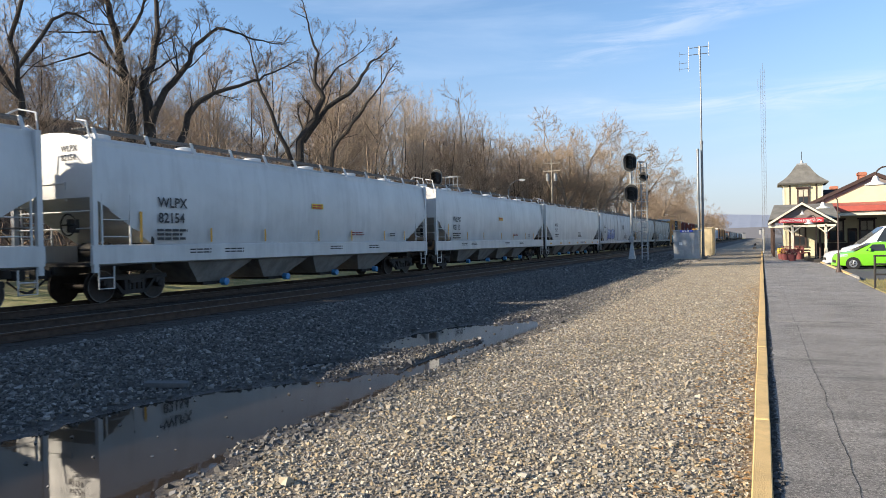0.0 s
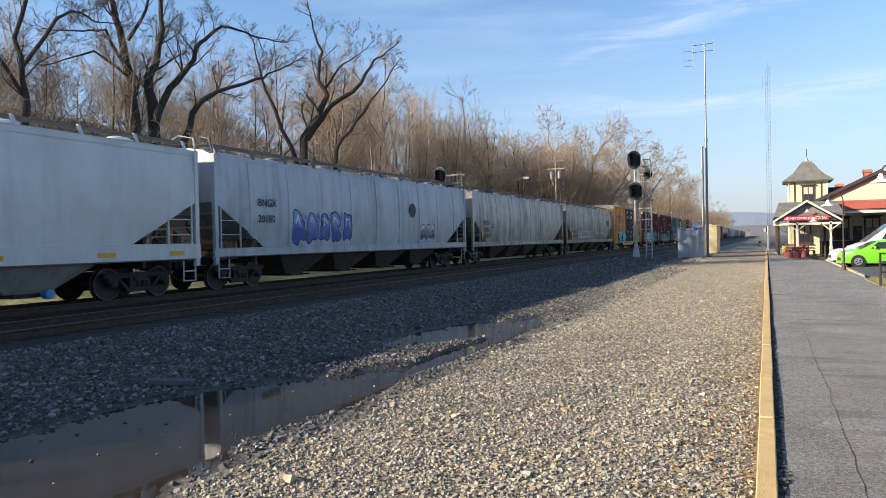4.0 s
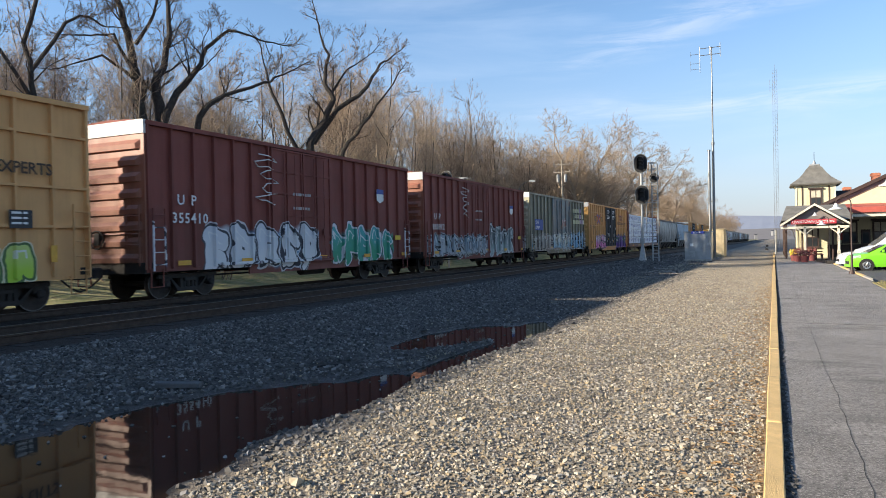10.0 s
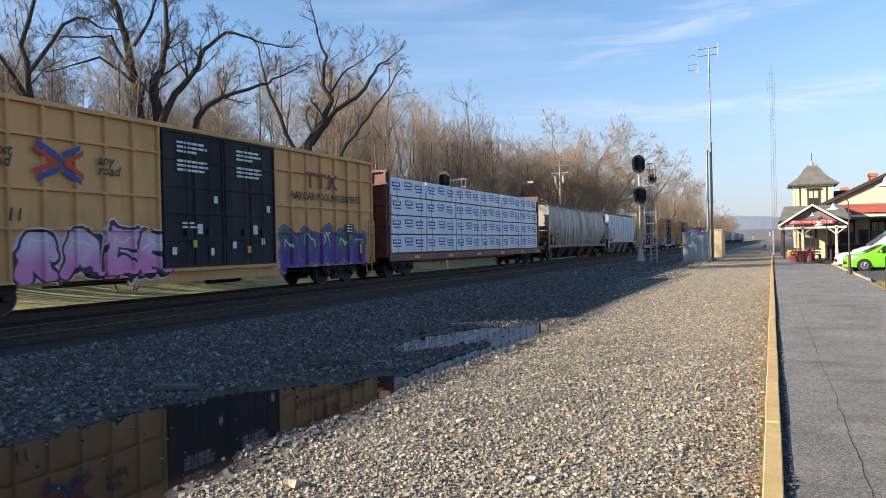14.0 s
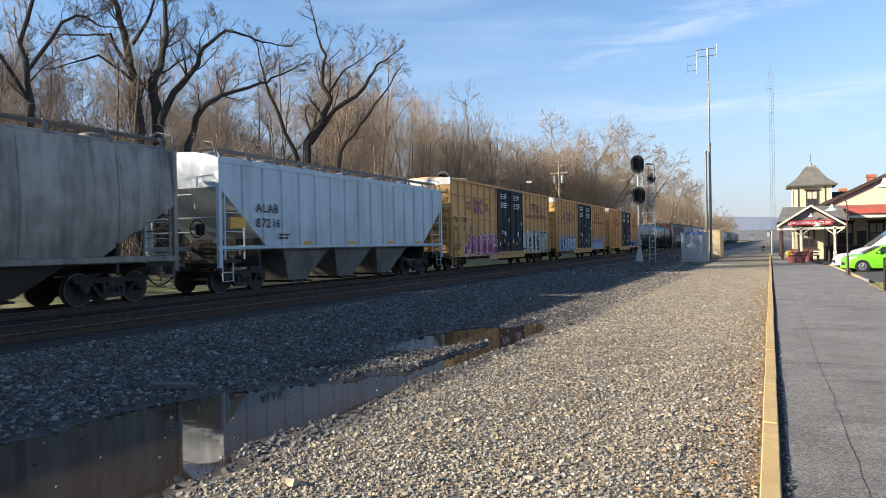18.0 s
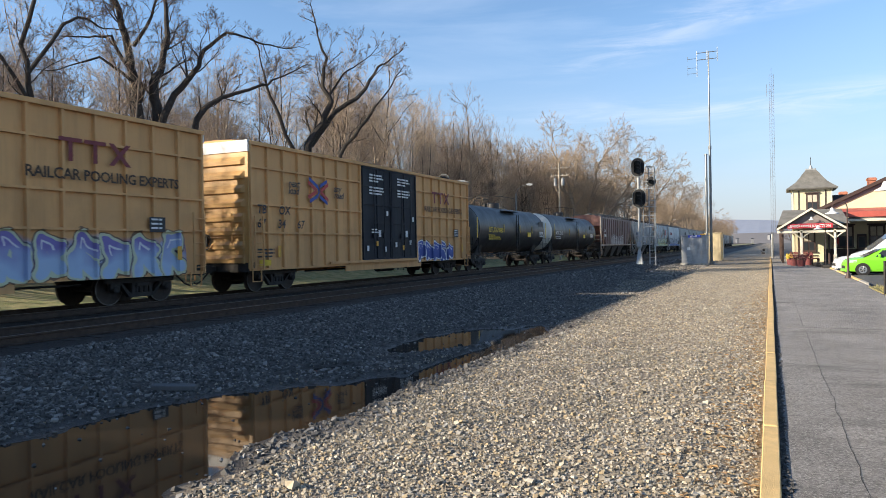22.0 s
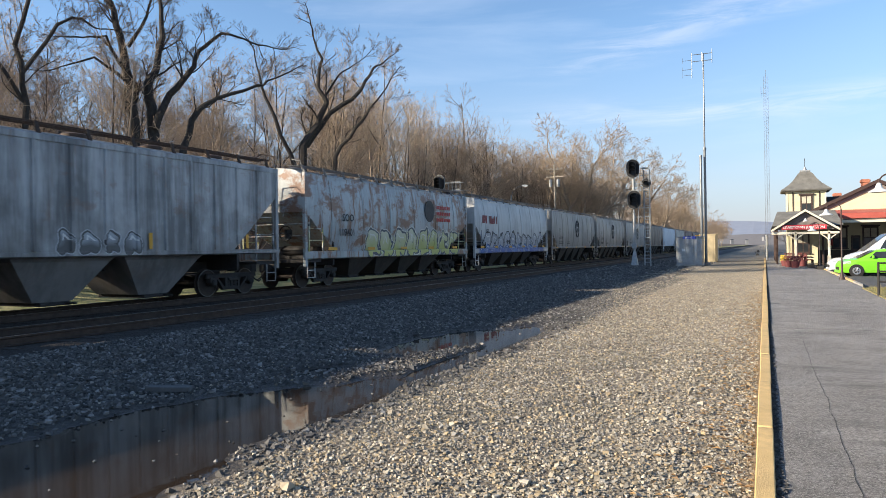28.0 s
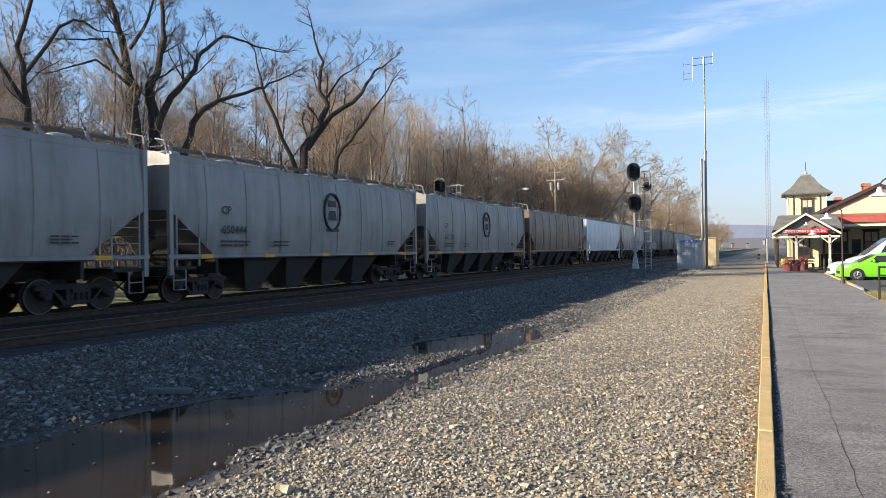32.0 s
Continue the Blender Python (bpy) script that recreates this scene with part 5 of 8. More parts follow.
# brighter, warmer copy of the side oxide, with sunlight put into its colour
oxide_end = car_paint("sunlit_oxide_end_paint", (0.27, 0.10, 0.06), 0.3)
for a, b, number, tags in ((158.3, 173.6, "355410", ((-5.5, 0.4, 0.75, 2.2, wht, (0.60, 0.62, 0.66), (0.03, 0.03, 0.04), 0.85, 11.0, (0.06, 0.30, 0.50)), (1.2, 6.3, 0.8, 2.25, (0.02, 0.26, 0.14), (0.05, 0.33, 0.33), (0.60, 0.60, 0.62), 0.95, 12.0))),
                           (175.3, 190.6, "960912", ((-6.6, 0.6, 0.75, 2.0, (0.38, 0.40, 0.42), (0.20, 0.28, 0.34), (0.03, 0.03, 0.03), 1.25, 13.0), (1.3, 5.6, 0.8, 2.5, (0.26, 0.32, 0.32), (0.06, 0.07, 0.07), (0.50, 0.52, 0.52), 0.9, 14.0)))):
    oxide = car_paint("oxide_red_paint", (0.205, 0.050, 0.036), 0.3, 0.05, tags, rough=0.75)
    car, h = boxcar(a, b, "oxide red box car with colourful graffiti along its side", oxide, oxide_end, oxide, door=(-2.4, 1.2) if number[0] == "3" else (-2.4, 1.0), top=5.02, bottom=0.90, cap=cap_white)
    X = 1.552
    letters(car, "U P", 0.42, -6.6, 2.75, white_print, x=X, spacing=1.3)
    letters(car, number, 0.42, -6.8, 2.22, white_print, x=X, spacing=1.15)
    part("shield_emblem", Geo().loft([[(X - 0.004, 5.0, 3.30), (X, 5.0, 3.30), (X, 5.3, 3.42), (X - 0.004, 5.3, 3.42)], [(X - 0.004, 4.72, 3.42), (X, 4.72, 3.42), (X, 5.3, 3.9), (X - 0.004, 5.3, 3.9)], [(X - 0.004, 4.72, 3.9), (X, 4.72, 3.9), (X, 5.3, 3.9), (X - 0.004, 5.3, 3.9)]]), white_print, car, "white shield emblem with a blue band", smooth=False)
    part("emblem_band", Geo().box(X, X + 0.006, 4.72, 5.3, 3.7, 3.9), blue_print, car, smooth=False)
    tagm = Geo()
    rr = random.Random(int(number))
    pts = [(X + 0.004, -3.0, 4.6)]
    for i in range(26):
        pts.append((X + 0.004, -2.6 + 0.45 * math.sin(i * 1.1) + rr.uniform(-0.2, 0.2), 4.6 - i * 0.07 + rr.uniform(-0.1, 0.1)))
    tagm.tube(pts, 0.022, 4)
    part("chalk_scrawl", tagm, white_print, car, "pale looping chalk scrawl")
    bars(car, -1.2, 3.4, (1.1, 1.0), plain("chalk", (0.4, 0.36, 0.34), 0.9), x=X + 0.03, h=0.1, gap=0.5)
    for y in (-6.6, -3.9, 0.4, 3.6, 6.9):
        part("reflector", Geo().box(X - 0.01, X, y, y + 0.5, 0.98, 1.12), orange_mark, car, smooth=False)
    part("yellow_placard", Geo().box(X - 0.01, X, 6.3, 6.8, 1.7, 1.9), yellow_print, car, smooth=False)

olive = car_paint("olive_grey_paint", (0.185, 0.175, 0.125), 0.4, 0.25, ((-6.7, -0.5, 0.78, 2.1, (0.30, 0.27, 0.24), (0.40, 0.37, 0.33), (0.10, 0.08, 0.07), 1.3, 15.0), (2.8, 7.7, 0.75, 2.35, (0.16, 0.38, 0.58), (0.34, 0.50, 0.60), (0.015, 0.02, 0.03), 1.1, 16.0), (-0.5, 2.9, 0.8, 2.2, (0.24, 0.40, 0.50), (0.55, 0.56, 0.50), (0.015, 0.015, 0.02), 1.3, 17.0)))
slate = car_paint("slate_blue_door_paint", (0.085, 0.125, 0.150), 0.4, 0.42, ((-2.3, 2.8, 0.8, 2.2, (0.20, 0.36, 0.46), (0.55, 0.57, 0.50), (0.015, 0.015, 0.02), 1.25, 18.0), (0.2, 1.6, 2.75, 3.3, (0.26, 0.10, 0.08), (0.22, 0.10, 0.09), (0.2, 0.1, 0.09), 0.6, 19.0)))
# side olive lightened towards cream to imitate sun on the ends
olive_end = car_paint("sunlit_olive_end_paint", (0.42, 0.40, 0.28), 0.35, 0.1)
car, h = boxcar(192.0, 207.6, "olive grey box car with slate blue doors and dense graffiti", olive, olive_end, slate, door=(-2.3, 2.9), top=5.02, bottom=0.90, cap=cap_white)
X = 1.552
part("number_panel", Geo().box(X - 0.01, X, -6.75, -4.85, 2.36, 3.16), blue_print, car, "dark blue number panel", smooth=False)
letters(car, "SSW", 0.34, -6.65, 2.82, white_print, x=X + 0.004, spacing=1.2)
letters(car, "67887", 0.34, -6.65, 2.43, white_print, x=X + 0.004, spacing=1.2)
cream = plain("cream_letter_paint", (0.62, 0.58, 0.36), 0.7, 0, 6, 0.25, 0)
for i, (ya, n, z) in enumerate(((3.8, 6, 3.98), (4.45, 4, 3.52), (3.9, 7, 3.02))):
    for j in range(n):
        part("letter_block", Geo().box(X - 0.006, X, ya + j * 0.36, ya + j * 0.36 + 0.27, z, z + 0.32), cream, car, smooth=False)
lav = plain("lavender_square_paint", (0.42, 0.32, 0.46), 0.7, 0, 6, 0.2, 0)
for y, z, m in ((6.1, 3.98, lav), (6.1, 3.5, lav), (6.85, 3.5, cream), (6.1, 3.02, lav), (6.75, 3.02, lav), (7.3, 3.02, cream)):
    part("square_emblem", Geo().box(X - 0.006, X, y, y + 0.48, z, z + 0.36), m, car, smooth=False)
for y in (-7.6, -2.9, 3.4, 7.2):
    part("reflector", Geo().box(X - 0.01, X, y, y + 0.45, 0.98, 1.12), orange_mark, car, smooth=False)

# ---- centre beam flat car with wrapped lumber ----
near, far = 229.7, 252.4
h = (far - near) / 2
deck = car_paint("dark_oxide_deck_paint", (0.17, 0.050, 0.038), 0.4, 0.3)
car = thing("lumber_flat_car", "oxide red centre beam flat car loaded with wrapped lumber", "flat car", Matrix.Translation((TRACK, (near + far) / 2, RAIL)), group="freight cars of the train")
CARS.append((car, (near + far) / 2))
g = Geo()
g.box(-1.45, 1.45, -h, h, 0.95, 1.12)
for s in (-1, 1):
    g.box(s * 1.45 - 0.05, s * 1.45 + 0.05, -h, h, 0.78, 1.12)
g.box(-0.3, 0.3, -h + 0.5, h - 0.5, 0.6, 0.95)
part("deck", g, deck, car, smooth=False)
for s in (-1, 1):
    bulk = part("bulkhead", Geo().box(-1.45, 1.45, s * (h - 0.15) - 0.06, s * (h - 0.15) + 0.06, 1.12, 4.95), deck, car, smooth=False)
    for x in (-1.3, -0.45, 0.45, 1.3):
        part("bulkhead_post", Geo().box(x - 0.07, x + 0.07, s * (h - 0.03) - 0.08, s * (h - 0.03) + 0.08, 1.0, 4.95), deck, bulk, smooth=False)
    for z in (1.6, 2.5, 3.4, 4.3, 4.9):
        part("bulkhead_rail", Geo().box(-1.45, 1.45, s * (h - 0.03) - 0.07, s * (h - 0.03) + 0.07, z - 0.05, z + 0.05), deck, bulk, smooth=False)
part("centre_beam", Geo().box(-0.12, 0.12, -h + 0.2, h - 0.2, 1.12, 4.75), deck, car, smooth=False)
wrap = car_paint("white_lumber_wrap", (0.66, 0.71, 0.78), 0.08, rough=0.4, streak=0.4)
WRAP_ME = Geo().box(-0.62, 0.62, -1.78, 1.78, 0.0, 0.83, c=0.03).mesh("lumber_pack", False)
MARK_ME = Geo()
for yy, zz in ((-1.3, 0.42), (-0.1, 0.48), (1.0, 0.40)):
    MARK_ME.box(0.622, 0.627, yy - 0.38, yy + 0.38, zz - 0.02, zz + 0.22)
    MARK_ME.box(0.622, 0.626, yy - 0.30, yy + 0.42, zz - 0.16, zz - 0.10)
MARK_ME = MARK_ME.mesh("wrap_print", False)
STRIP_ME = Geo()
for yy, zz in ((-1.3, 0.42), (-0.1, 0.48), (1.0, 0.40)):
    STRIP_ME.box(0.627, 0.631, yy - 0.30, yy + 0.28, zz + 0.05, zz + 0.14)
    STRIP_ME.box(0.627, 0.630, yy - 0.34, yy + 0.34, zz + 0.18, zz + 0.195)
STRIP_ME = STRIP_ME.mesh("wrap_band", False)
STRAP_ME = Geo().box(-0.63, 0.63, -1.21, -1.19, -0.005, 0.842).box(-0.63, 0.63, 1.19, 1.21, -0.005, 0.842).mesh("strap", False)
rr = random.Random(21)
for s in (-1, 1):
    for i in range(6):
        for j in range(4):
            m = pose(s * (0.78 + rr.uniform(-0.015, 0.015)), -h + 2.15 + i * 3.68 + rr.uniform(-0.03, 0.03), 1.17 + j * 0.885, 0, 0, 0 if s > 0 else 180)
            p = part("lumber_pack", WRAP_ME, wrap, car, at=m)
            if s > 0:
                part("wrap_print", MARK_ME, blue_print, p, "blue printed rectangles")
                part("wrap_band", STRIP_ME, white_print, p)
                part("strap", STRAP_ME, black_print, p)
for y in (-9, -5, -1, 3, 7, 10.5):
    part("reflector", Geo().box(1.49, 1.512, y, y + 0.6, 0.86, 1.0), orange_mark, car, smooth=False)
ends(car, h)
truck(car, -h + 2.0)
truck(car, h - 2.0)


# ================= train: tank cars =================
def tank_car(near, far, label, shell, head_near, head_far):
    L = far - near
    h = L / 2
    car = thing("tank_car", label, "tank car", Matrix.Translation((TRACK, (near + far) / 2, RAIL)), group="freight cars of the train")
    CARS.append((car, (near + far) / 2))
    R, zc = 1.50, 2.58
    g = Geo()
    g.disc_y([(-h + 0.95, R), (-1.2, R), (0, R - 0.0), (1.2, R), (h - 0.95, R)], 40, (0, 0, zc), "y")
    part("tank_shell", g, shell, car)
    for s, m in ((-1, head_near), (1, head_far)):
        e = Geo()
        e.disc_y([(s * (h - 0.95 + 0.72 * math.sin(a)), R * math.cos(a) + 0.001) for a in [i * math.pi / 2 / 8 for i in range(9)]], 40, (0, 0, zc), "y")
        part("tank_head", e, m, car)
        w = Geo()
        w.disc_y([(s * (h - 0.97), R + 0.012), (s * (h - 0.87), R + 0.012)], 40, (0, 0, zc), "y")
        part("weld_band", w, shell, car)
        q = Geo()
        q.box(-1.4, 1.4, s * (h - 0.5) - 0.6, s * (h - 0.5) + 0.6, 0.98, 1.06)
        q.box(-0.3, 0.3, s * (h - 1.4) - 1.5, s * (h - 1.4) + 1.5, 0.72, 1.02)
        q.loft([[(-0.9, s * (h - 2.3), 1.02), (0.9, s * (h - 2.3), 1.02), (0.9, s * (h - 1.5), 1.02), (-0.9, s * (h - 1.5), 1.02)], [(-1.15, s * (h - 2.3), 1.7), (1.15, s * (h - 2.3), 1.7), (1.15, s * (h - 1.5), 1.7), (-1.15, s * (h - 1.5), 1.7)]])
        part("end_platform", q, black_iron, car, smooth=False)
        rl = Geo()
        for x in (-1.4, 1.4):
            rl.tube([(x, s * (h - 0.95), 1.05), (x, s * (h - 0.95), 2.0), (x, s * h, 2.0), (x, s * h, 1.05)], 0.022, 5)
            rl.tube([(x, s * (h - 0.2), 1.0), (x, s * (h - 0.2), 0.42), (x, s * (h - 0.65), 0.42), (x, s * (h - 0.65), 1.0)], 0.022, 5)
        rl.tube([(-1.4, s * h, 1.6), (1.4, s * h, 1.6)], 0.02, 5)
        part("end_railing", rl, black_iron, car)
    d = Geo()
    d.disc_y([(zc + R - 0.12, 0.42), (zc + R + 0.28, 0.42), (zc + R + 0.33, 0.36), (zc + R + 0.34, 0.0)], 18, (0, -0.3, 0), "z")
    part("valve_housing", d, shell, car)
    v = Geo()
    v.disc_y([(zc + R - 0.1, 0.12), (zc + R + 0.18, 0.12), (zc + R + 0.2, 0.0)], 10, (0.1, -2.0, 0), "z")
    part("vent", v, black_iron, car)
    w = Geo()
    for x in (-0.95, 0.95):
        w.box(x - 0.28, x + 0.28, -1.3, 1.3, zc + R - 0.28, zc + R - 0.25)
        for y in (-1.3, 1.3):
            w.tube([(x, y, zc + R - 0.28), (x, y, zc + R + 0.7)], 0.022, 5)
    w.tube([(0.95, -1.3, zc + R + 0.7), (0.95, 1.3, zc + R + 0.7)], 0.022, 5)
    w.tube([(-0.95, -1.3, zc + R + 0.7), (-0.95, 1.3, zc + R + 0.7)], 0.022, 5)
    w.tube([(-0.95, -1.3, zc + R + 0.7), (0.95, -1.3, zc + R + 0.7)], 0.022, 5)
    part("top_platform", w, black_iron, car)
    for x in (-1, 1):
        ladder(car, x * 1.53, 0.35, 1.0, zc + 1.0, 0.42, black_iron, 9)
    u = Geo()
    u.tube([(1.05, -h + 3, 1.02), (1.05, h - 3, 1.02)], 0.03, 6)
    u.tube([(1.05, -h + 3, 0.88), (1.05, h - 3, 0.88)], 0.02, 6)
    for i in range(8):
        y = -h + 3.2 + (L - 6.4) * i / 7
        u.tube([(1.05, y, 0.88), (1.05, y, 1.12)], 0.02, 5)
    u.disc_y([(0.62, 0.16), (1.1, 0.22)], 12, (0, 0.2, 0), "z")
    u.box(-0.5, 0.5, -0.5, 0.6, 0.62, 0.72)
    part("underframe", u, black_iron, car)
    ends(car, h)
    truck(car, -h + 1.75)
    truck(car, h - 1.75)
    return car, h


tank_black = car_paint("gloss_black_tank_paint", (0.026, 0.025, 0.025), 0.12, rough=0.46, streak=0.6)
tank_head_grey = car_paint("worn_grey_head_paint", (0.12, 0.12, 0.11), 0.5, 0.2)
tank_white = car_paint("cream_white_head_paint", (0.74, 0.70, 0.60), 0.2)
car, h = tank_car(354.95, 369.7, "gloss black tank car with yellow lettering", tank_black, tank_head_grey, tank_black)
letters(car, "UTLX", 0.46, -5.0, 2.35, yellow_print, x=1.52)
letters(car, "670980", 0.42, -3.75, 2.35, yellow_print, x=1.52)
bars(car, -5.0, 2.2, (1.1, 2.0, 2.1), yellow_print, x=1.50, h=0.06)
car_a = car
car, h = tank_car(370.3, 387.15, "black tank car with cream white ends and white lettering", tank_black, tank_white, tank_black)
letters(car, "MTFX 255103", 0.38, -6.6, 2.35, white_print, x=1.52)
bars(car, -6.6, 2.2, (1.5, 1.6), white_print, x=1.50, h=0.06)
for c in (car_a, car):
    reflectors(c, [(y, 2.35) for y in (-2.3, 0.9, 3.6)], 0.10, 0.55, yellow_print, x=1.515)
    reflectors(c, [(y, 2.0) for y in (-6.9, 6.9)], 0.12, 1.2, yellow_print, x=1.525)
    part("yellow_placard", Geo().box(1.49, 1.515, 2.6, 3.3, 2.1, 2.42), yellow_print, c, smooth=False)
    bars(c, 5.4, 2.5, (0.9, 0.9, 0.9, 0.9), white_print, x=1.512, h=0.06, gap=0.1)
    part("data_panel", Geo().box(1.44, 1.47, 5.3, 6.4, 2.7, 3.25), plain("dark_panel_paint", (0.05, 0.055, 0.06), 0.6), c, smooth=False)

# ---- the rest of the hoppers ----
soot = car_paint("sooty_grey_paint", (0.35, 0.315, 0.27), 0.75, 0.12, ((1.0, 4.0, 1.45, 1.95, (0.14, 0.13, 0.12), (0.20, 0.18, 0.16), (0.05, 0.05, 0.05), 1.4, 31.0),))
car, h = hopper(254.5, 274.8, "soot-stained grey covered hopper car with a round top", soot, curve=0.14, seams=7, sill=(1.10, 1.30), bays=4, deep=0.34)
letters(car, "CEFX", 0.38, -8.5, 2.5)
letters(car, "380059", 0.38, -8.55, 2.03)
bars(car, -8.6, 1.85, (1.3, 0.9), h=0.05)
ice = car_paint("ice_blue_grey_paint", (0.50, 0.57, 0.62), 0.25, 0.05)
RIBBED = dict(ribs=15, curve=0.0, slope_z=3.4, slope=2.3, bays=3, sill=(1.35, 1.52), deep=0.25)
car, h = hopper(276.5, 292.9, "ice blue-grey ribbed covered hopper car", ice, **{**RIBBED, "sill": (1.40, 1.55)}, under=car_paint("grey_bay_paint", (0.26, 0.26, 0.25), 0.6))
letters(car, "ALAB", 0.42, -6.5, 2.66, x=1.645, spacing=1.25)
letters(car, "87216", 0.42, -6.5, 2.16, x=1.645, spacing=1.25)
bars(car, -5.3, 1.95, (0.6, 0.5), x=1.645)
reflectors(car, [(y, 1.56) for y in (-3.6, -0.6, 2.6, 5.4)], 0.5, 0.12)
part("yellow_placard", Geo().box(1.60, 1.645, -7.75, -7.05, 2.1, 2.45), orange_mark, car, smooth=False)
brown = car_paint("dark_brown_paint", (0.115, 0.050, 0.044), 0.4, 0.25, ((-3.4, 3.5, 1.5, 2.4, (0.34, 0.33, 0.33), (0.10, 0.06, 0.06), (0.42, 0.40, 0.40), 1.2, 33.0),))
rusty_end = car_paint("rusty_cream_end_paint", (0.45, 0.36, 0.28), 0.4, 0.6)
car, h = hopper(388.4, 405.2, "dark brown ribbed covered hopper car with chalky graffiti", brown, **RIBBED, frame_paint=rusty_end)
letters(car, "SOO", 0.36, -7.0, 2.8, white_print, x=1.645)
bars(car, -7.0, 2.55, (0.9,), white_print, x=1.645, h=0.25)
streaky = car_paint("rust_streaked_grey_paint", (0.44, 0.45, 0.45), 0.8, 0.24, ((-0.5, 2.2, 1.5, 2.0, (0.10, 0.10, 0.10), (0.36, 0.39, 0.42), (0.06, 0.06, 0.06), 1.6, 35.0),))
car, h = hopper(406.4, 422.6, "rust-streaked blue-grey ribbed covered hopper car", streaky, **RIBBED, under=car_paint("grey_rust_bay_paint", (0.26, 0.26, 0.26), 0.6, 0.1), rail_paint=rust)
part("mark_panel", Geo().box(1.60, 1.64, -5.9, -4.5, 2.62, 3.0), plain("blue_patch", (0.10, 0.14, 0.22), 0.6), car, smooth=False)
letters(car, "OFCX", 0.36, -5.85, 2.66, x=1.645, spacing=1.2)
letters(car, "349703", 0.36, -5.85, 2.24, x=1.645, spacing=1.15)
reflectors(car, [(y, 1.55) for y in (-7.0, -2.2, 2.4, 6.4)], 0.12, 0.45, x=1.65)
rusted = car_paint("peeling_blue_grey_paint", (0.42, 0.45, 0.45), 0.3, 0.65, ((-3.4, 6.6, 1.15, 2.30, (0.50, 0.50, 0.16), (0.60, 0.60, 0.44), (0.05, 0.06, 0.08), 0.75, 36.0),))
ROUND = dict(curve=0.16, seams=6, sill=(1.10, 1.42), slope_z=2.9, slope=2.3, bays=4, top=4.38, roof=4.6)
car, h = hopper(424.2, 439.8, "peeling blue-grey covered hopper car with rust patches and graffiti", rusted, **ROUND)
letters(car, "SOO", 0.42, -5.3, 2.62)
letters(car, "119401", 0.42, -5.6, 2.02)
part("round_emblem", Geo().disc_y([(1.585, 0.55), (1.60, 0.55)], 24, (0, 2.9, 3.35)), plain("faded_black", (0.06, 0.055, 0.05), 0.7), car, "faded black round emblem", smooth=False)
for i in range(3):
    for j in range(8):
        part("letter_block", Geo().box(1.592, 1.6, 3.75 + j * 0.22, 3.90 + j * 0.22, 3.5 - i * 0.32, 3.68 - i * 0.32), red_print, car, smooth=False)
reflectors(car, [(y, 1.44) for y in (-6, -3, 0, 3, 6)], 0.6, 0.12)
reds = car_paint("chalky_white_grey_paint", (0.52, 0.53, 0.52), 0.3, 0.1, ((-6.0, 6.3, 1.15, 2.35, (0.46, 0.48, 0.50), (0.30, 0.33, 0.38), (0.012, 0.014, 0.02), 0.8, 37.0), (-7.0, 6.6, 1.05, 1.62, (0.04, 0.10, 0.32), (0.10, 0.20, 0.45), (0.03, 0.04, 0.10), 0.8, 38.0)))
car, h = hopper(441.0, 456.2, "chalky white-grey covered hopper car with red lettering and blue graffiti", reds, **ROUND)
for j, w in enumerate((0.37, 0.35, 0.0, 0.38, 0.34, 0.15, 0.15)):
    if w:
        part("letter_block", Geo().box(1.592, 1.60, -6.3 + j * 0.40, -6.3 + j * 0.40 + w, 2.95, 3.43 if j != 4 else 3.28), maroon_print, car, "dark red letter block", smooth=False)
letters(car, "600", 0.36, -5.8, 2.35)
reflectors(car, [(y, 1.44) for y in (-6.4, -4.0, -1.2, 1.6, 4.2, 6.4)], 0.6, 0.12)
lead = car_paint("lead_grey_paint", (0.285, 0.275, 0.255), 0.35, 0.06)
# near-black base puts the shade beneath these cars into the bay colour
lead_bay = car_paint("shade_dark_lead_bay_paint", (0.045, 0.043, 0.042), 0.5)
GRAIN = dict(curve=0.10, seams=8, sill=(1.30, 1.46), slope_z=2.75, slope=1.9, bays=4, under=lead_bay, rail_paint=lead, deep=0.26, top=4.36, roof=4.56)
for a, b, number in ((457.6, 473.3, "652543"), (474.1, 489.8, "650444"), (490.9, 506.8, "651120")):
    car, h = hopper(a, b, "lead grey covered hopper car with a dark oval crest", lead, **GRAIN)
    letters(car, "CP", 0.36, -5.75, 2.72)
    letters(car, number, 0.36, -5.75, 2.10, spacing=1.1)
    bars(car, -5.8, 1.88, (1.4, 1.3), h=0.06)
    bars(car, -3.2, 1.88, (0.9, 0.9), h=0.05)
    bars(car, 4.9, 1.95, (0.8, 0.6, 0.8), h=0.04, gap=0.08)
    cr = Geo()
    cr.tube([(1.60, 0.5 + 0.55 * math.cos(a2), 3.05 + 0.72 * math.sin(a2)) for a2 in [i * math.pi / 12 for i in range(25)]], 0.055, 5)
    cr.loft([[(1.598, 0.2, 2.72), (1.604, 0.2, 2.72), (1.604, 0.8, 2.72), (1.598, 0.8, 2.72)], [(1.598, 0.3, 3.1), (1.604, 0.3, 3.1), (1.604, 0.7, 3.1), (1.598, 0.7, 3.1)]])
    cr.box(1.598, 1.604, 0.25, 0.75, 3.25, 3.5)
    cr.box(1.598, 1.604, 0.05, 0.95, 2.28, 2.40)
    part("crest", cr, black_print, car, "dark oval crest outline", smooth=False)
    reflectors(car, [(y, 1.32) for y in (-6.4, -3.4, 0, 3.4, 6.4)], 0.5, 0.12)
rust_brown = car_paint("rusty_brown_paint", (0.16, 0.115, 0.085), 0.5, 0.5)
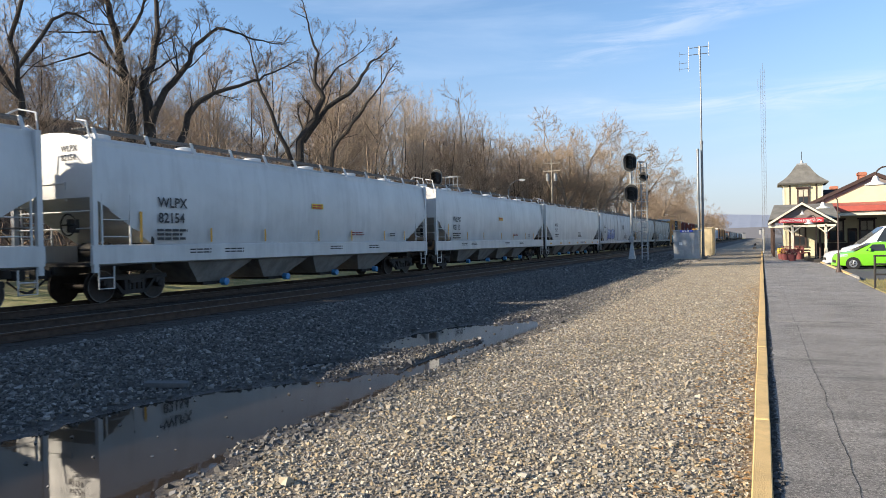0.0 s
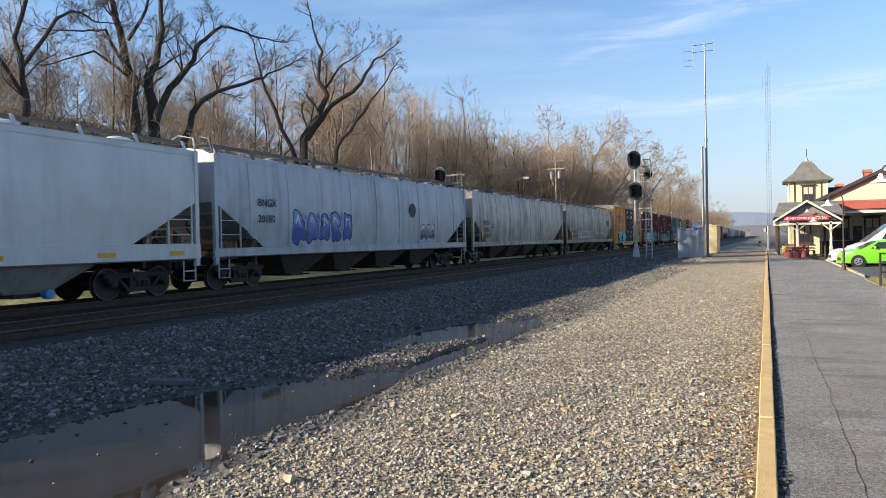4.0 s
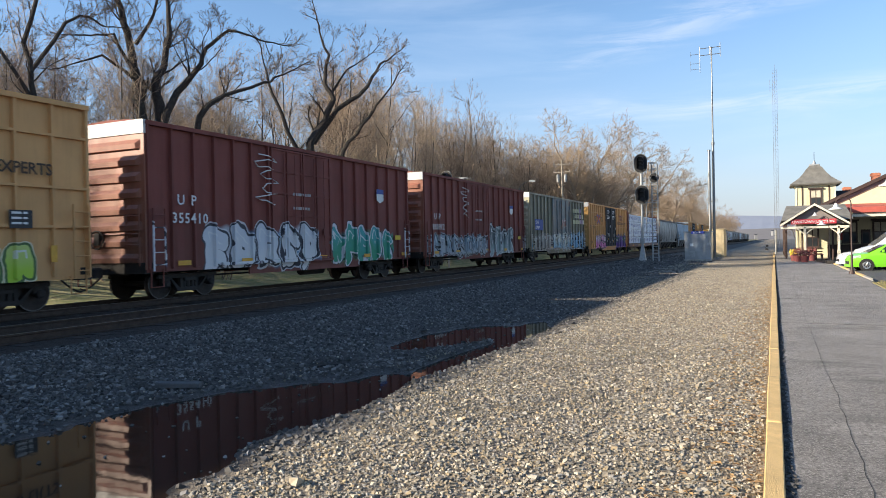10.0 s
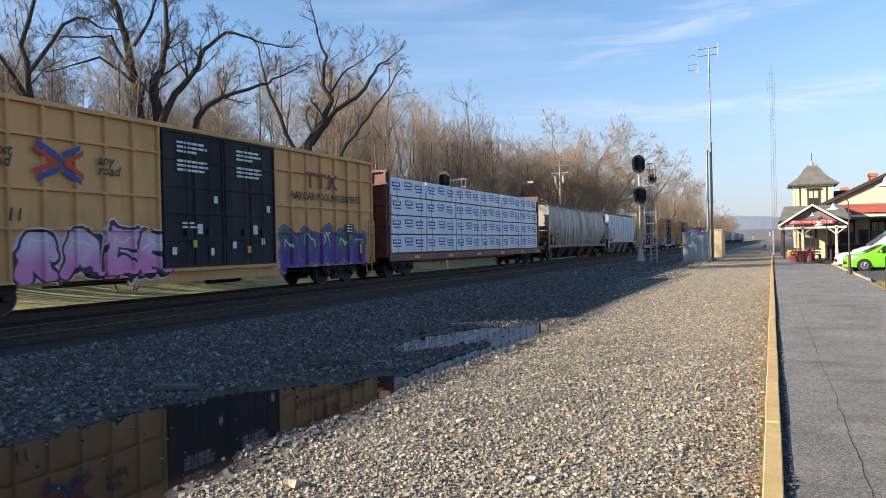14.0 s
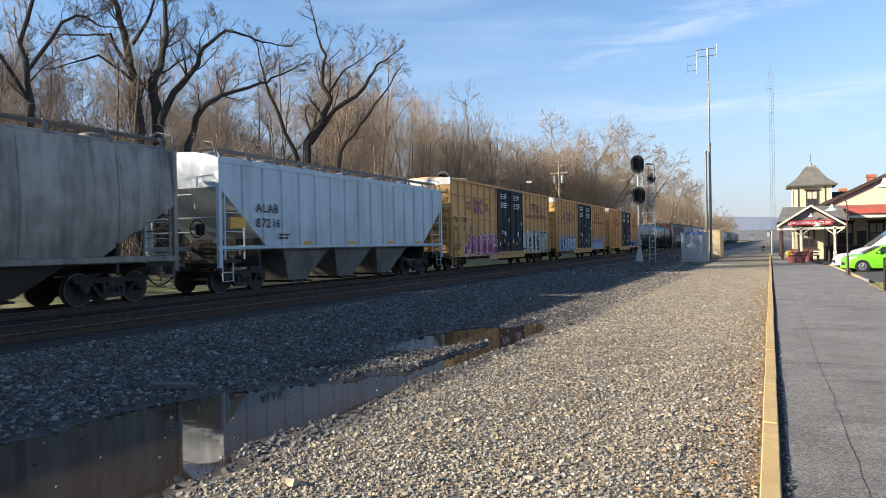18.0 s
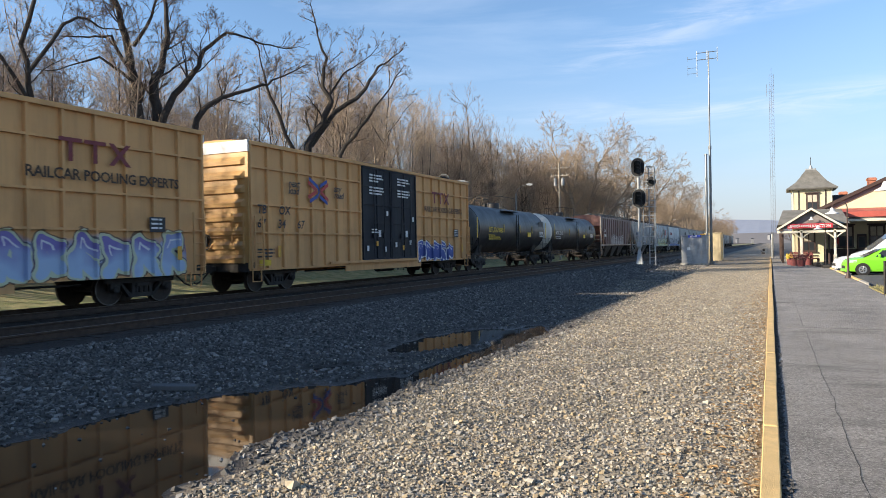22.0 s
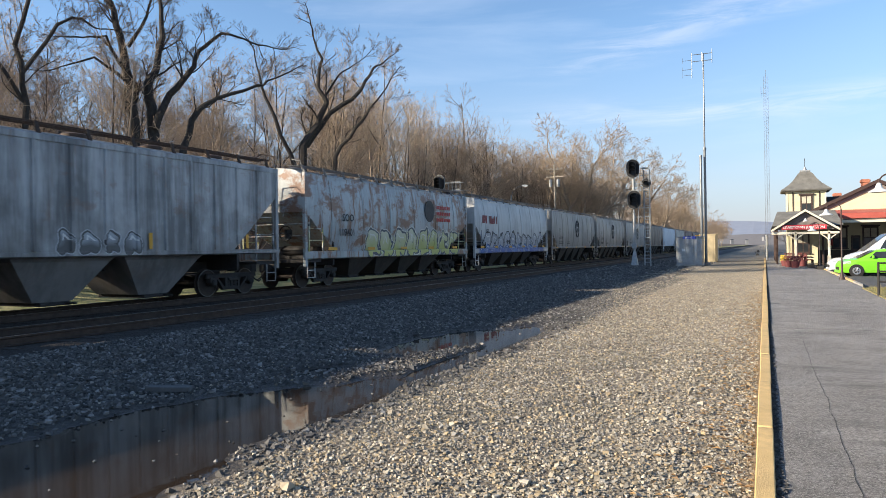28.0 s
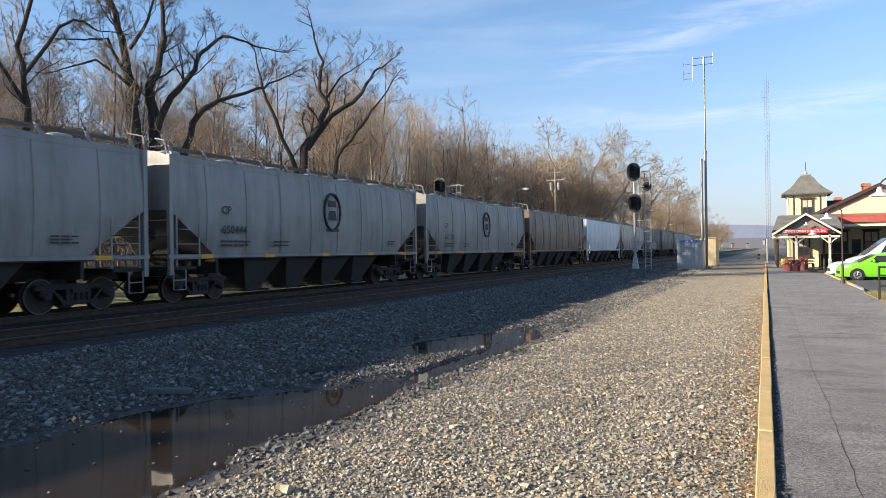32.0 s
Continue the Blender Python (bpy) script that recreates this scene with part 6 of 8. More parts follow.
white2 = car_paint("bright_white_grey_paint", (0.62, 0.66, 0.70), 0.12)
SIMPLE = dict(GRAIN, under=lead_bay)
REST = ((508.0, 524.6, rust_brown, "rusty brown covered hopper car"), (526.0, 542.6, white2, "bright white-grey covered hopper car"), (543.9, 560.5, stone_grey, "grimy stone-grey covered hopper car in the rear"),
        (561.8, 578.0, brown, "dark brown covered hopper car in the rear"), (579.4, 596.0, rust_brown, "rusty brown covered hopper car"), (597.4, 613.6, lead, "lead grey covered hopper car far back"),
        (615.0, 631.2, stone_grey, "grimy stone-grey covered hopper car in the rear"), (632.6, 648.8, rust_brown, "rusty brown covered hopper car"), (650.2, 666.4, lead, "lead grey covered hopper car far back"))
for a, b, m, label in REST:
    car, h = hopper(a, b, label, m, **SIMPLE)


# ================= signals, masts and cabinets =================
silver = plain("aluminium_paint", (0.34, 0.35, 0.35), 0.5, 0.3, 5, 0.2)
signal_black = plain("matt_black_signal_paint", (0.012, 0.012, 0.013), 0.75, 0, 6, 0.3)
grey_back = plain("grey_signal_hood_paint", (0.20, 0.21, 0.20), 0.6, 0, 5, 0.25)
lens_mat = plain("dark_glass_lens", (0.012, 0.012, 0.013), 0.45, 0, 3, 0.1, 0)
cab_mat = plain("brushed_cabinet_aluminium", (0.33, 0.34, 0.35), 0.42, 0.6, 1.5, 0.25)
concrete = plain("weathered_concrete", (0.36, 0.34, 0.30), 0.9, 0, 3, 0.3, 0.4)
wood_pole = plain("grey_pole_timber", (0.20, 0.16, 0.12), 0.9, 0, 3, 0.35, 0.4)
# lighter copy of the pole timber, sunlight worked into its colour
pole_pale = plain("sunlit_pale_pole_timber", (0.38, 0.33, 0.26), 0.9, 0, 3, 0.3, 0.4)


def signal_head(parent, x, y, z, w, hgt):
    g = Geo()
    ring = []
    for i in range(24):
        a = 2 * math.pi * i / 24
        c, s = math.cos(a), math.sin(a)
        ring.append((c * w / 2, s * w / 2 + (hgt - w) / 2 * (1 if s >= 0 else -1)))
    g.loft([[(x + a, y, z + b) for a, b in ring], [(x + a, y + 0.06, z + b) for a, b in ring]])
    head = part("backboard", g, grey_back, parent)
    f = Geo()
    f.loft([[(x + a * 0.93, y - 0.03, z + b * 0.95) for a, b in ring], [(x + a * 0.93, y, z + b * 0.95) for a, b in ring]])
    part("black_face", f, signal_black, head, "matt black signal face")
    hood = Geo()
    n = 3 if hgt > w * 1.2 else 1
    for k in range(n):
        cz = z + (0 if n == 1 else (1 - k) * (hgt - w * 0.75) / 2 * 0.8)
        arc = [(math.cos(a) * w * 0.26, math.sin(a) * w * 0.26) for a in [math.radians(q) for q in range(-30, 211, 24)]]
        hood.loft([[(x + a, y - 0.03, cz + b) for a, b in arc], [(x + a, y - 0.42, cz + b * 0.9 - 0.04) for a, b in arc]], caps=False, closed=False)
        part("lens", Geo().disc_y([(-0.04, w * 0.2), (-0.055, 0.0)], 16, (x, y, cz), "y"), lens_mat, head)
    part("hood", hood, signal_black, head)
    return head


def signal_mast():
    t = thing("railway_signal", "silver signal mast with black faced heads and a ladder", "signal", Matrix.Translation((-9.7, 58.8, height(-9.7, 58.8) - 0.05)))
    g = Geo()
    g.tube([(0, 0, 0.5), (0, 0, 8.4)], 0.10, 10)
    part("mast", g, silver, t)
    part("base", Geo().loft([[(-0.28, -0.28, 0), (0.28, -0.28, 0), (0.28, 0.28, 0), (-0.28, 0.28, 0)], [(-0.10, -0.10, 1.2), (0.10, -0.10, 1.2), (0.10, 0.10, 1.2), (-0.10, 0.10, 1.2)]]), silver, t)
    part("junction_box", Geo().box(-0.18, 0.18, -0.2, 0.14, 1.45, 1.85, c=0.03), silver, t)
    signal_head(t, -0.02, -0.22, 7.95, 1.08, 1.55)
    signal_head(t, 0.05, -0.22, 5.42, 1.08, 1.55)
    signal_head(t, 0.98, 0.1, 6.75, 0.78, 0.78)
    g = Geo()
    for x in (0.72, 1.18):
        g.box(x - 0.045, x + 0.045, 0.54, 0.62, 0.0, 7.9)
    for i in range(26):
        g.tube([(0.72, 0.58, 0.3 + i * 0.29), (1.18, 0.58, 0.3 + i * 0.29)], 0.026, 5)
    part("ladder", g, silver, t)
    g = Geo()
    for z in (7.4, 6.2, 4.75, 4.0, 3.1, 2.3):
        g.box(-0.02, 1.25, 0.03, 0.09, z - 0.03, z + 0.03)
        g.box(1.19, 1.25, 0.03, 0.6, z - 0.03, z + 0.03)
        g.box(0.66, 0.72, 0.03, 0.6, z - 0.03, z + 0.03)
    for x in (0.35, 1.22):
        g.tube([(x, 0.06, 2.3), (x, 0.06, 8.0)], 0.034, 5)
    g.box(0.55, 1.3, -0.05, 0.7, 4.72, 4.76)
    g.box(0.6, 1.2, 0.0, 0.6, 7.95, 8.02)
    part("cage_frame", g, silver, t)
    part("sighting_bracket", Geo().tube([(0, 0.05, 6.75), (0.98, 0.1, 6.75)], 0.04, 8), silver, t)


signal_mast()


def far_signal():
    t = thing("railway_signal", "black signal head on a mast behind the train", "signal", Matrix.Translation((-20.5, 44.5, height(-20.5, 44.5) - 0.05)))
    part("mast", Geo().tube([(0, 0, 0), (0, 0, 6.3)], 0.075, 8), silver, t)
    signal_head(t, 0, -0.2, 6.3, 0.85, 1.15)
    signal_head(t, 0.62, 0.1, 5.55, 0.55, 0.55)
    g = Geo()
    for x in (0.55, 0.85, 1.15, 1.45):
        g.tube([(x, 0.1, 5.2), (x, 0.1, 6.35)], 0.02, 5)
    for z in (5.3, 5.8, 6.35):
        g.tube([(0.05, 0.1, z), (1.45, 0.1, z)], 0.022, 5)
        g.tube([(0.05, 0.7, z), (1.45, 0.7, z)], 0.022, 5)
    part("basket_rail", g, silver, t)


far_signal()


def cabinet():
    z0 = height(-5.8, 63)
    t = thing("signal_cabinet", "grey aluminium equipment cabinet with a blue name board", "cabinet", Matrix.Translation((-5.80, 63.3, z0)))
    part("plinth", Geo().box(-1.12, 1.12, -0.95, 0.95, -0.05, 0.14, c=0.02), concrete, t)
    part("body", Geo().box(-1.05, 1.05, -0.85, 0.85, 0.14, 2.42, c=0.03), cab_mat, t)
    part("roof", Geo().box(-1.12, 1.12, -0.92, 0.92, 2.42, 2.50, c=0.03), cab_mat, t)
    part("door", Geo().box(-0.95, 0.35, -0.875, -0.85, 0.25, 2.32, c=0.01), cab_mat, t)
    part("handle", Geo().box(0.2, 0.26, -0.92, -0.875, 1.2, 1.45), silver, t)
    part("notice", Geo().box(-0.60, -0.34, -0.885, -0.875, 1.25, 1.48), white_print, t, "small white notice", smooth=False)
    part("vent_panel", Geo().box(-0.70, -0.24, -0.89, -0.875, 0.35, 0.85), silver, t, smooth=False)
    part("name_board", Geo().box(-0.50, 0.55, -0.95, -0.925, 2.30, 2.50), plain("blue_sign_paint", (0.03, 0.06, 0.36), 0.5), t, "blue name board", smooth=False)
    part("lettering", text_mesh("LEWIS", 0.20), white_print, t, at=Matrix.Translation((-0.33, -0.953, 2.33)) @ Matrix.Rotation(math.pi / 2, 4, "X"))


cabinet()


def radio_mast():
    t = thing("radio_mast", "tall galvanised radio mast with side antennas", "mast", Matrix.Translation((-4.70, 65.6, height(-4.7, 65.6) - 0.05)))
    part("base", Geo().box(-0.35, 0.35, -0.35, 0.35, 0, 0.25, c=0.03), concrete, t)
    g = Geo()
    g.tube([(0, 0, 0.2), (0, 0, 10.2), (0, 0, 10.21), (0.0, 0, 18.6)], [0.12, 0.11, 0.075, 0.06], 12)
    part("pole", g, galv, t)
    part("collar", Geo().tube([(0, 0, 10.1), (0, 0, 10.35)], 0.14, 12), galv, t)
    g = Geo()
    for z in (18.55, 17.95):
        g.tube([(-1.0, 0, z), (0.75, 0, z)], 0.03, 6)
    part("cross_arm", g, galv, t)
    for x, z0, z1 in ((-0.95, 16.5, 18.75), (0.72, 17.7, 18.9), (-0.12, 17.9, 18.7)):
        part("antenna_mast", Geo().tube([(x, 0, z0), (x, 0, z1)], 0.028, 6), galv, t)
    g = Geo()
    for z in (16.8, 17.3, 18.1):
        g.tube([(-1.75, 0, z), (-0.95, 0, z)], 0.018, 5)
        g.tube([(-1.72, 0, z - 0.2), (-1.72, 0, z + 0.25)], 0.012, 5)
    part("dipole", g, galv, t)
    u = thing("steel_pole", "shorter galvanised pole beside the radio mast", "pole", Matrix.Translation((-5.00, 65.2, height(-5, 65) - 0.05)))
    part("shaft", Geo().tube([(0, 0, 0), (0, 0, 9.5)], [0.12, 0.10], 10), galv, u)
    part("cap", Geo().tube([(0, 0, 9.5), (0, 0, 9.62)], 0.13, 10), galv, u)


radio_mast()


tower_grey = plain("weathered_tower_steel", (0.17, 0.175, 0.18), 0.7, 0.3, 8, 0.2)


def lattice_tower():
    t = thing("lattice_tower", "slim distant steel lattice tower", "tower", Matrix.Translation((0.9, 250, -0.3)))
    g = Geo()
    feet = [(0.75 * math.cos(a), 0.75 * math.sin(a)) for a in (0.5, 2.6, 4.7)]
    for x, y in feet:
        g.tube([(x, y, 0), (x, y, 56)], 0.04, 5)
    part("leg_frame", g, tower_grey, t)
    g = Geo()
    for i in range(46):
        z = i * 1.22
        for k in range(3):
            a, b = feet[k], feet[(k + 1) % 3]
            g.tube([(*a, z), (*b, z + 1.22)], 0.014, 3, caps=False)
            g.tube([(*a, z), (*b, z)], 0.012, 3, caps=False)
    part("bracing", g, tower_grey, t)
    part("top_antenna", Geo().tube([(0, 0, 56), (0, 0, 58)], 0.05, 5).tube([(-1.4, 0, 49), (-1.4, 0, 53)], 0.05, 5).tube([(-1.4, 0, 50.5), (0, 0, 50.5)], 0.04, 5), tower_grey, t)


lattice_tower()


def utility_pole(x, y, tall, label, cans=True, arms=2, mat_=None):
    z0 = height(x, y)
    t = thing("utility_pole", label, "pole", Matrix.Translation((x, y, z0 - 0.1)))
    mat_ = mat_ or wood_pole
    part("pole", Geo().tube([(0, 0, 0), (0, 0, tall)], [0.16, 0.11], 8), mat_, t)
    for k in range(arms):
        part("crossarm", Geo().box(-1.25, 1.25, -0.06, 0.06, tall - 0.75 - k * 1.1, tall - 0.62 - k * 1.1), mat_, t, smooth=False)
        for dx in (-1.1, -0.5, 0.5, 1.1):
            part("insulator", Geo().tube([(dx, 0, tall - 0.62 - k * 1.1), (dx, 0, tall - 0.45 - k * 1.1)], 0.04, 6), silver, t)
    if cans:
        for dx in (-0.55, 0.55):
            part("transformer", Geo().disc_y([(tall - 3.2, 0.0), (tall - 3.2, 0.22), (tall - 2.25, 0.24), (tall - 2.1, 0.1), (tall - 2.0, 0.0)], 12, (dx, -0.1, 0), "z"), silver, t, "pale grey transformer can")
    return t


utility_pole(-27.2, 98, 13.9, "timber utility pole in a sunlit tone with two transformer cans", mat_=pole_pale)
utility_pole(-24.5, 165, 12.2, "dark timber utility pole beside the woods", False, 1)
utility_pole(-23.0, 215, 11.5, "dark timber utility pole beside the woods", False, 1)


def street_lamp(x, y, z, label):
    g0 = height(x - 1.6, y)
    t = thing("street_lamp", label, "street lamp", Matrix.Translation((x - 1.6, y, g0 - 0.05)))
    hh = z - g0
    part("post", Geo().tube([(0, 0, 0), (0, 0, hh - 1.0)], 0.09, 8), galv, t)
    part("arm", Geo().tube([(0, 0, hh - 1.2), (0.25, 0, hh - 0.5), (0.8, 0, hh - 0.12), (1.5, 0, hh)], 0.035, 6), galv, t)
    part("lamp_head", Geo().loft([[(1.35, -0.1, hh - 0.05), (1.35, 0.1, hh - 0.05), (1.35, 0.1, hh + 0.08), (1.35, -0.1, hh + 0.08)], [(1.75, -0.17, hh - 0.16), (1.75, 0.17, hh - 0.16), (1.75, 0.17, hh + 0.12), (1.75, -0.17, hh + 0.12)], [(2.05, -0.1, hh - 0.08), (2.05, 0.1, hh - 0.08), (2.05, 0.1, hh + 0.06), (2.05, -0.1, hh + 0.06)]]), white_print, t)


street_lamp(-25.6, 79, 9.0, "street lamp with a pale curved arm")
street_lamp(-24.5, 128, 8.2, "street lamp with a pale curved arm")
street_lamp(-22.5, 190, 8.0, "street lamp with a pale curved arm")

# cabinets, huts and posts farther along the line
tan_panel = plain("tan_sheet_steel", (0.44, 0.36, 0.22), 0.7, 0, 2, 0.2)
for x, y, w, d, hgt, m, name, label in ((-5.3, 78, 1.5, 4.0, 2.8, tan_panel, "equipment_hut", "tan sheet steel equipment hut beside the line"), (-5.6, 92, 0.8, 0.9, 2.3, cab_mat, "relay_case", "grey relay case on the gravel"), (-6.1, 97, 0.5, 0.5, 2.6, silver, "relay_post", "pale grey relay post")):
    t = thing(name, label, "hut" if d > 2 else "relay case", Matrix.Translation((x, y, height(x, y) - 0.03)))
    part("body", Geo().box(-w / 2, w / 2, -d / 2, d / 2, 0, hgt, c=0.03), m, t)
    part("roof", Geo().box(-w / 2 - 0.06, w / 2 + 0.06, -d / 2 - 0.06, d / 2 + 0.06, hgt, hgt + 0.09, c=0.02), m, t)
    part("door", Geo().box(-w * 0.35, w * 0.35, -d / 2 - 0.02, -d / 2, 0.12, hgt * 0.88), m, t, smooth=False)
t = thing("machine_box", "orange-yellow machine housing behind the cabinet", "machine", Matrix.Translation((-7.2, 100, height(-7.2, 100) - 0.03)))
part("body", Geo().box(-1.3, 1.3, -1, 1, 0.5, 3.1, c=0.1), plain("machine_orange", (0.60, 0.30, 0.04), 0.5), t)
part("skid", Geo().box(-1.4, 1.4, -1.1, 1.1, 0, 0.5, c=0.05), black_iron, t)
solid("marker_post", Geo().tube([(0, 0, -0.1), (0, 0, 2.65)], 0.10, 10), silver, "pale grey steel marker post at the kerb end", "post", at=(0.15, 85, -0.02))
solid("slim_post", Geo().tube([(0, 0, -0.1), (0, 0, 1.75)], 0.09, 8), black_iron, "slim dark post beyond the platform canopy", "post", at=(1.15, 97, -0.1))
t = thing("switch_stand", "low dark switch stand on the gravel", "switch stand", Matrix.Translation((-1.05, 118, height(-1.05, 118))) @ Matrix.Diagonal((0.8, 0.8, 0.8, 1)))
part("stand", Geo().box(-0.3, 0.3, -0.3, 0.3, 0, 0.35, c=0.04), black_iron, t)
part("lever", Geo().tube([(0, 0, 0.3), (-0.5, 0, 0.75)], 0.04, 6), black_iron, t)
part("target", Geo().disc_y([(-0.01, 0.25), (0.01, 0.25)], 12, (0.1, 0, 0.8), "y"), black_iron, t)
# a board lying on the ballast edge
solid("wood_board", Geo().box(-0.28, 0.28, -0.07, 0.07, 0, 0.06, c=0.01), plain("weathered_board", (0.10, 0.10, 0.10), 0.9), "short weathered board lying on the ballast", "board", at=pose(-7.0, 6.75, height(-7.0, 6.75) + 0.03, 3, 2, 28))

# ================= station =================
cream_wall = plain("cream_painted_boards", (0.624, 0.568, 0.376), 0.75, 0, 1.2, 0.10, 0.2)
brown_trim = plain("dark_brown_trim", (0.055, 0.032, 0.026), 0.6, 0, 4, 0.3)
purple_fascia = plain("faded_brown_soffit", (0.20, 0.175, 0.165), 0.7, 0, 2, 0.2)
red_fascia = plain("red_oxide_fascia", (0.42, 0.09, 0.065), 0.6, 0, 1.5, 0.2)
shingle = plain("grey_shingle", (0.155, 0.150, 0.135), 0.9, 0, 1.6, 0.35, 0.5, grain=25)
dark_roof = plain("dark_slate_roof", (0.030, 0.034, 0.045), 0.7, 0, 2, 0.3)
brick_red = plain("red_chimney_brick", (0.40, 0.15, 0.09), 0.85, 0, 8, 0.3, 0.4)
cream_trim = plain("cream_white_trim", (0.70, 0.64, 0.50), 0.6, 0, 3, 0.12)
window_glass = plain("dark_window_glass", (0.03, 0.035, 0.04), 0.08, 0, 0.8, 0.3, 0.0)
blind = plain("cream_window_blind", (0.50, 0.46, 0.36), 0.7, 0, 3, 0.2)
GZ = -0.05


def window(parent, x, y, z, w, hgt, lights=2, lit=True, wx=(1, 0)):
    """A sash window on a wall that faces -y: frame, panes, head moulding and sill."""
    f = part("window", Geo().box(x - w / 2 - 0.10, x + w / 2 + 0.10, y - 0.07, y + 0.02, z - 0.08, z + hgt + 0.10), brown_trim, parent, "dark brown window frame", smooth=False)
    pw = w / lights
    for i in range(lights):
        for j in range(2):
            a = x - w / 2 + i * pw + 0.04
            part("pane", Geo().box(a, a + pw - 0.08, y - 0.085, y - 0.07, z + j * hgt / 2 + 0.04, z + (j + 1) * hgt / 2 - 0.04), blind if (lit and j == 1) else window_glass, f, smooth=False)
    part("head_moulding", Geo().box(x - w / 2 - 0.22, x + w / 2 + 0.22, y - 0.14, y + 0.02, z + hgt + 0.10, z + hgt + 0.22), brown_trim, f, smooth=False)
    part("sill", Geo().box(x - w / 2 - 0.18, x + w / 2 + 0.18, y - 0.14, y + 0.02, z - 0.14, z - 0.06), brown_trim, f, smooth=False)


def boards(parent, x0, x1, y, z0, z1, step, material, name="wall_board"):
    n = max(1, int((x1 - x0) / step))
    for i in range(n):
        a = x0 + (x1 - x0) * i / n
        part(name, Geo().box(a + 0.008, a + (x1 - x0) / n - 0.008, y - 0.02, y, z0, z1), material, parent, smooth=False)


def station():
    t = thing("station_building", "cream station building with brown trim, red eaves and a corner tower", "station", Matrix.Translation((0, 0, GZ)))
    # main hall
    hall = part("wall", Geo().box(4.0, 13.6, 70.0, 96, -0.1, 4.45), cream_wall, t, "cream painted boarded wall", smooth=False)
    boards(hall, 4.02, 13.58, 70.0, 1.15, 4.4, 0.55, cream_wall)
    part("wainscot", Geo().box(3.98, 13.62, 69.95, 70.0, -0.05, 1.1), brown_trim, hall, "dark brown wainscot", smooth=False)
    g = Geo()
    g.add([(4.2, 69.9, 4.45), (13.4, 69.9, 4.45), (8.8, 69.9, 6.65), (4.2, 70.2, 4.45), (13.4, 70.2, 4.45), (8.8, 70.2, 6.65)], [(0, 1, 2), (5, 4, 3), (0, 3, 4, 1), (1, 4, 5, 2), (2, 5, 3, 0)])
    part("gable", g, cream_wall, t, "cream gable", smooth=False)
    for s in (-1, 1):
        g = Geo()
        a, b = 8.8 + s * 5.3, 8.8
        g.add([(a, 69.65, 4.28), (b, 69.65, 6.85), (b, 97, 6.85), (a, 97, 4.28), (a, 69.65, 4.48), (b, 69.65, 7.05), (b, 97, 7.05), (a, 97, 4.48)], [(0, 1, 2, 3), (4, 7, 6, 5), (0, 4, 5, 1), (3, 2, 6, 7), (0, 3, 7, 4), (1, 5, 6, 2)])
        part("roof", g, shingle, t, smooth=False)
        g = Geo()
        g.add([(a, 69.55, 4.22), (b, 69.55, 6.78), (b, 69.55, 7.10), (a, 69.55, 4.54), (a, 69.68, 4.22), (b, 69.68, 6.78), (b, 69.68, 7.10), (a, 69.68, 4.54)], [(0, 1, 2, 3), (7, 6, 5, 4), (0, 4, 5, 1), (3, 2, 6, 7), (0, 3, 7, 4), (1, 5, 6, 2)])
        part("bargeboard", g, brown_trim, t, "dark brown bargeboard", smooth=False)
        g = Geo()
        g.add([(a + s * -0.1, 69.8, 4.22), (b, 69.8, 6.75), (b, 69.8, 6.45), (a - s * 0.6, 69.8, 4.22)], [(0, 1, 2, 3)])
        part("soffit_band", g, purple_fascia, t, "faded brown soffit band", smooth=False)
    # porch along the front
    g = Geo()
    g.add([(4.9, 63.4, 3.78), (16, 63.4, 3.78), (16, 69.9, 4.5), (4.9, 69.9, 4.5), (4.9, 63.4, 3.86), (16, 63.4, 3.86), (16, 69.9, 4.58), (4.9, 69.9, 4.58)], [(0, 3, 2, 1), (4, 5, 6, 7), (0, 1, 5, 4), (2, 3, 7, 6), (0, 4, 7, 3), (1, 2, 6, 5)])
    part("porch_roof", g, red_fascia, t, "red porch roof edge", smooth=False)
    part("porch_fascia", Geo().box(4.85, 16, 63.3, 63.42, 3.62, 4.05), red_fascia, t, "red fascia board", smooth=False)
    part("porch_beam", Geo().box(4.9, 16, 63.45, 63.65, 3.30, 3.50), cream_trim, t, smooth=False)
    part("porch_ceiling", Geo().box(4.9, 16, 63.4, 69.9, 3.52, 3.58), purple_fascia, t, smooth=False)
    for x in (9.6, 13.8):
        part("porch_post", Geo().box(x - 0.09, x + 0.09, 63.5, 63.68, -0.1, 3.4, c=0.02), cream_trim, t)
    for x in (5.9, 8.2, 10.6, 12.6):
        window(t, x, 69.94, 1.3, 1.0, 1.7)
    d = part("door", Geo().box(6.75, 7.45, 69.86, 69.95, 0, 2.35), brown_trim, t, "dark brown station door", smooth=False)
    part("pane", Geo().box(6.88, 7.32, 69.84, 69.86, 1.2, 2.1), window_glass, d, smooth=False)
    part("red_notice", Geo().box(5.0, 5.35, 69.82, 69.93, 1.5, 2.1), red_print, t, "small red notice board", smooth=False)
    # back wing with dark roof and chimneys
    part("rear_roof", Geo().box(5.2, 9.5, 80, 94, 4.5, 6.35), dark_roof, t, "dark slate rear roof", smooth=False)
    for x, y, z in ((8.55, 76, 7.6), (6.9, 84, 6.9)):
        c = part("chimney", Geo().box(x - 0.33, x + 0.33, y - 0.33, y + 0.33, 4.6, z, c=0.02), brick_red, t, "red brick chimney")
        part("chimney_cap", Geo().box(x - 0.40, x + 0.40, y - 0.40, y + 0.40, z - 0.28, z - 0.06, c=0.02), brick_red, c)
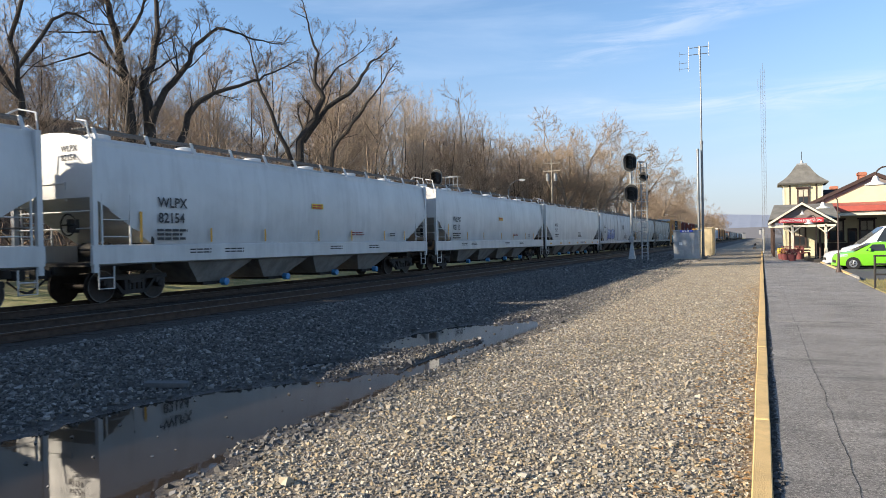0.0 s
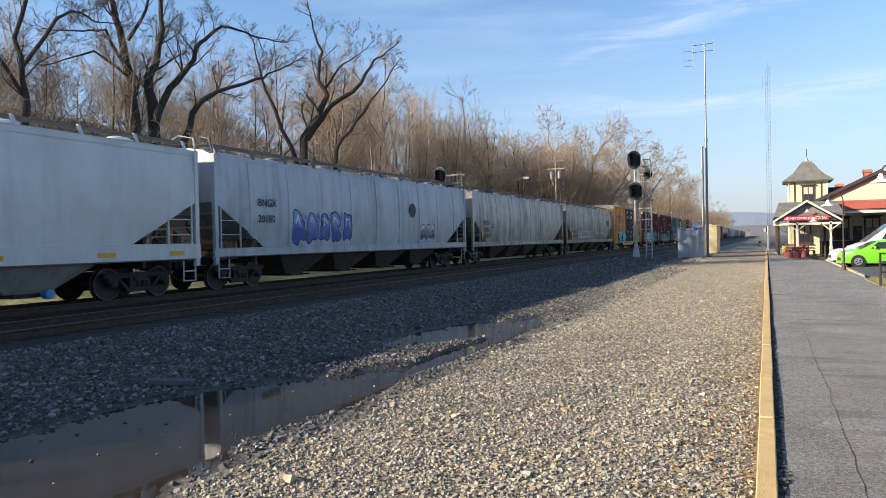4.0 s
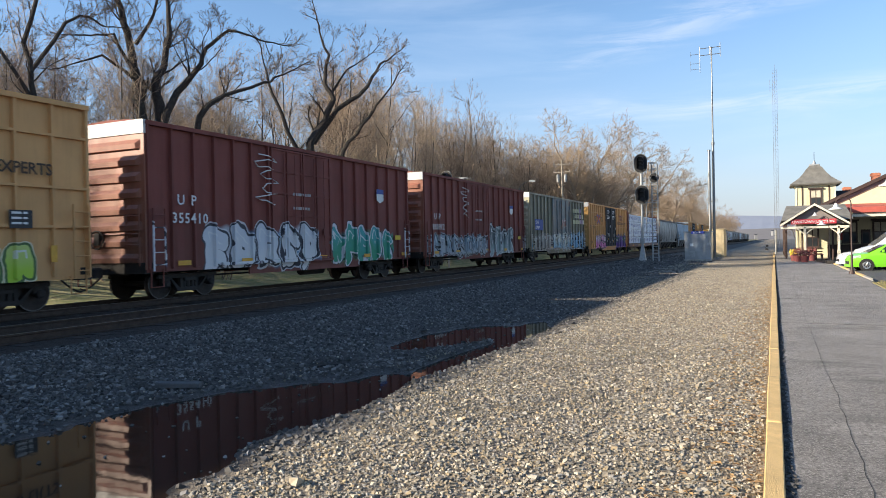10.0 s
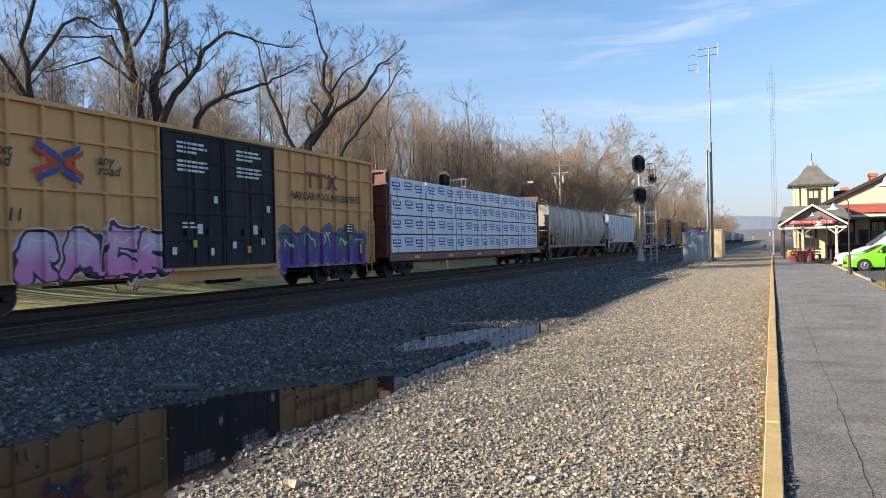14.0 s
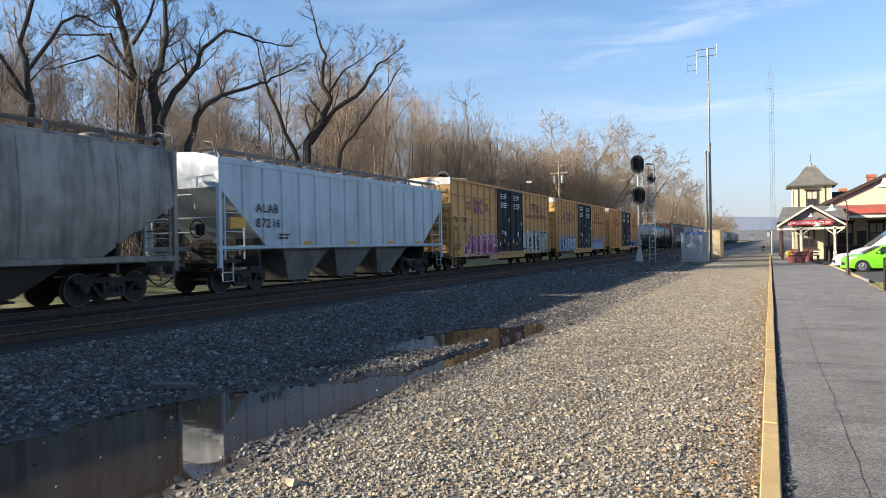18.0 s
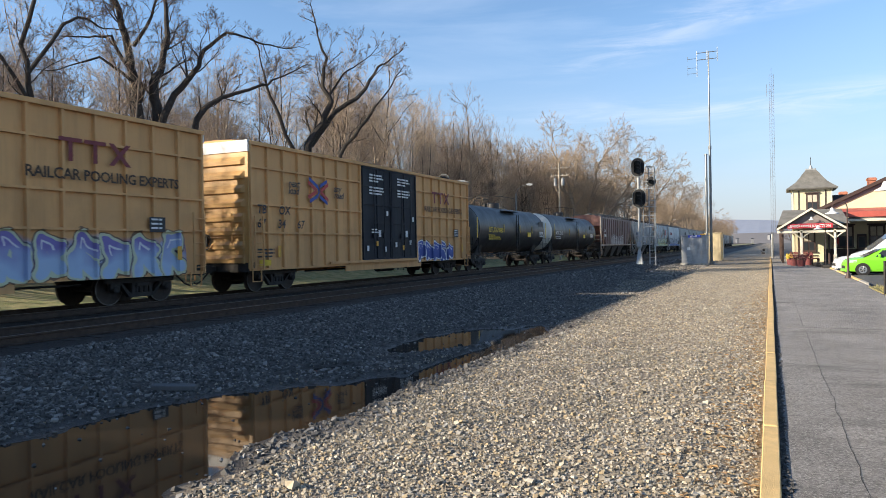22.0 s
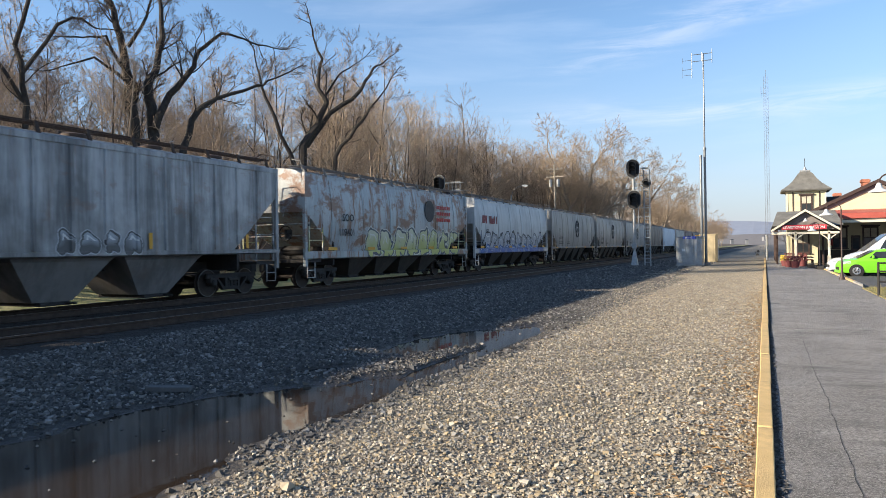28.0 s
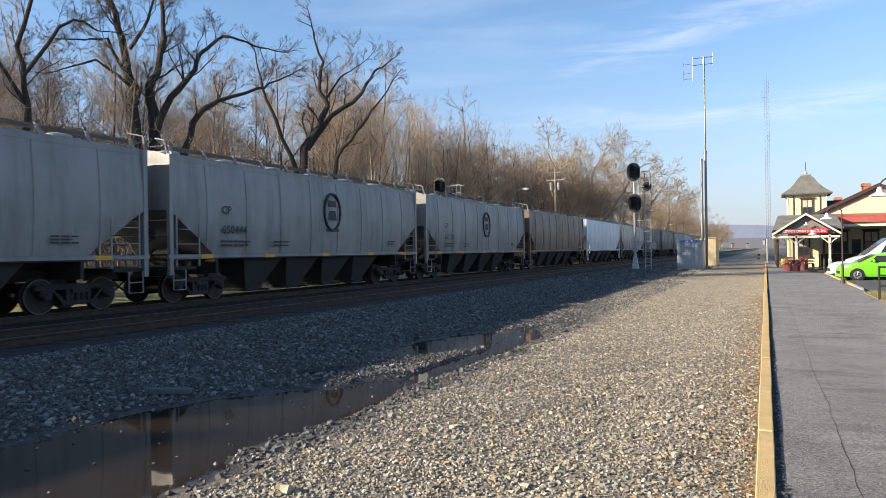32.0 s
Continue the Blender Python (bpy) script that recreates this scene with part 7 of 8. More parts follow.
    # tower
    tw = part("tower", Geo().box(1.95, 5.25, 75.0, 78.3, -0.1, 6.75), cream_wall, t, "square cream tower", smooth=False)
    boards(tw, 1.98, 5.22, 75.0, 4.3, 6.7, 0.42, cream_wall)
    for x in (1.98, 2.48, 4.72, 5.22):
        part("corner_board", Geo().box(x - 0.05, x + 0.05, 74.93, 75.0, 3.8, 6.75), brown_trim if 2.2 < x < 5 else cream_trim, tw, smooth=False)
    window(tw, 3.62, 74.96, 4.75, 0.85, 1.45)
    part("eaves_board", Geo().box(1.85, 5.35, 74.9, 78.4, 6.62, 6.80), cream_trim, tw, smooth=False)
    g = Geo()
    rings = []
    for r, z in ((2.10, 6.70), (2.16, 6.82), (1.80, 7.08), (1.35, 7.45), (0.98, 7.90), (0.66, 8.40), (0.45, 8.62), (0.40, 8.66)):
        rings.append([(3.6 - r, 76.65 - r, z), (3.6 + r, 76.65 - r, z), (3.6 + r, 76.65 + r, z), (3.6 - r, 76.65 + r, z)])
    g.loft(rings)
    rf = part("tower_roof", g, shingle, t, "flared grey shingle tower roof", smooth=False)
    part("roof_crown", Geo().box(3.15, 4.05, 76.2, 77.1, 8.64, 8.78, c=0.03).tube([(3.6, 76.65, 8.75), (3.6, 76.65, 9.15)], [0.22, 0.05], 8), silver, rf)
    part("finial", Geo().tube([(3.6, 76.65, 9.1), (3.6, 76.65, 9.95)], 0.025, 6), black_iron, rf)
    # low wing between tower and canopy
    part("low_wall", Geo().box(1.9, 4.0, 66.5, 75, -0.1, 3.0), cream_wall, t, smooth=False)
    window(t, 2.9, 66.44, 1.0, 0.8, 1.5)
    g = Geo()
    g.loft([[(0.5, 58.5, 3.05), (5.2, 58.5, 3.05), (5.2, 75, 3.05), (0.5, 75, 3.05)], [(0.9, 61.5, 4.25), (4.9, 61.5, 4.25), (4.9, 75, 4.25), (0.9, 75, 4.25)]])
    part("low_roof", g, shingle, t, "grey shingle platform roof", smooth=False)
    for y in (66, 72, 78, 84):
        part("platform_post", Geo().box(0.85, 1.0, y, y + 0.15, 0, 3.1, c=0.02), brown_trim, t)


station()


def canopy():
    t = thing("entrance_canopy", "gabled entrance canopy with cream posts and a red name board", "canopy", Matrix.Translation((0, 0, GZ)))
    for s, x in ((-1, 0.42), (1, 4.86)):
        g = Geo()
        g.add([(x, 56.6, 2.62), (2.64, 56.6, 4.05), (2.64, 63, 4.05), (x, 63, 2.62), (x, 56.6, 2.74), (2.64, 56.6, 4.17), (2.64, 63, 4.17), (x, 63, 2.74)], [(0, 1, 2, 3), (4, 7, 6, 5), (0, 4, 5, 1), (3, 2, 6, 7), (0, 3, 7, 4), (1, 5, 6, 2)])
        part("roof", g, shingle, t, smooth=False)
        g = Geo()
        g.add([(x, 56.5, 2.58), (2.64, 56.5, 4.02), (2.64, 56.5, 4.18), (x, 56.5, 2.74), (x, 56.6, 2.58), (2.64, 56.6, 4.02), (2.64, 56.6, 4.18), (x, 56.6, 2.74)], [(0, 1, 2, 3), (7, 6, 5, 4), (0, 4, 5, 1), (3, 2, 6, 7), (0, 3, 7, 4), (1, 5, 6, 2)])
        part("bargeboard", g, cream_trim, t, "cream bargeboard", smooth=False)
    g = Geo()
    g.add([(0.75, 56.9, 2.72), (4.5, 56.9, 2.72), (2.64, 56.9, 3.95)], [(0, 1, 2)])
    part("gable_panel", g, purple_fascia, t, smooth=False)
    part("tie_beam", Geo().box(0.45, 4.8, 56.75, 56.92, 2.40, 2.56, c=0.02), cream_trim, t)
    for x in (2.02, 4.14):
        p = part("post", Geo().box(x - 0.08, x + 0.08, 56.75, 56.91, 0.0, 2.6, c=0.02), cream_trim, t)
        part("post_base", Geo().box(x - 0.11, x + 0.11, 56.72, 56.94, 0.0, 0.85, c=0.02), brown_trim if x < 3 else cream_trim, p)
        for s in (-1, 1):
            part("bracket", Geo().tube([(x, 56.83, 1.95), (x + s * 0.25, 56.83, 2.2), (x + s * 0.55, 56.83, 2.42)], 0.045, 6), cream_trim, p)
        part("post", Geo().box(x - 0.07, x + 0.07, 62.4, 62.54, 0.0, 2.7, c=0.02), brown_trim, t)
    b = part("name_board", Geo().box(1.12, 4.0, 56.62, 56.68, 2.72, 3.06, c=0.01), plain("red_sign_paint", (0.48, 0.035, 0.05), 0.5), t, "red station name board")
    part("lettering", text_mesh("LEWISTOWN JUNCTION", 0.25, 0.95), white_print, b, at=Matrix.Translation((1.18, 56.615, 2.80)) @ Matrix.Rotation(math.pi / 2, 4, "X"))
    part("lamp", Geo().disc_y([(3.05, 0.17), (3.18, 0.06), (3.3, 0.02)], 10, (2.64, 56.45, 0.25), "z"), white_print, t, "white shade lamp under the gable")


canopy()


def gooseneck(x, y, tall, reach):
    t = thing("platform_lamp", "dark gooseneck lamp post with a white shade", "lamp post", Matrix.Translation((x, y, -0.05)))
    part("base", Geo().disc_y([(0, 0.13), (0.12, 0.11), (0.25, 0.06), (0.9, 0.05)], 10, (0, 0, 0), "z"), brown_trim, t)
    part("post", Geo().tube([(0, 0, 0.8), (0, 0, tall)], [0.036, 0.028], 8), brown_trim, t)
    arc = [(reach * (1 - math.cos(a)) / 2, 0, tall + 0.28 * math.sin(a)) for a in [math.pi * i / 8 for i in range(9)]]
    part("arm", Geo().tube(arc, 0.025, 6), brown_trim, t)
    part("shade", Geo().disc_y([(tall - 0.30, 0.30), (tall - 0.27, 0.29), (tall - 0.18, 0.12), (tall - 0.02, 0.06), (tall + 0.02, 0.0)], 16, (reach, 0, 0), "z"), white_print, t, "white enamel shade")


gooseneck(3.28, 38.0, 3.35, -0.62)
gooseneck(3.45, 55.5, 2.9, -0.45)
gooseneck(3.9, 26.0, 3.62, -0.60)

# ---- planters and seats under the canopy ----
flower_red = plain("dark_red_flowers", (0.17, 0.05, 0.05), 0.8, 0, 30, 0.5)
flower_yel = plain("yellow_flowers", (0.55, 0.40, 0.05), 0.8, 0, 30, 0.4)
tub_mat = plain("maroon_tub_paint", (0.16, 0.04, 0.04), 0.7, 0, 4, 0.3)
rr = random.Random(17)


def planter(x, y, w, mat_, label):
    t = thing("flower_tub", label, "flower tub", Matrix.Translation((x, y, -0.045)), group="flower tubs on the platform")
    part("tub", Geo().disc_y([(0, w * 0.36), (0.35, w * 0.46), (0.45, w * 0.5), (0.45, w * 0.42), (0.40, 0.0)], 14, (0, 0, 0), "z"), tub_mat, t)
    g = Geo()
    for _ in range(70):
        a, r, z = rr.uniform(0, 6.28), w * 0.5 * rr.random() ** 0.5, 0.42 + rr.random() * 0.42
        s = rr.uniform(0.04, 0.09)
        c = Vector((r * math.cos(a), r * math.sin(a), z))
        u = Vector((rr.uniform(-1, 1), rr.uniform(-1, 1), rr.uniform(-1, 1))).normalized() * s
        v = u.orthogonal().normalized() * s
        g.add([tuple(c - u), tuple(c - v), tuple(c + u), tuple(c + v)], [(0, 1, 2, 3)])
    part("blooms", g, mat_, t, smooth=False)


for x, y, w, m, label in ((1.35, 60.0, 0.9, flower_yel, "tub of yellow flowers on the platform"), (1.55, 57.8, 0.95, flower_red, "tub of dark red flowers on the platform"), (1.95, 56.2, 1.0, flower_red, "tub of dark red flowers on the platform"), (2.55, 59.5, 0.9, flower_red, "tub of dark red flowers on the platform"), (2.75, 62.0, 0.9, flower_red, "tub of dark red flowers on the platform")):
    planter(x, y, w * 0.62, m, label)


def bench(x, y, turn):
    t = thing("platform_bench", "dark red slatted platform bench", "bench", pose(x, y, -0.045, 0, 0, turn), group="benches under the canopy")
    for i in range(4):
        part("seat_slat", Geo().box(-0.75, 0.75, -0.25 + i * 0.12, -0.16 + i * 0.12, 0.43, 0.46), tub_mat, t, smooth=False)
    for i in range(4):
        part("back_slat", Geo().box(-0.75, 0.75, 0.24, 0.27, 0.52 + i * 0.11, 0.60 + i * 0.11), tub_mat, t, smooth=False)
    for s in (-0.6, 0.6):
        part("leg", Geo().box(s - 0.03, s + 0.03, -0.22, -0.16, 0, 0.43).box(s - 0.03, s + 0.03, 0.2, 0.27, 0, 0.95), black_iron, t, smooth=False)
        part("armrest", Geo().box(s - 0.03, s + 0.03, -0.24, 0.26, 0.62, 0.66), black_iron, t, smooth=False)


bench(3.1, 60.5, 90)
bench(3.2, 63.5, 90)
bench(2.2, 64.8, 0)
# stack of dark ties beside the lot
for i, (x, y, a) in enumerate(((3.2, 54.6, 4), (3.35, 53.2, -3), (3.1, 55.4, 10))):
    solid("timber_sleeper", Geo().box(-0.2, 0.2, -1.2, 1.2, 0, 0.22, c=0.02), black_iron, "dark old timber lying beside the parking lot", "timber", at=pose(x, y, -0.05, 0, 0, a))

# ---- parking lot, edging and grass ----
edge = thing("lot_edging", "worn yellowish kerb edging of the parking lot", "kerb", Matrix.Translation((3.45, 0, -0.05)), kind="structure")
for i in range(10):
    part("kerb_stone", Geo().box(0.0, 0.14, 33 + i * 2.3, 35.27 + i * 2.3, -0.2, 0.06, c=0.012), kerb_mat if i % 3 else concrete, edge)
k = Nodes("dry_lawn", 0.95)
pos = k.node("ShaderNodeNewGeometry").outputs["Position"]
k.colour(k.mix(k.step(k.noise(3.0, 6, 0.6, pos), 0.35, 0.65), (0.17, 0.17, 0.05), (0.32, 0.25, 0.10)))
k.bump(k.noise(40.0, 4, 0.7, pos), 0.8, 0.05)
lawn_mat = k.mat
g = Geo()
g.loft([[(3.3, 20, -0.3), (26, 20, -0.3), (26, 30.3, -0.3), (6.2, 32.2, -0.3), (3.3, 30.6, -0.3)], [(3.3, 20, -0.01), (26, 20, -0.01), (26, 30.3, -0.01), (6.2, 32.2, -0.01), (3.3, 30.6, -0.01)]])
solid("lawn", g, lawn_mat, "patch of dry yellowing grass beside the platform", kind="structure", smooth=False)
rng = np.random.default_rng(9)
g = Geo()
for _ in range(2600):
    x, y = rng.uniform(3.35, 9), rng.uniform(22, 31)
    a, hgt = rng.uniform(0, 6.28), rng.uniform(0.04, 0.12)
    c, d = math.cos(a) * 0.012, math.sin(a) * 0.012
    g.add([(x - c, y - d, -0.012), (x + c, y + d, -0.012), (x + rng.normal(0, 0.03), y + rng.normal(0, 0.03), -0.01 + hgt)], [(0, 1, 2)])
solid("grass_blades", g, lawn_mat, "short dry grass blades on the lawn", "grass", kind="stuff", smooth=False)

# black pipe railing
t = thing("pipe_railing", "black painted pipe railing beside the grass", "railing", Matrix.Translation((3.30, 26.4, -0.03)))
for i in range(5):
    part("post", Geo().tube([(i * 1.6, 0, -0.1), (i * 1.6, 0, 1.08)], 0.035, 8), black_iron, t)
for z in (0.45, 0.78, 1.05):
    part("rail", Geo().tube([(0, 0, z), (6.4, 0, z)], 0.028, 8), black_iron, t)

# ================= parked vehicles =================
def paint_car(name, c):
    k = Nodes(name, 0.28)
    k.colour(k.mix(k.step(k.noise(1.2, 4), 0.3, 0.7), tuple(q * 0.92 for q in c), c))
    k.bsdf.inputs["Coat Weight"].default_value = 0.6
    k.bsdf.inputs["Coat Roughness"].default_value = 0.08
    return k.mat


tyre_mat = plain("black_tyre_rubber", (0.02, 0.02, 0.021), 0.85, 0, 6, 0.2)
rim_mat = plain("alloy_rim", (0.45, 0.46, 0.47), 0.35, 0.8, 6, 0.15)
lamp_mat = plain("clear_headlight", (0.5, 0.52, 0.54), 0.12, 0.2, 4, 0.1, 0)


def vehicle(name, label, category, m, paint, L, W, H, hood, belt, cab0, cab1, slope0, slope1, wheel_r=0.31):
    """A car along x, nose to -x: lower body and glass house lofted across stations."""
    t = thing(name, label, category, m)
    def section(x, z0, z1, w, crown):
        hw = w / 2
        return [(x, -hw * 0.92, z0), (x, -hw, z0 + 0.18), (x, -hw, z1 - 0.14), (x, -hw * 0.90, z1 - 0.03), (x, -hw * 0.5, z1 + crown), (x, hw * 0.5, z1 + crown), (x, hw * 0.90, z1 - 0.03), (x, hw, z1 - 0.14), (x, hw, z0 + 0.18), (x, hw * 0.92, z0)]
    g = Geo()
    st = [(0.0, 0.30, hood - 0.26, W * 0.74), (0.10, 0.22, hood - 0.12, W * 0.88), (0.45, 0.20, hood, W * 0.97), (cab0, 0.20, belt, W), (L * 0.55, 0.20, belt + 0.02, W), (L - 0.35, 0.22, belt + 0.03, W * 0.97), (L - 0.06, 0.28, belt - 0.05, W * 0.88), (L, 0.36, belt - 0.2, W * 0.76)]
    g.loft([section(x, a, b, w, 0.03) for x, a, b, w in st])
    body = part("body", g, paint, t)
    g = Geo()
    cb = [(cab0 - 0.05, belt - 0.02, W * 0.90), (cab0 + slope0, H - 0.06, W * 0.76), (cab0 + slope0 + 0.4, H, W * 0.76), (cab1 - slope1 - 0.3, H - 0.01, W * 0.76), (cab1 - slope1, H - 0.07, W * 0.74), (cab1, belt, W * 0.88)]
    rings = []
    for x, z, w in cb:
        rings.append([(x, -W * 0.46, belt - 0.06), (x, -w / 2, z - 0.05), (x, -w / 2 + 0.08, z), (x, w / 2 - 0.08, z), (x, w / 2, z - 0.05), (x, W * 0.46, belt - 0.06)])
    g.loft(rings)
    part("cabin", g, paint, body)
    # side windows, windscreen
    for s in (-1, 1):
        mid = (cab0 + slope0 * 0.75 + cab1 - slope1) / 2
        for a, b in ((cab0 + slope0 * 0.55, mid - 0.05), (mid + 0.05, cab1 - slope1 * 0.8)):
            top_in = 0.10 if a > cab0 + slope0 * 0.6 else slope0 * 0.42
            g = Geo()
            yb, yt = s * (W * 0.462), s * (W * 0.395)
            g.add([(a, yb, belt + 0.03), (b, yb, belt + 0.03), (b - 0.06, yt, H - 0.14), (a + top_in, yt, H - 0.14)], [(0, 1, 2, 3)])
            part("side_window", g, window_glass, body, smooth=False)
        part("mirror", Geo().box(cab0 + slope0 * 0.7, cab0 + slope0 * 0.7 + 0.12, s * W * 0.5 - 0.05, s * W * 0.5 + 0.13, belt + 0.03, belt + 0.17, c=0.03), paint, body)
        part("headlight", Geo().loft([[(0.10, s * W * 0.28, hood - 0.22), (0.10, s * W * 0.44, hood - 0.24), (0.14, s * W * 0.44, hood - 0.10), (0.16, s * W * 0.30, hood - 0.09)], [(0.48, s * W * 0.46, hood - 0.20), (0.50, s * W * 0.495, hood - 0.20), (0.52, s * W * 0.48, hood - 0.06), (0.50, s * W * 0.44, hood - 0.06)]]), lamp_mat, body)
    g = Geo()
    g.add([(cab0 - 0.02, -W * 0.42, belt + 0.03), (cab0 - 0.02, W * 0.42, belt + 0.03), (cab0 + slope0 - 0.06, W * 0.35, H - 0.09), (cab0 + slope0 - 0.06, -W * 0.35, H - 0.09)], [(0, 1, 2, 3)])
    ws = part("windscreen", g, window_glass, body, smooth=False)
    ws.location.z, ws.location.x = 0.012, -0.03
    part("grille", Geo().box(-0.02, 0.06, -W * 0.28, W * 0.28, 0.36, 0.52, c=0.02), black_iron, body)
    part("bumper", Geo().box(-0.06, 0.12, -W * 0.40, W * 0.40, 0.20, 0.34, c=0.04), paint, body)
    for x in (0.78, L - 0.80):
        for s in (-1, 1):
            arch = part("wheel_arch", Geo().disc_y([(s * (W / 2 - 0.05), wheel_r + 0.055), (s * (W / 2 + 0.006), wheel_r + 0.055), (s * (W / 2 + 0.007), 0.0)], 22, (x, 0, wheel_r), "y"), black_iron, body)
            w = part("wheel", Geo().disc_y([(s * (W / 2 - 0.16), wheel_r * 0.7), (s * (W / 2 - 0.15), wheel_r), (s * (W / 2 + 0.012), wheel_r), (s * (W / 2 + 0.022), wheel_r * 0.68)], 22, (x, 0, wheel_r), "y"), tyre_mat, t)
            r = Geo()
            r.disc_y([(s * (W / 2 + 0.012), wheel_r * 0.70), (s * (W / 2 + 0.026), wheel_r * 0.66), (s * (W / 2 + 0.018), wheel_r * 0.2), (s * (W / 2 + 0.03), 0.0)], 18, (x, 0, wheel_r), "y")
            part("rim", r, rim_mat, w)
            sp_ = Geo()
            for i in range(5):
                a = i * 2 * math.pi / 5
                sp_.tube([(x, s * (W / 2 + 0.025), wheel_r), (x + wheel_r * 0.6 * math.cos(a), s * (W / 2 + 0.022), wheel_r + wheel_r * 0.6 * math.sin(a))], 0.03, 5)
            part("spoke", sp_, rim_mat, w)
    return t


LOT = -0.19
green = paint_car("lime_green_car_paint", (0.20, 0.62, 0.03))
white_car = paint_car("white_car_paint", (0.74, 0.76, 0.78))
vehicle("hatchback_car", "lime green hatchback car parked by the station", "car", pose(3.72, 45.6, LOT, 0, 0, 6), green, 3.7, 1.62, 1.50, 0.92, 0.98, 0.95, 3.65, 0.85, 0.35)
vehicle("saloon_car", "white car parked beside the station van", "car", pose(3.62, 50.6, LOT, 0, 0, 4), white_car, 4.3, 1.75, 1.45, 0.90, 0.95, 1.1, 4.0, 0.9, 0.6)
vehicle("passenger_van", "white high-roof passenger van parked by the station", "van", pose(4.35, 48.2, LOT, 0, 0, 5), white_car, 5.6, 1.98, 2.42, 1.22, 1.34, 0.85, 5.55, 1.25, 0.15, 0.36)

# ================= distance =================
def ridge_mesh(y, x0, x1, z0, amp, seed, n=90):
    g = Geo()
    front, back = [], []
    pts = []
    for i in range(n + 1):
        x = x0 + (x1 - x0) * i / n
        h_ = z0 + amp * noise.noise((x * 0.0016, seed, 0.0)) + amp * 0.25 * noise.noise((x * 0.007, seed, 3.0))
        pts.append((x, h_))
    g.loft([[(x, y - 500, -2), (x, y, h_), (x, y + 500, -2)] for x, h_ in pts])
    return g


# aerial haze is painted into the ridge and valley base colours
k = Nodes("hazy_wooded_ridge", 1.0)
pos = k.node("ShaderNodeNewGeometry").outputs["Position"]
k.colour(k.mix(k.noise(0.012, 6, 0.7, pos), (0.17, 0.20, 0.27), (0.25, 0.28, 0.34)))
solid("ridge_backdrop", ridge_mesh(3300, -1500, 2600, 96, 50, 4.0), k.mat, "far wooded ridge on the horizon, tinted with blue haze", kind="structure", smooth=False)
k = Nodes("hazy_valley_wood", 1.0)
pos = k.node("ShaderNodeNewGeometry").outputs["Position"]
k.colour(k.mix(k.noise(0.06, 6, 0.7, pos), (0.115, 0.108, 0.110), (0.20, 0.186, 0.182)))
solid("valley_backdrop", ridge_mesh(1900, -700, 1500, 26, 14, 9.0, 160), k.mat, "far valley woods, greyed with haze", kind="structure", smooth=False)
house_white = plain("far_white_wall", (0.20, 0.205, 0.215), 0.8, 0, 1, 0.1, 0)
rr = random.Random(12)
for i in range(6):
    x, y = -120 + i * 24 + rr.uniform(-6, 6), 1330 + rr.uniform(-60, 60)
    t = thing("far_house", "small pale house in the far valley", "house", pose(x, y, 6 + rr.uniform(0, 7), 0, 0, rr.uniform(-30, 30)) @ Matrix.Diagonal((0.45, 0.45, 0.42, 1)), group="far houses in the valley")
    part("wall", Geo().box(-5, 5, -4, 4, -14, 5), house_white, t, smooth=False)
    part("roof", Geo().loft([[(-5.4, -4.4, 5), (5.4, -4.4, 5), (5.4, 4.4, 5), (-5.4, 4.4, 5)], [(-5.4, -0.1, 8), (5.4, -0.1, 8), (5.4, 0.1, 8), (-5.4, 0.1, 8)]]), dark_roof, t, smooth=False)


# ================= bare trees =================
bark = plain("dark_tree_bark", (0.048, 0.040, 0.033), 0.95, 0, 6, 0.45, 0.7)
bark_pale = plain("grey_brown_bark", (0.30, 0.235, 0.175), 0.95, 0, 6, 0.4, 0.6)
twig_mat = plain("brown_twigs", (0.27, 0.205, 0.150), 0.95, 0, 5, 0.35, 0)
twig_dark = plain("dark_twigs", (0.095, 0.073, 0.058), 0.95, 0, 5, 0.35, 0)
twig_tan = plain("tan_twigs", (0.33, 0.250, 0.175), 0.95, 0, 5, 0.3, 0)
twig_pale = plain("pale_grey_twigs", (0.42, 0.33, 0.245), 0.95, 0, 5, 0.3, 0)
twig_mid = plain("grey_brown_twigs", (0.155, 0.108, 0.076), 0.95, 0, 5, 0.35, 0)


def grow(wood, twigs, p, d, length, r, level, rng, spread=0.75, lift=0.12, counts=(7, 5, 4, 3), wander=0.16, thin=0.0075, reach=(0.36, 0.62), straight=False):
    n = 6 if level < 2 else 4
    pts, q, dd = [Vector(p)], Vector(p), Vector(d).normalized()
    for _ in range(n):
        sway = wander * 0.3 if straight else wander
        dd = (dd + Vector((rng.gauss(0, sway), rng.gauss(0, sway), rng.gauss(0, sway) + lift))).normalized()
        q = q + dd * length / n
        pts.append(q.copy())
    tip = max(0.004, r * 0.36)
    radii = [r + (tip - r) * i / n for i in range(n + 1)]
    (wood if r > 0.035 else twigs).tube(pts, radii, 7 if r > 0.12 else 5 if r > 0.035 else 3, caps=False)
    if level >= len(counts):
        return
    for i in range(counts[level]):
        f = rng.uniform(0.28 if level else 0.38, 1.0)
        k = min(n - 1, int(f * n))
        base = pts[k].lerp(pts[k + 1], f * n - k)
        axis = (pts[k + 1] - pts[k]).normalized()
        side = axis.orthogonal().normalized()
        side.rotate(Matrix.Rotation(rng.uniform(0, 6.283), 3, axis))
        nd = (axis + side * rng.uniform(0.6, 1.25) * spread).normalized()
        grow(wood, twigs, base, nd, length * rng.uniform(*reach) * (1.15 - 0.45 * f), max(thin, radii[k] * rng.uniform(0.42, 0.66)), level + 1, rng, spread, lift, counts, wander, thin)


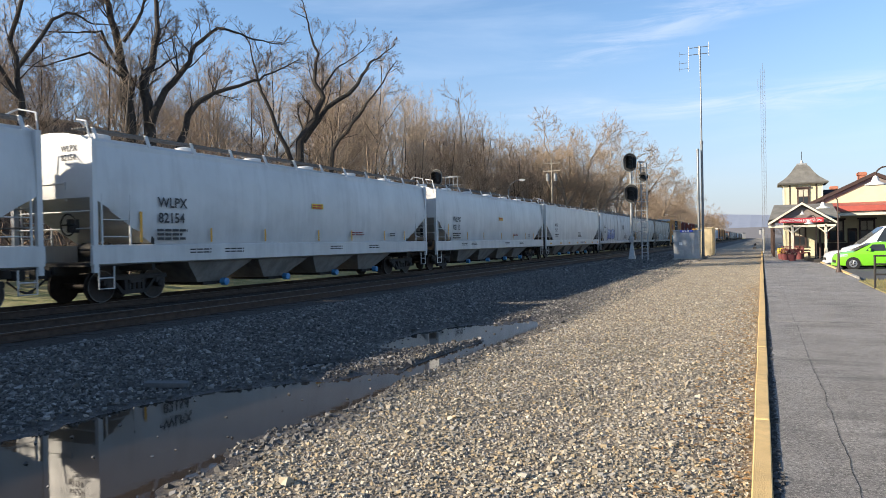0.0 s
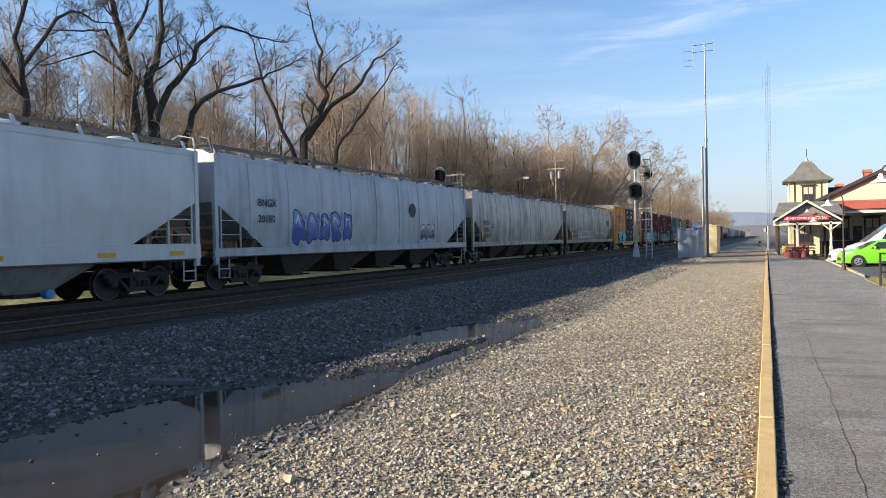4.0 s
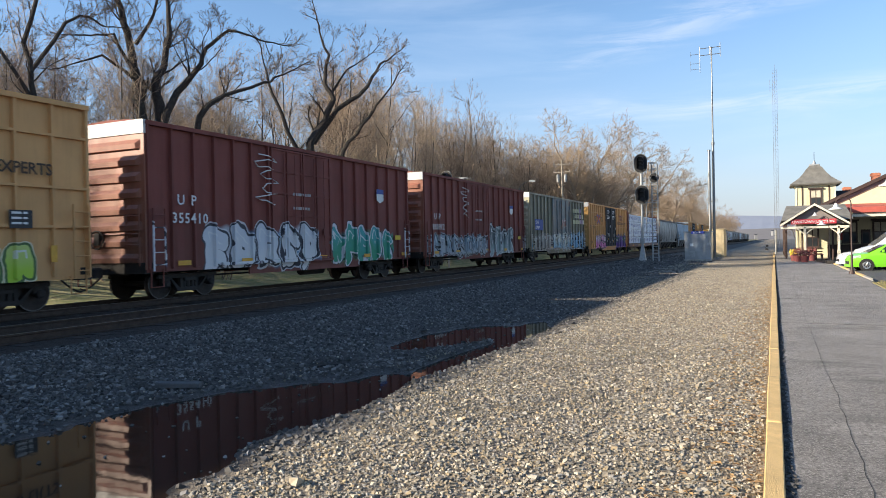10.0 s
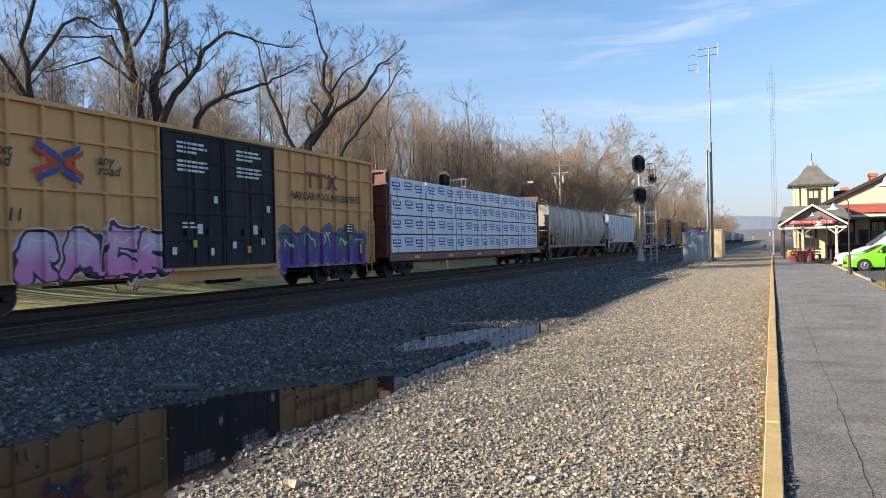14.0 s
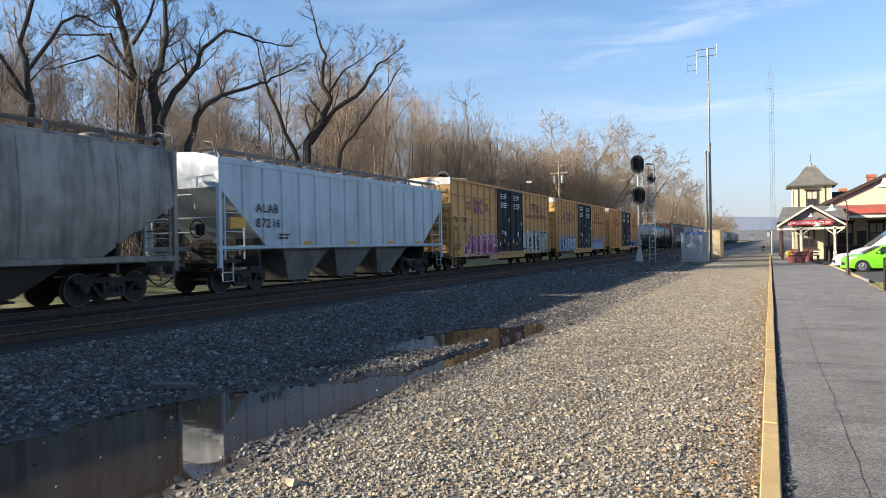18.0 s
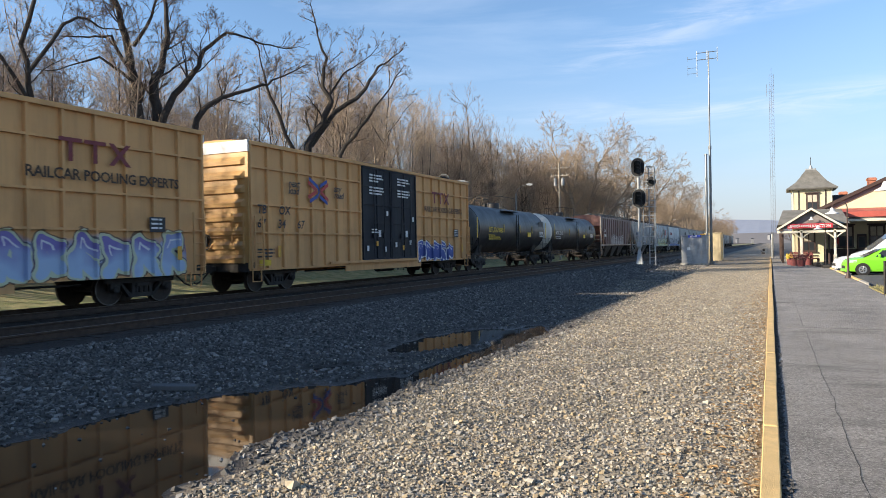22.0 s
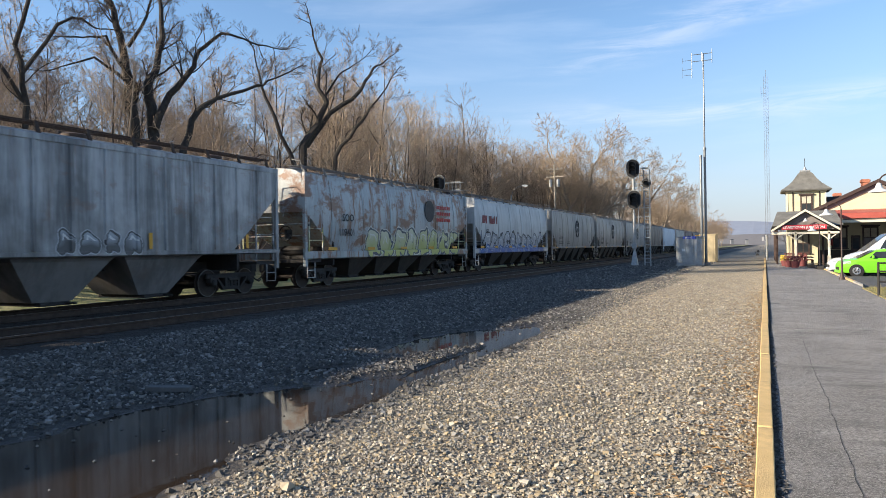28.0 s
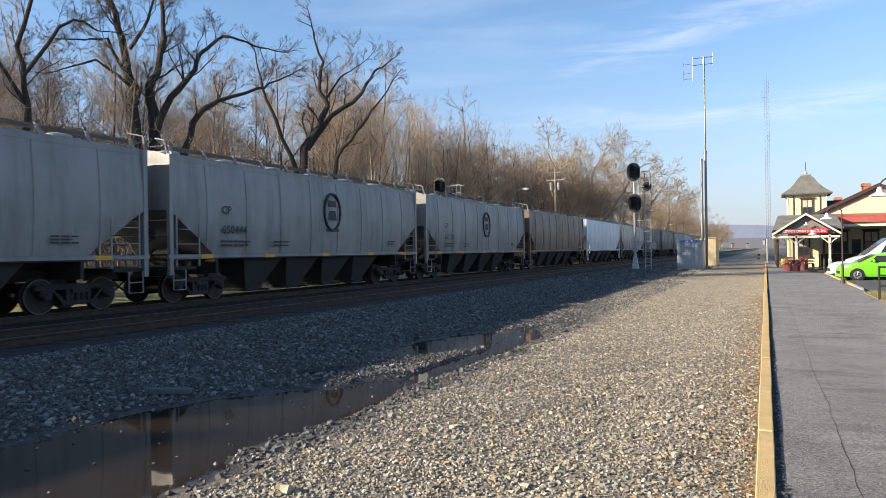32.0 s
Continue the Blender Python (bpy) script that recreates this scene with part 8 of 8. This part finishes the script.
def tree_pair(seed, tall, r, counts, spread, lift, wander=0.14, stems=1, thin=0.010, reach=(0.36, 0.62), straight=False, lean=None):
    rng = random.Random(seed)
    wood, twigs = Geo(), Geo()
    for s in range(stems):
        a = rng.uniform(0, 6.28)
        tilt = lean if lean is not None else 0.06 if stems == 1 else 0.38
        grow(wood, twigs, (0.12 * s * math.cos(a), 0.12 * s * math.sin(a), -0.3), (tilt * math.cos(a), tilt * math.sin(a), 1), tall * rng.uniform(0.85, 1.0), r * rng.uniform(0.7, 1.0), 0, rng, spread, lift, counts, wander, thin, reach, straight)
    def quick(g, name):
        me = bpy.data.meshes.new(name)
        me.from_pydata([tuple(v) for v in g.v], [], g.f)
        me.shade_smooth()
        return me
    return quick(wood, "trunk"), quick(twigs, "crown")


SLIM = [tree_pair(40 + i, 15.0, 0.125, (24, 6, 4), 0.95, 0.05, 0.11, 1, 0.011, (0.14, 0.30), True) for i in range(4)]
SLIM += [tree_pair(50 + i, 13.5, 0.115, (15, 6, 5), 0.85, 0.06, 0.12, 2, 0.011, (0.18, 0.36), True, 0.10) for i in range(3)]
BROAD = [tree_pair(60 + i, 12.0, 0.24, (13, 8, 6, 2), 1.15, 0.03, 0.16, 1, 0.017) for i in range(3)]
DOME = [tree_pair(70 + i, 13.5, 0.20, (9, 8, 6, 2), 1.0, 0.02, 0.13, 6, 0.018, (0.30, 0.52), False, 0.42) for i in range(2)]
SHRUB = [tree_pair(80 + i, 4.6, 0.04, (7, 5, 3), 0.95, 0.05, 0.2, 5) for i in range(3)]


def plant(name, pair, x, y, scale, turn, label, category, wood, twig, group):
    t = thing(name, label, category, pose(x, y, height(x, y) - 0.1, 0, 0, turn) @ Matrix.Diagonal((scale, scale, scale, 1)), group=group)
    part("trunk", pair[0], wood, t)
    part("crown", pair[1], twig, t)


rng = random.Random(77)
for i in range(70):
    y = 22 + 128 * (i / 70) ** 1.05 + rng.uniform(-2, 2)
    x = -31 - 17 * rng.random() ** 1.1
    tall = rng.uniform(0.78, 1.14)
    if y < 36:
        tall *= 0.80
    plant("bare_tree", rng.choice(SLIM), x, y, tall, rng.uniform(0, 360), "slender bare winter tree at the wood edge", "tree", rng.choice((bark, bark_pale, bark_pale)), rng.choice((twig_mat, twig_pale, twig_mid, twig_tan)), "bare trees of the wood edge")
for i in range(72):
    y = 34 + 182 * (i / 72) + rng.uniform(-3, 3)
    x = -48 - 34 * rng.random()
    plant("bare_tree", rng.choice(SLIM), x, y, rng.uniform(0.7, 1.0) * (0.8 if y < 45 else 1.0), rng.uniform(0, 360), "slender bare winter tree on the hillside", "tree", rng.choice((bark, bark_pale)), rng.choice((twig_mat, twig_pale, twig_tan)), "bare trees of the hillside wood")
for i in range(96):
    y = 54 + 96 * (i / 96) + rng.uniform(-2, 2)
    plant("bare_tree", rng.choice(SLIM), -33 - 20 * rng.random(), y, rng.uniform(1.0, 1.34), rng.uniform(0, 360), "slender bare winter tree in the thicket", "tree", rng.choice((bark, bark_pale)), rng.choice((twig_mat, twig_pale, twig_tan)), "bare trees of the thicket")
for x, y, scale, turn, kind_ in ((-28.5, 113.0, 1.42, 20, 0), (-27.5, 152.0, 1.45, 130, 1), (-34.0, 128.0, 1.35, 250, 1), (-26.0, 186.0, 1.35, 310, 0), (-25.0, 240.0, 1.35, 75, 1)):
    plant("dome_tree", DOME[kind_], x, y, scale, turn, "broad bare winter tree with a round dense crown", "tree", bark_pale, twig_tan, "round-crowned trees beside the railway")
for i in range(64):
    y = 108 + 7.2 * i + rng.uniform(-5, 5)
    x = -28 - 12 * rng.random()
    plant("bare_tree", rng.choice(BROAD), x, y, rng.uniform(1.05, 1.4), rng.uniform(0, 360), "broad bare winter tree beside the railway", "tree", bark_pale, rng.choice((twig_mat, twig_tan)), "broad bare trees beside the railway")
for i in range(40):
    y = 150 + 16 * i + rng.uniform(-6, 6)
    x = -42 - 30 * rng.random()
    plant("bare_tree", rng.choice(BROAD), x, y, rng.uniform(1.0, 1.35), rng.uniform(0, 360), "broad bare winter tree far along the railway", "tree", bark_pale, rng.choice((twig_mat, twig_tan)), "broad bare trees beside the railway")
for i in range(190):
    y = 21 + 180 * (i / 190) ** 1.1 + rng.uniform(-1.5, 1.5)
    x = -27.5 - 16 * rng.random()
    plant("brush_shrub", rng.choice(SHRUB), x, y, rng.uniform(0.8, 1.75), rng.uniform(0, 360), "leafless brown brush at the foot of the wood", "shrub", twig_mid, rng.choice((twig_mat, twig_tan, twig_mid)), "brush along the wood")
for i in range(130):
    plant("brush_shrub", rng.choice(SHRUB), -44 - 40 * rng.random(), 24 + 70 * rng.random(), rng.uniform(0.8, 1.6), rng.uniform(0, 360), "leafless dark brush on the hillside", "shrub", twig_mid, rng.choice((twig_mat, twig_mid)), "brush along the wood")


def joined_wood(name, label, spots):
    """Many trees that nobody could count, as one mesh."""
    kinds = [tree_pair(120 + i, 13.0, 0.15, (11, 5), 1.0, 0.05, 0.13, 1, 0.022) for i in range(4)]
    stock = []
    for pair in kinds:
        for me in pair:
            p = np.empty(len(me.vertices) * 3, dtype=np.float32)
            me.vertices.foreach_get("co", p)
            ids = np.empty(len(me.loops), dtype=np.int32)
            me.loops.foreach_get("vertex_index", ids)
            starts = np.empty(len(me.polygons), dtype=np.int32)
            me.polygons.foreach_get("loop_start", starts)
            stock.append((p.reshape(-1, 3), ids, starts))
    vs, ids, starts, o, n = [], [], [], 0, 0
    for x, y, scale, turn in spots:
        c, d = math.cos(radians(turn)), math.sin(radians(turn))
        for p, i, st in stock[int(turn) % 4 * 2:int(turn) % 4 * 2 + 2]:
            vs.append(np.stack([(p[:, 0] * c - p[:, 1] * d) * scale + x, (p[:, 0] * d + p[:, 1] * c) * scale + y, p[:, 2] * scale + height(x, y)], 1))
            ids.append(i + o)
            starts.append(st + n)
            o, n = o + len(p), n + len(i)
    vs, ids, starts = np.concatenate(vs), np.concatenate(ids), np.concatenate(starts)
    me = bpy.data.meshes.new(name)
    me.vertices.add(o)
    me.vertices.foreach_set("co", vs.reshape(-1).astype(np.float32))
    me.loops.add(n)
    me.loops.foreach_set("vertex_index", ids.astype(np.int32))
    me.polygons.add(len(starts))
    me.polygons.foreach_set("loop_start", starts.astype(np.int32))
    me.update(calc_edges=True)
    solid(name, me, twig_mat, label, "wood", kind="stuff")


# never in view: added so its crowns block low sun between the cars
joined_wood("unseen_shade_wood", "bare wood out of view, added to shade the train and ballast",
            [(-33 - 8 * rng.random(), -42 + 62 * rng.random(), rng.uniform(0.74, 0.90), rng.uniform(0, 360)) for _ in range(130)]
            + [(-45 - 9 * rng.random(), -48 + 66 * rng.random(), rng.uniform(0.84, 0.95), rng.uniform(0, 360)) for _ in range(45)])
for i in range(6):
    plant("bare_tree", rng.choice(BROAD), 4 + 5 * i + rng.uniform(-2, 2), 150 + rng.uniform(0, 90), rng.uniform(0.5, 0.7), rng.uniform(0, 360), "small bare tree behind the station", "tree", bark_pale, twig_mat, "bare trees behind the station")


def old_tree(name, x, y, limbs, label, seed, depth_seed):
    """A large old tree: heavy crooked limbs given as ways (across, up, thickness) and grown out with twigs."""
    rng = random.Random(seed)
    base = Vector((x, y, height(x, y)))
    n = Vector((x, y, 0)).normalized()
    side = Vector((n.y, -n.x, 0))
    wood, twigs = Geo(), Geo()
    for way, r0, r1, sprout in limbs:
        off = rng.uniform(-1.6, 1.6)
        pts = []
        for i, (a, z) in enumerate(way):
            f = i / (len(way) - 1)
            pts.append(side * a + n * (off * f + rng.uniform(-0.15, 0.15)) + Vector((0, 0, z - base.z)))
        fine = []
        for i in range(len(pts) - 1):
            for k in range(3):
                j = Vector((rng.gauss(0, 0.06), rng.gauss(0, 0.06), rng.gauss(0, 0.06))) if (i or k) else Vector()
                fine.append(pts[i].lerp(pts[i + 1], k / 3) + j)
        fine.append(pts[-1])
        m = len(fine) - 1
        radii = [r0 + (r1 - r0) * i / m for i in range(m + 1)]
        radii = [r * 0.80 for r in radii]
        wood.tube(fine, radii, 8)
        for i in range(sprout + 3):
            f = rng.uniform(0.25, 1.0)
            k = min(m - 1, int(f * m))
            axis = (fine[k + 1] - fine[k]).normalized()
            out = axis.orthogonal().normalized()
            out.rotate(Matrix.Rotation(rng.uniform(0, 6.283), 3, axis))
            grow(wood, twigs, fine[k], (axis * 0.6 + out * 0.8 + Vector((0, 0, 0.45))), rng.uniform(1.2, 2.8), max(0.014, radii[k] * 0.30), 1, rng, 0.85, 0.06, (0, 6, 5, 3), 0.17, 0.009)
        grow(wood, twigs, fine[-1], fine[-1] - fine[-2], rng.uniform(1.6, 2.6), r1, 1, rng, 1.1, 0.03, (0, 9, 6, 3), 0.15, 0.009)
    t = thing(name, label, "tree", Matrix.Translation(base))
    part("trunk", wood, bark, t)
    part("crown", twigs, twig_mid, t)


old_tree("old_tree", -31.0, 28.5, (
    ([(-0.4, 0.5), (-0.6, 8.9), (-0.8, 10.9), (-1.2, 13.6), (-1.7, 15.6), (-2.2, 18.5)], 0.42, 0.12, 9),
    ([(0.5, 0.5), (0.4, 8.9), (0.1, 11.2), (0.7, 12.3), (1.0, 14.8), (0.8, 17.5)], 0.45, 0.10, 9),
    ([(0.5, 8.6), (1.2, 10.5), (2.3, 11.7), (2.8, 12.9), (4.0, 14.0), (5.3, 13.8)], 0.27, 0.06, 9),
    ([(1.4, 0.5), (1.9, 7.6), (2.9, 10.0), (3.9, 10.7), (6.2, 11.7), (7.4, 12.3)], 0.30, 0.06, 8),
    ([(-0.9, 11.6), (-1.9, 13.3), (-2.9, 13.0)], 0.14, 0.05, 5),
    ([(-0.8, 13.0), (0.1, 14.7), (0.6, 16.5)], 0.14, 0.05, 5),
    ([(-0.8, 11.0), (-2.5, 12.3), (-4.0, 11.6)], 0.12, 0.04, 5),
), "large old tree with two dark crooked trunks", 5, 1)
old_tree("old_tree", -31.0, 42.8, (
    ([(0.0, 0.5), (0.2, 9.4), (1.3, 11.1), (1.9, 12.6), (1.3, 13.8), (1.6, 15.9), (1.0, 17.6)], 0.42, 0.07, 9),
    ([(0.4, 9.4), (2.3, 11.9), (4.5, 13.9), (5.6, 15.6), (6.4, 16.2)], 0.28, 0.06, 5),
    ([(-0.3, 7.5), (-1.8, 11.5), (-2.7, 13.7), (-3.1, 15.6)], 0.22, 0.05, 6),
    ([(2.2, 0.5), (2.5, 8.8), (4.0, 10.7), (5.1, 12.0), (6.2, 13.5)], 0.24, 0.06, 7),
    ([(1.7, 13.0), (2.8, 14.7), (4.0, 15.6)], 0.12, 0.04, 4),
), "large old tree with dark spreading crooked limbs", 9, 2)
old_tree("old_tree", -33.0, 22.5, (
    ([(0.0, 0.5), (0.4, 9.0), (0.0, 12.0), (0.9, 15.0), (0.6, 18.0)], 0.22, 0.06, 6),
    ([(0.2, 10.5), (1.8, 13.4), (3.0, 13.9), (3.8, 13.6)], 0.14, 0.04, 5),
    ([(0.3, 9.2), (-1.6, 12.6), (-2.6, 15.6)], 0.13, 0.04, 4),
), "large old tree with broken dark limbs", 13, 3)


# ================= movement =================
def rolled(t):
    """Metres that the train has gone by t seconds."""
    return 14.42 * t - (0.0125 * (t - 18) ** 2 if t > 18 else 0.0)


def motions():
    for car, y in CARS:
        walk(car, [(t, Matrix.Translation((TRACK, y - rolled(t), RAIL))) for t in range(0, 33, 2)])
    # every wheelset turns with the way that the train has gone; alike wheelsets share one action
    for bag, dy in ((WHEELS_FRONT, -0.89), (WHEELS_REAR, 0.89)):
        walk(bag[0], [(i / 30, Matrix.Translation((0, dy, 0.44)) @ Matrix.Rotation(rolled(i / 30) / 0.435 % (2 * math.pi), 4, "X")) for i in range(961)])
        act, slot = bag[0].animation_data.action, bag[0].animation_data.action_slot
        for w in bag[1:]:
            w.rotation_mode = "QUATERNION"
            w.animation_data_create()
            w.animation_data.action = act
            w.animation_data.action_slot = slot


motions()
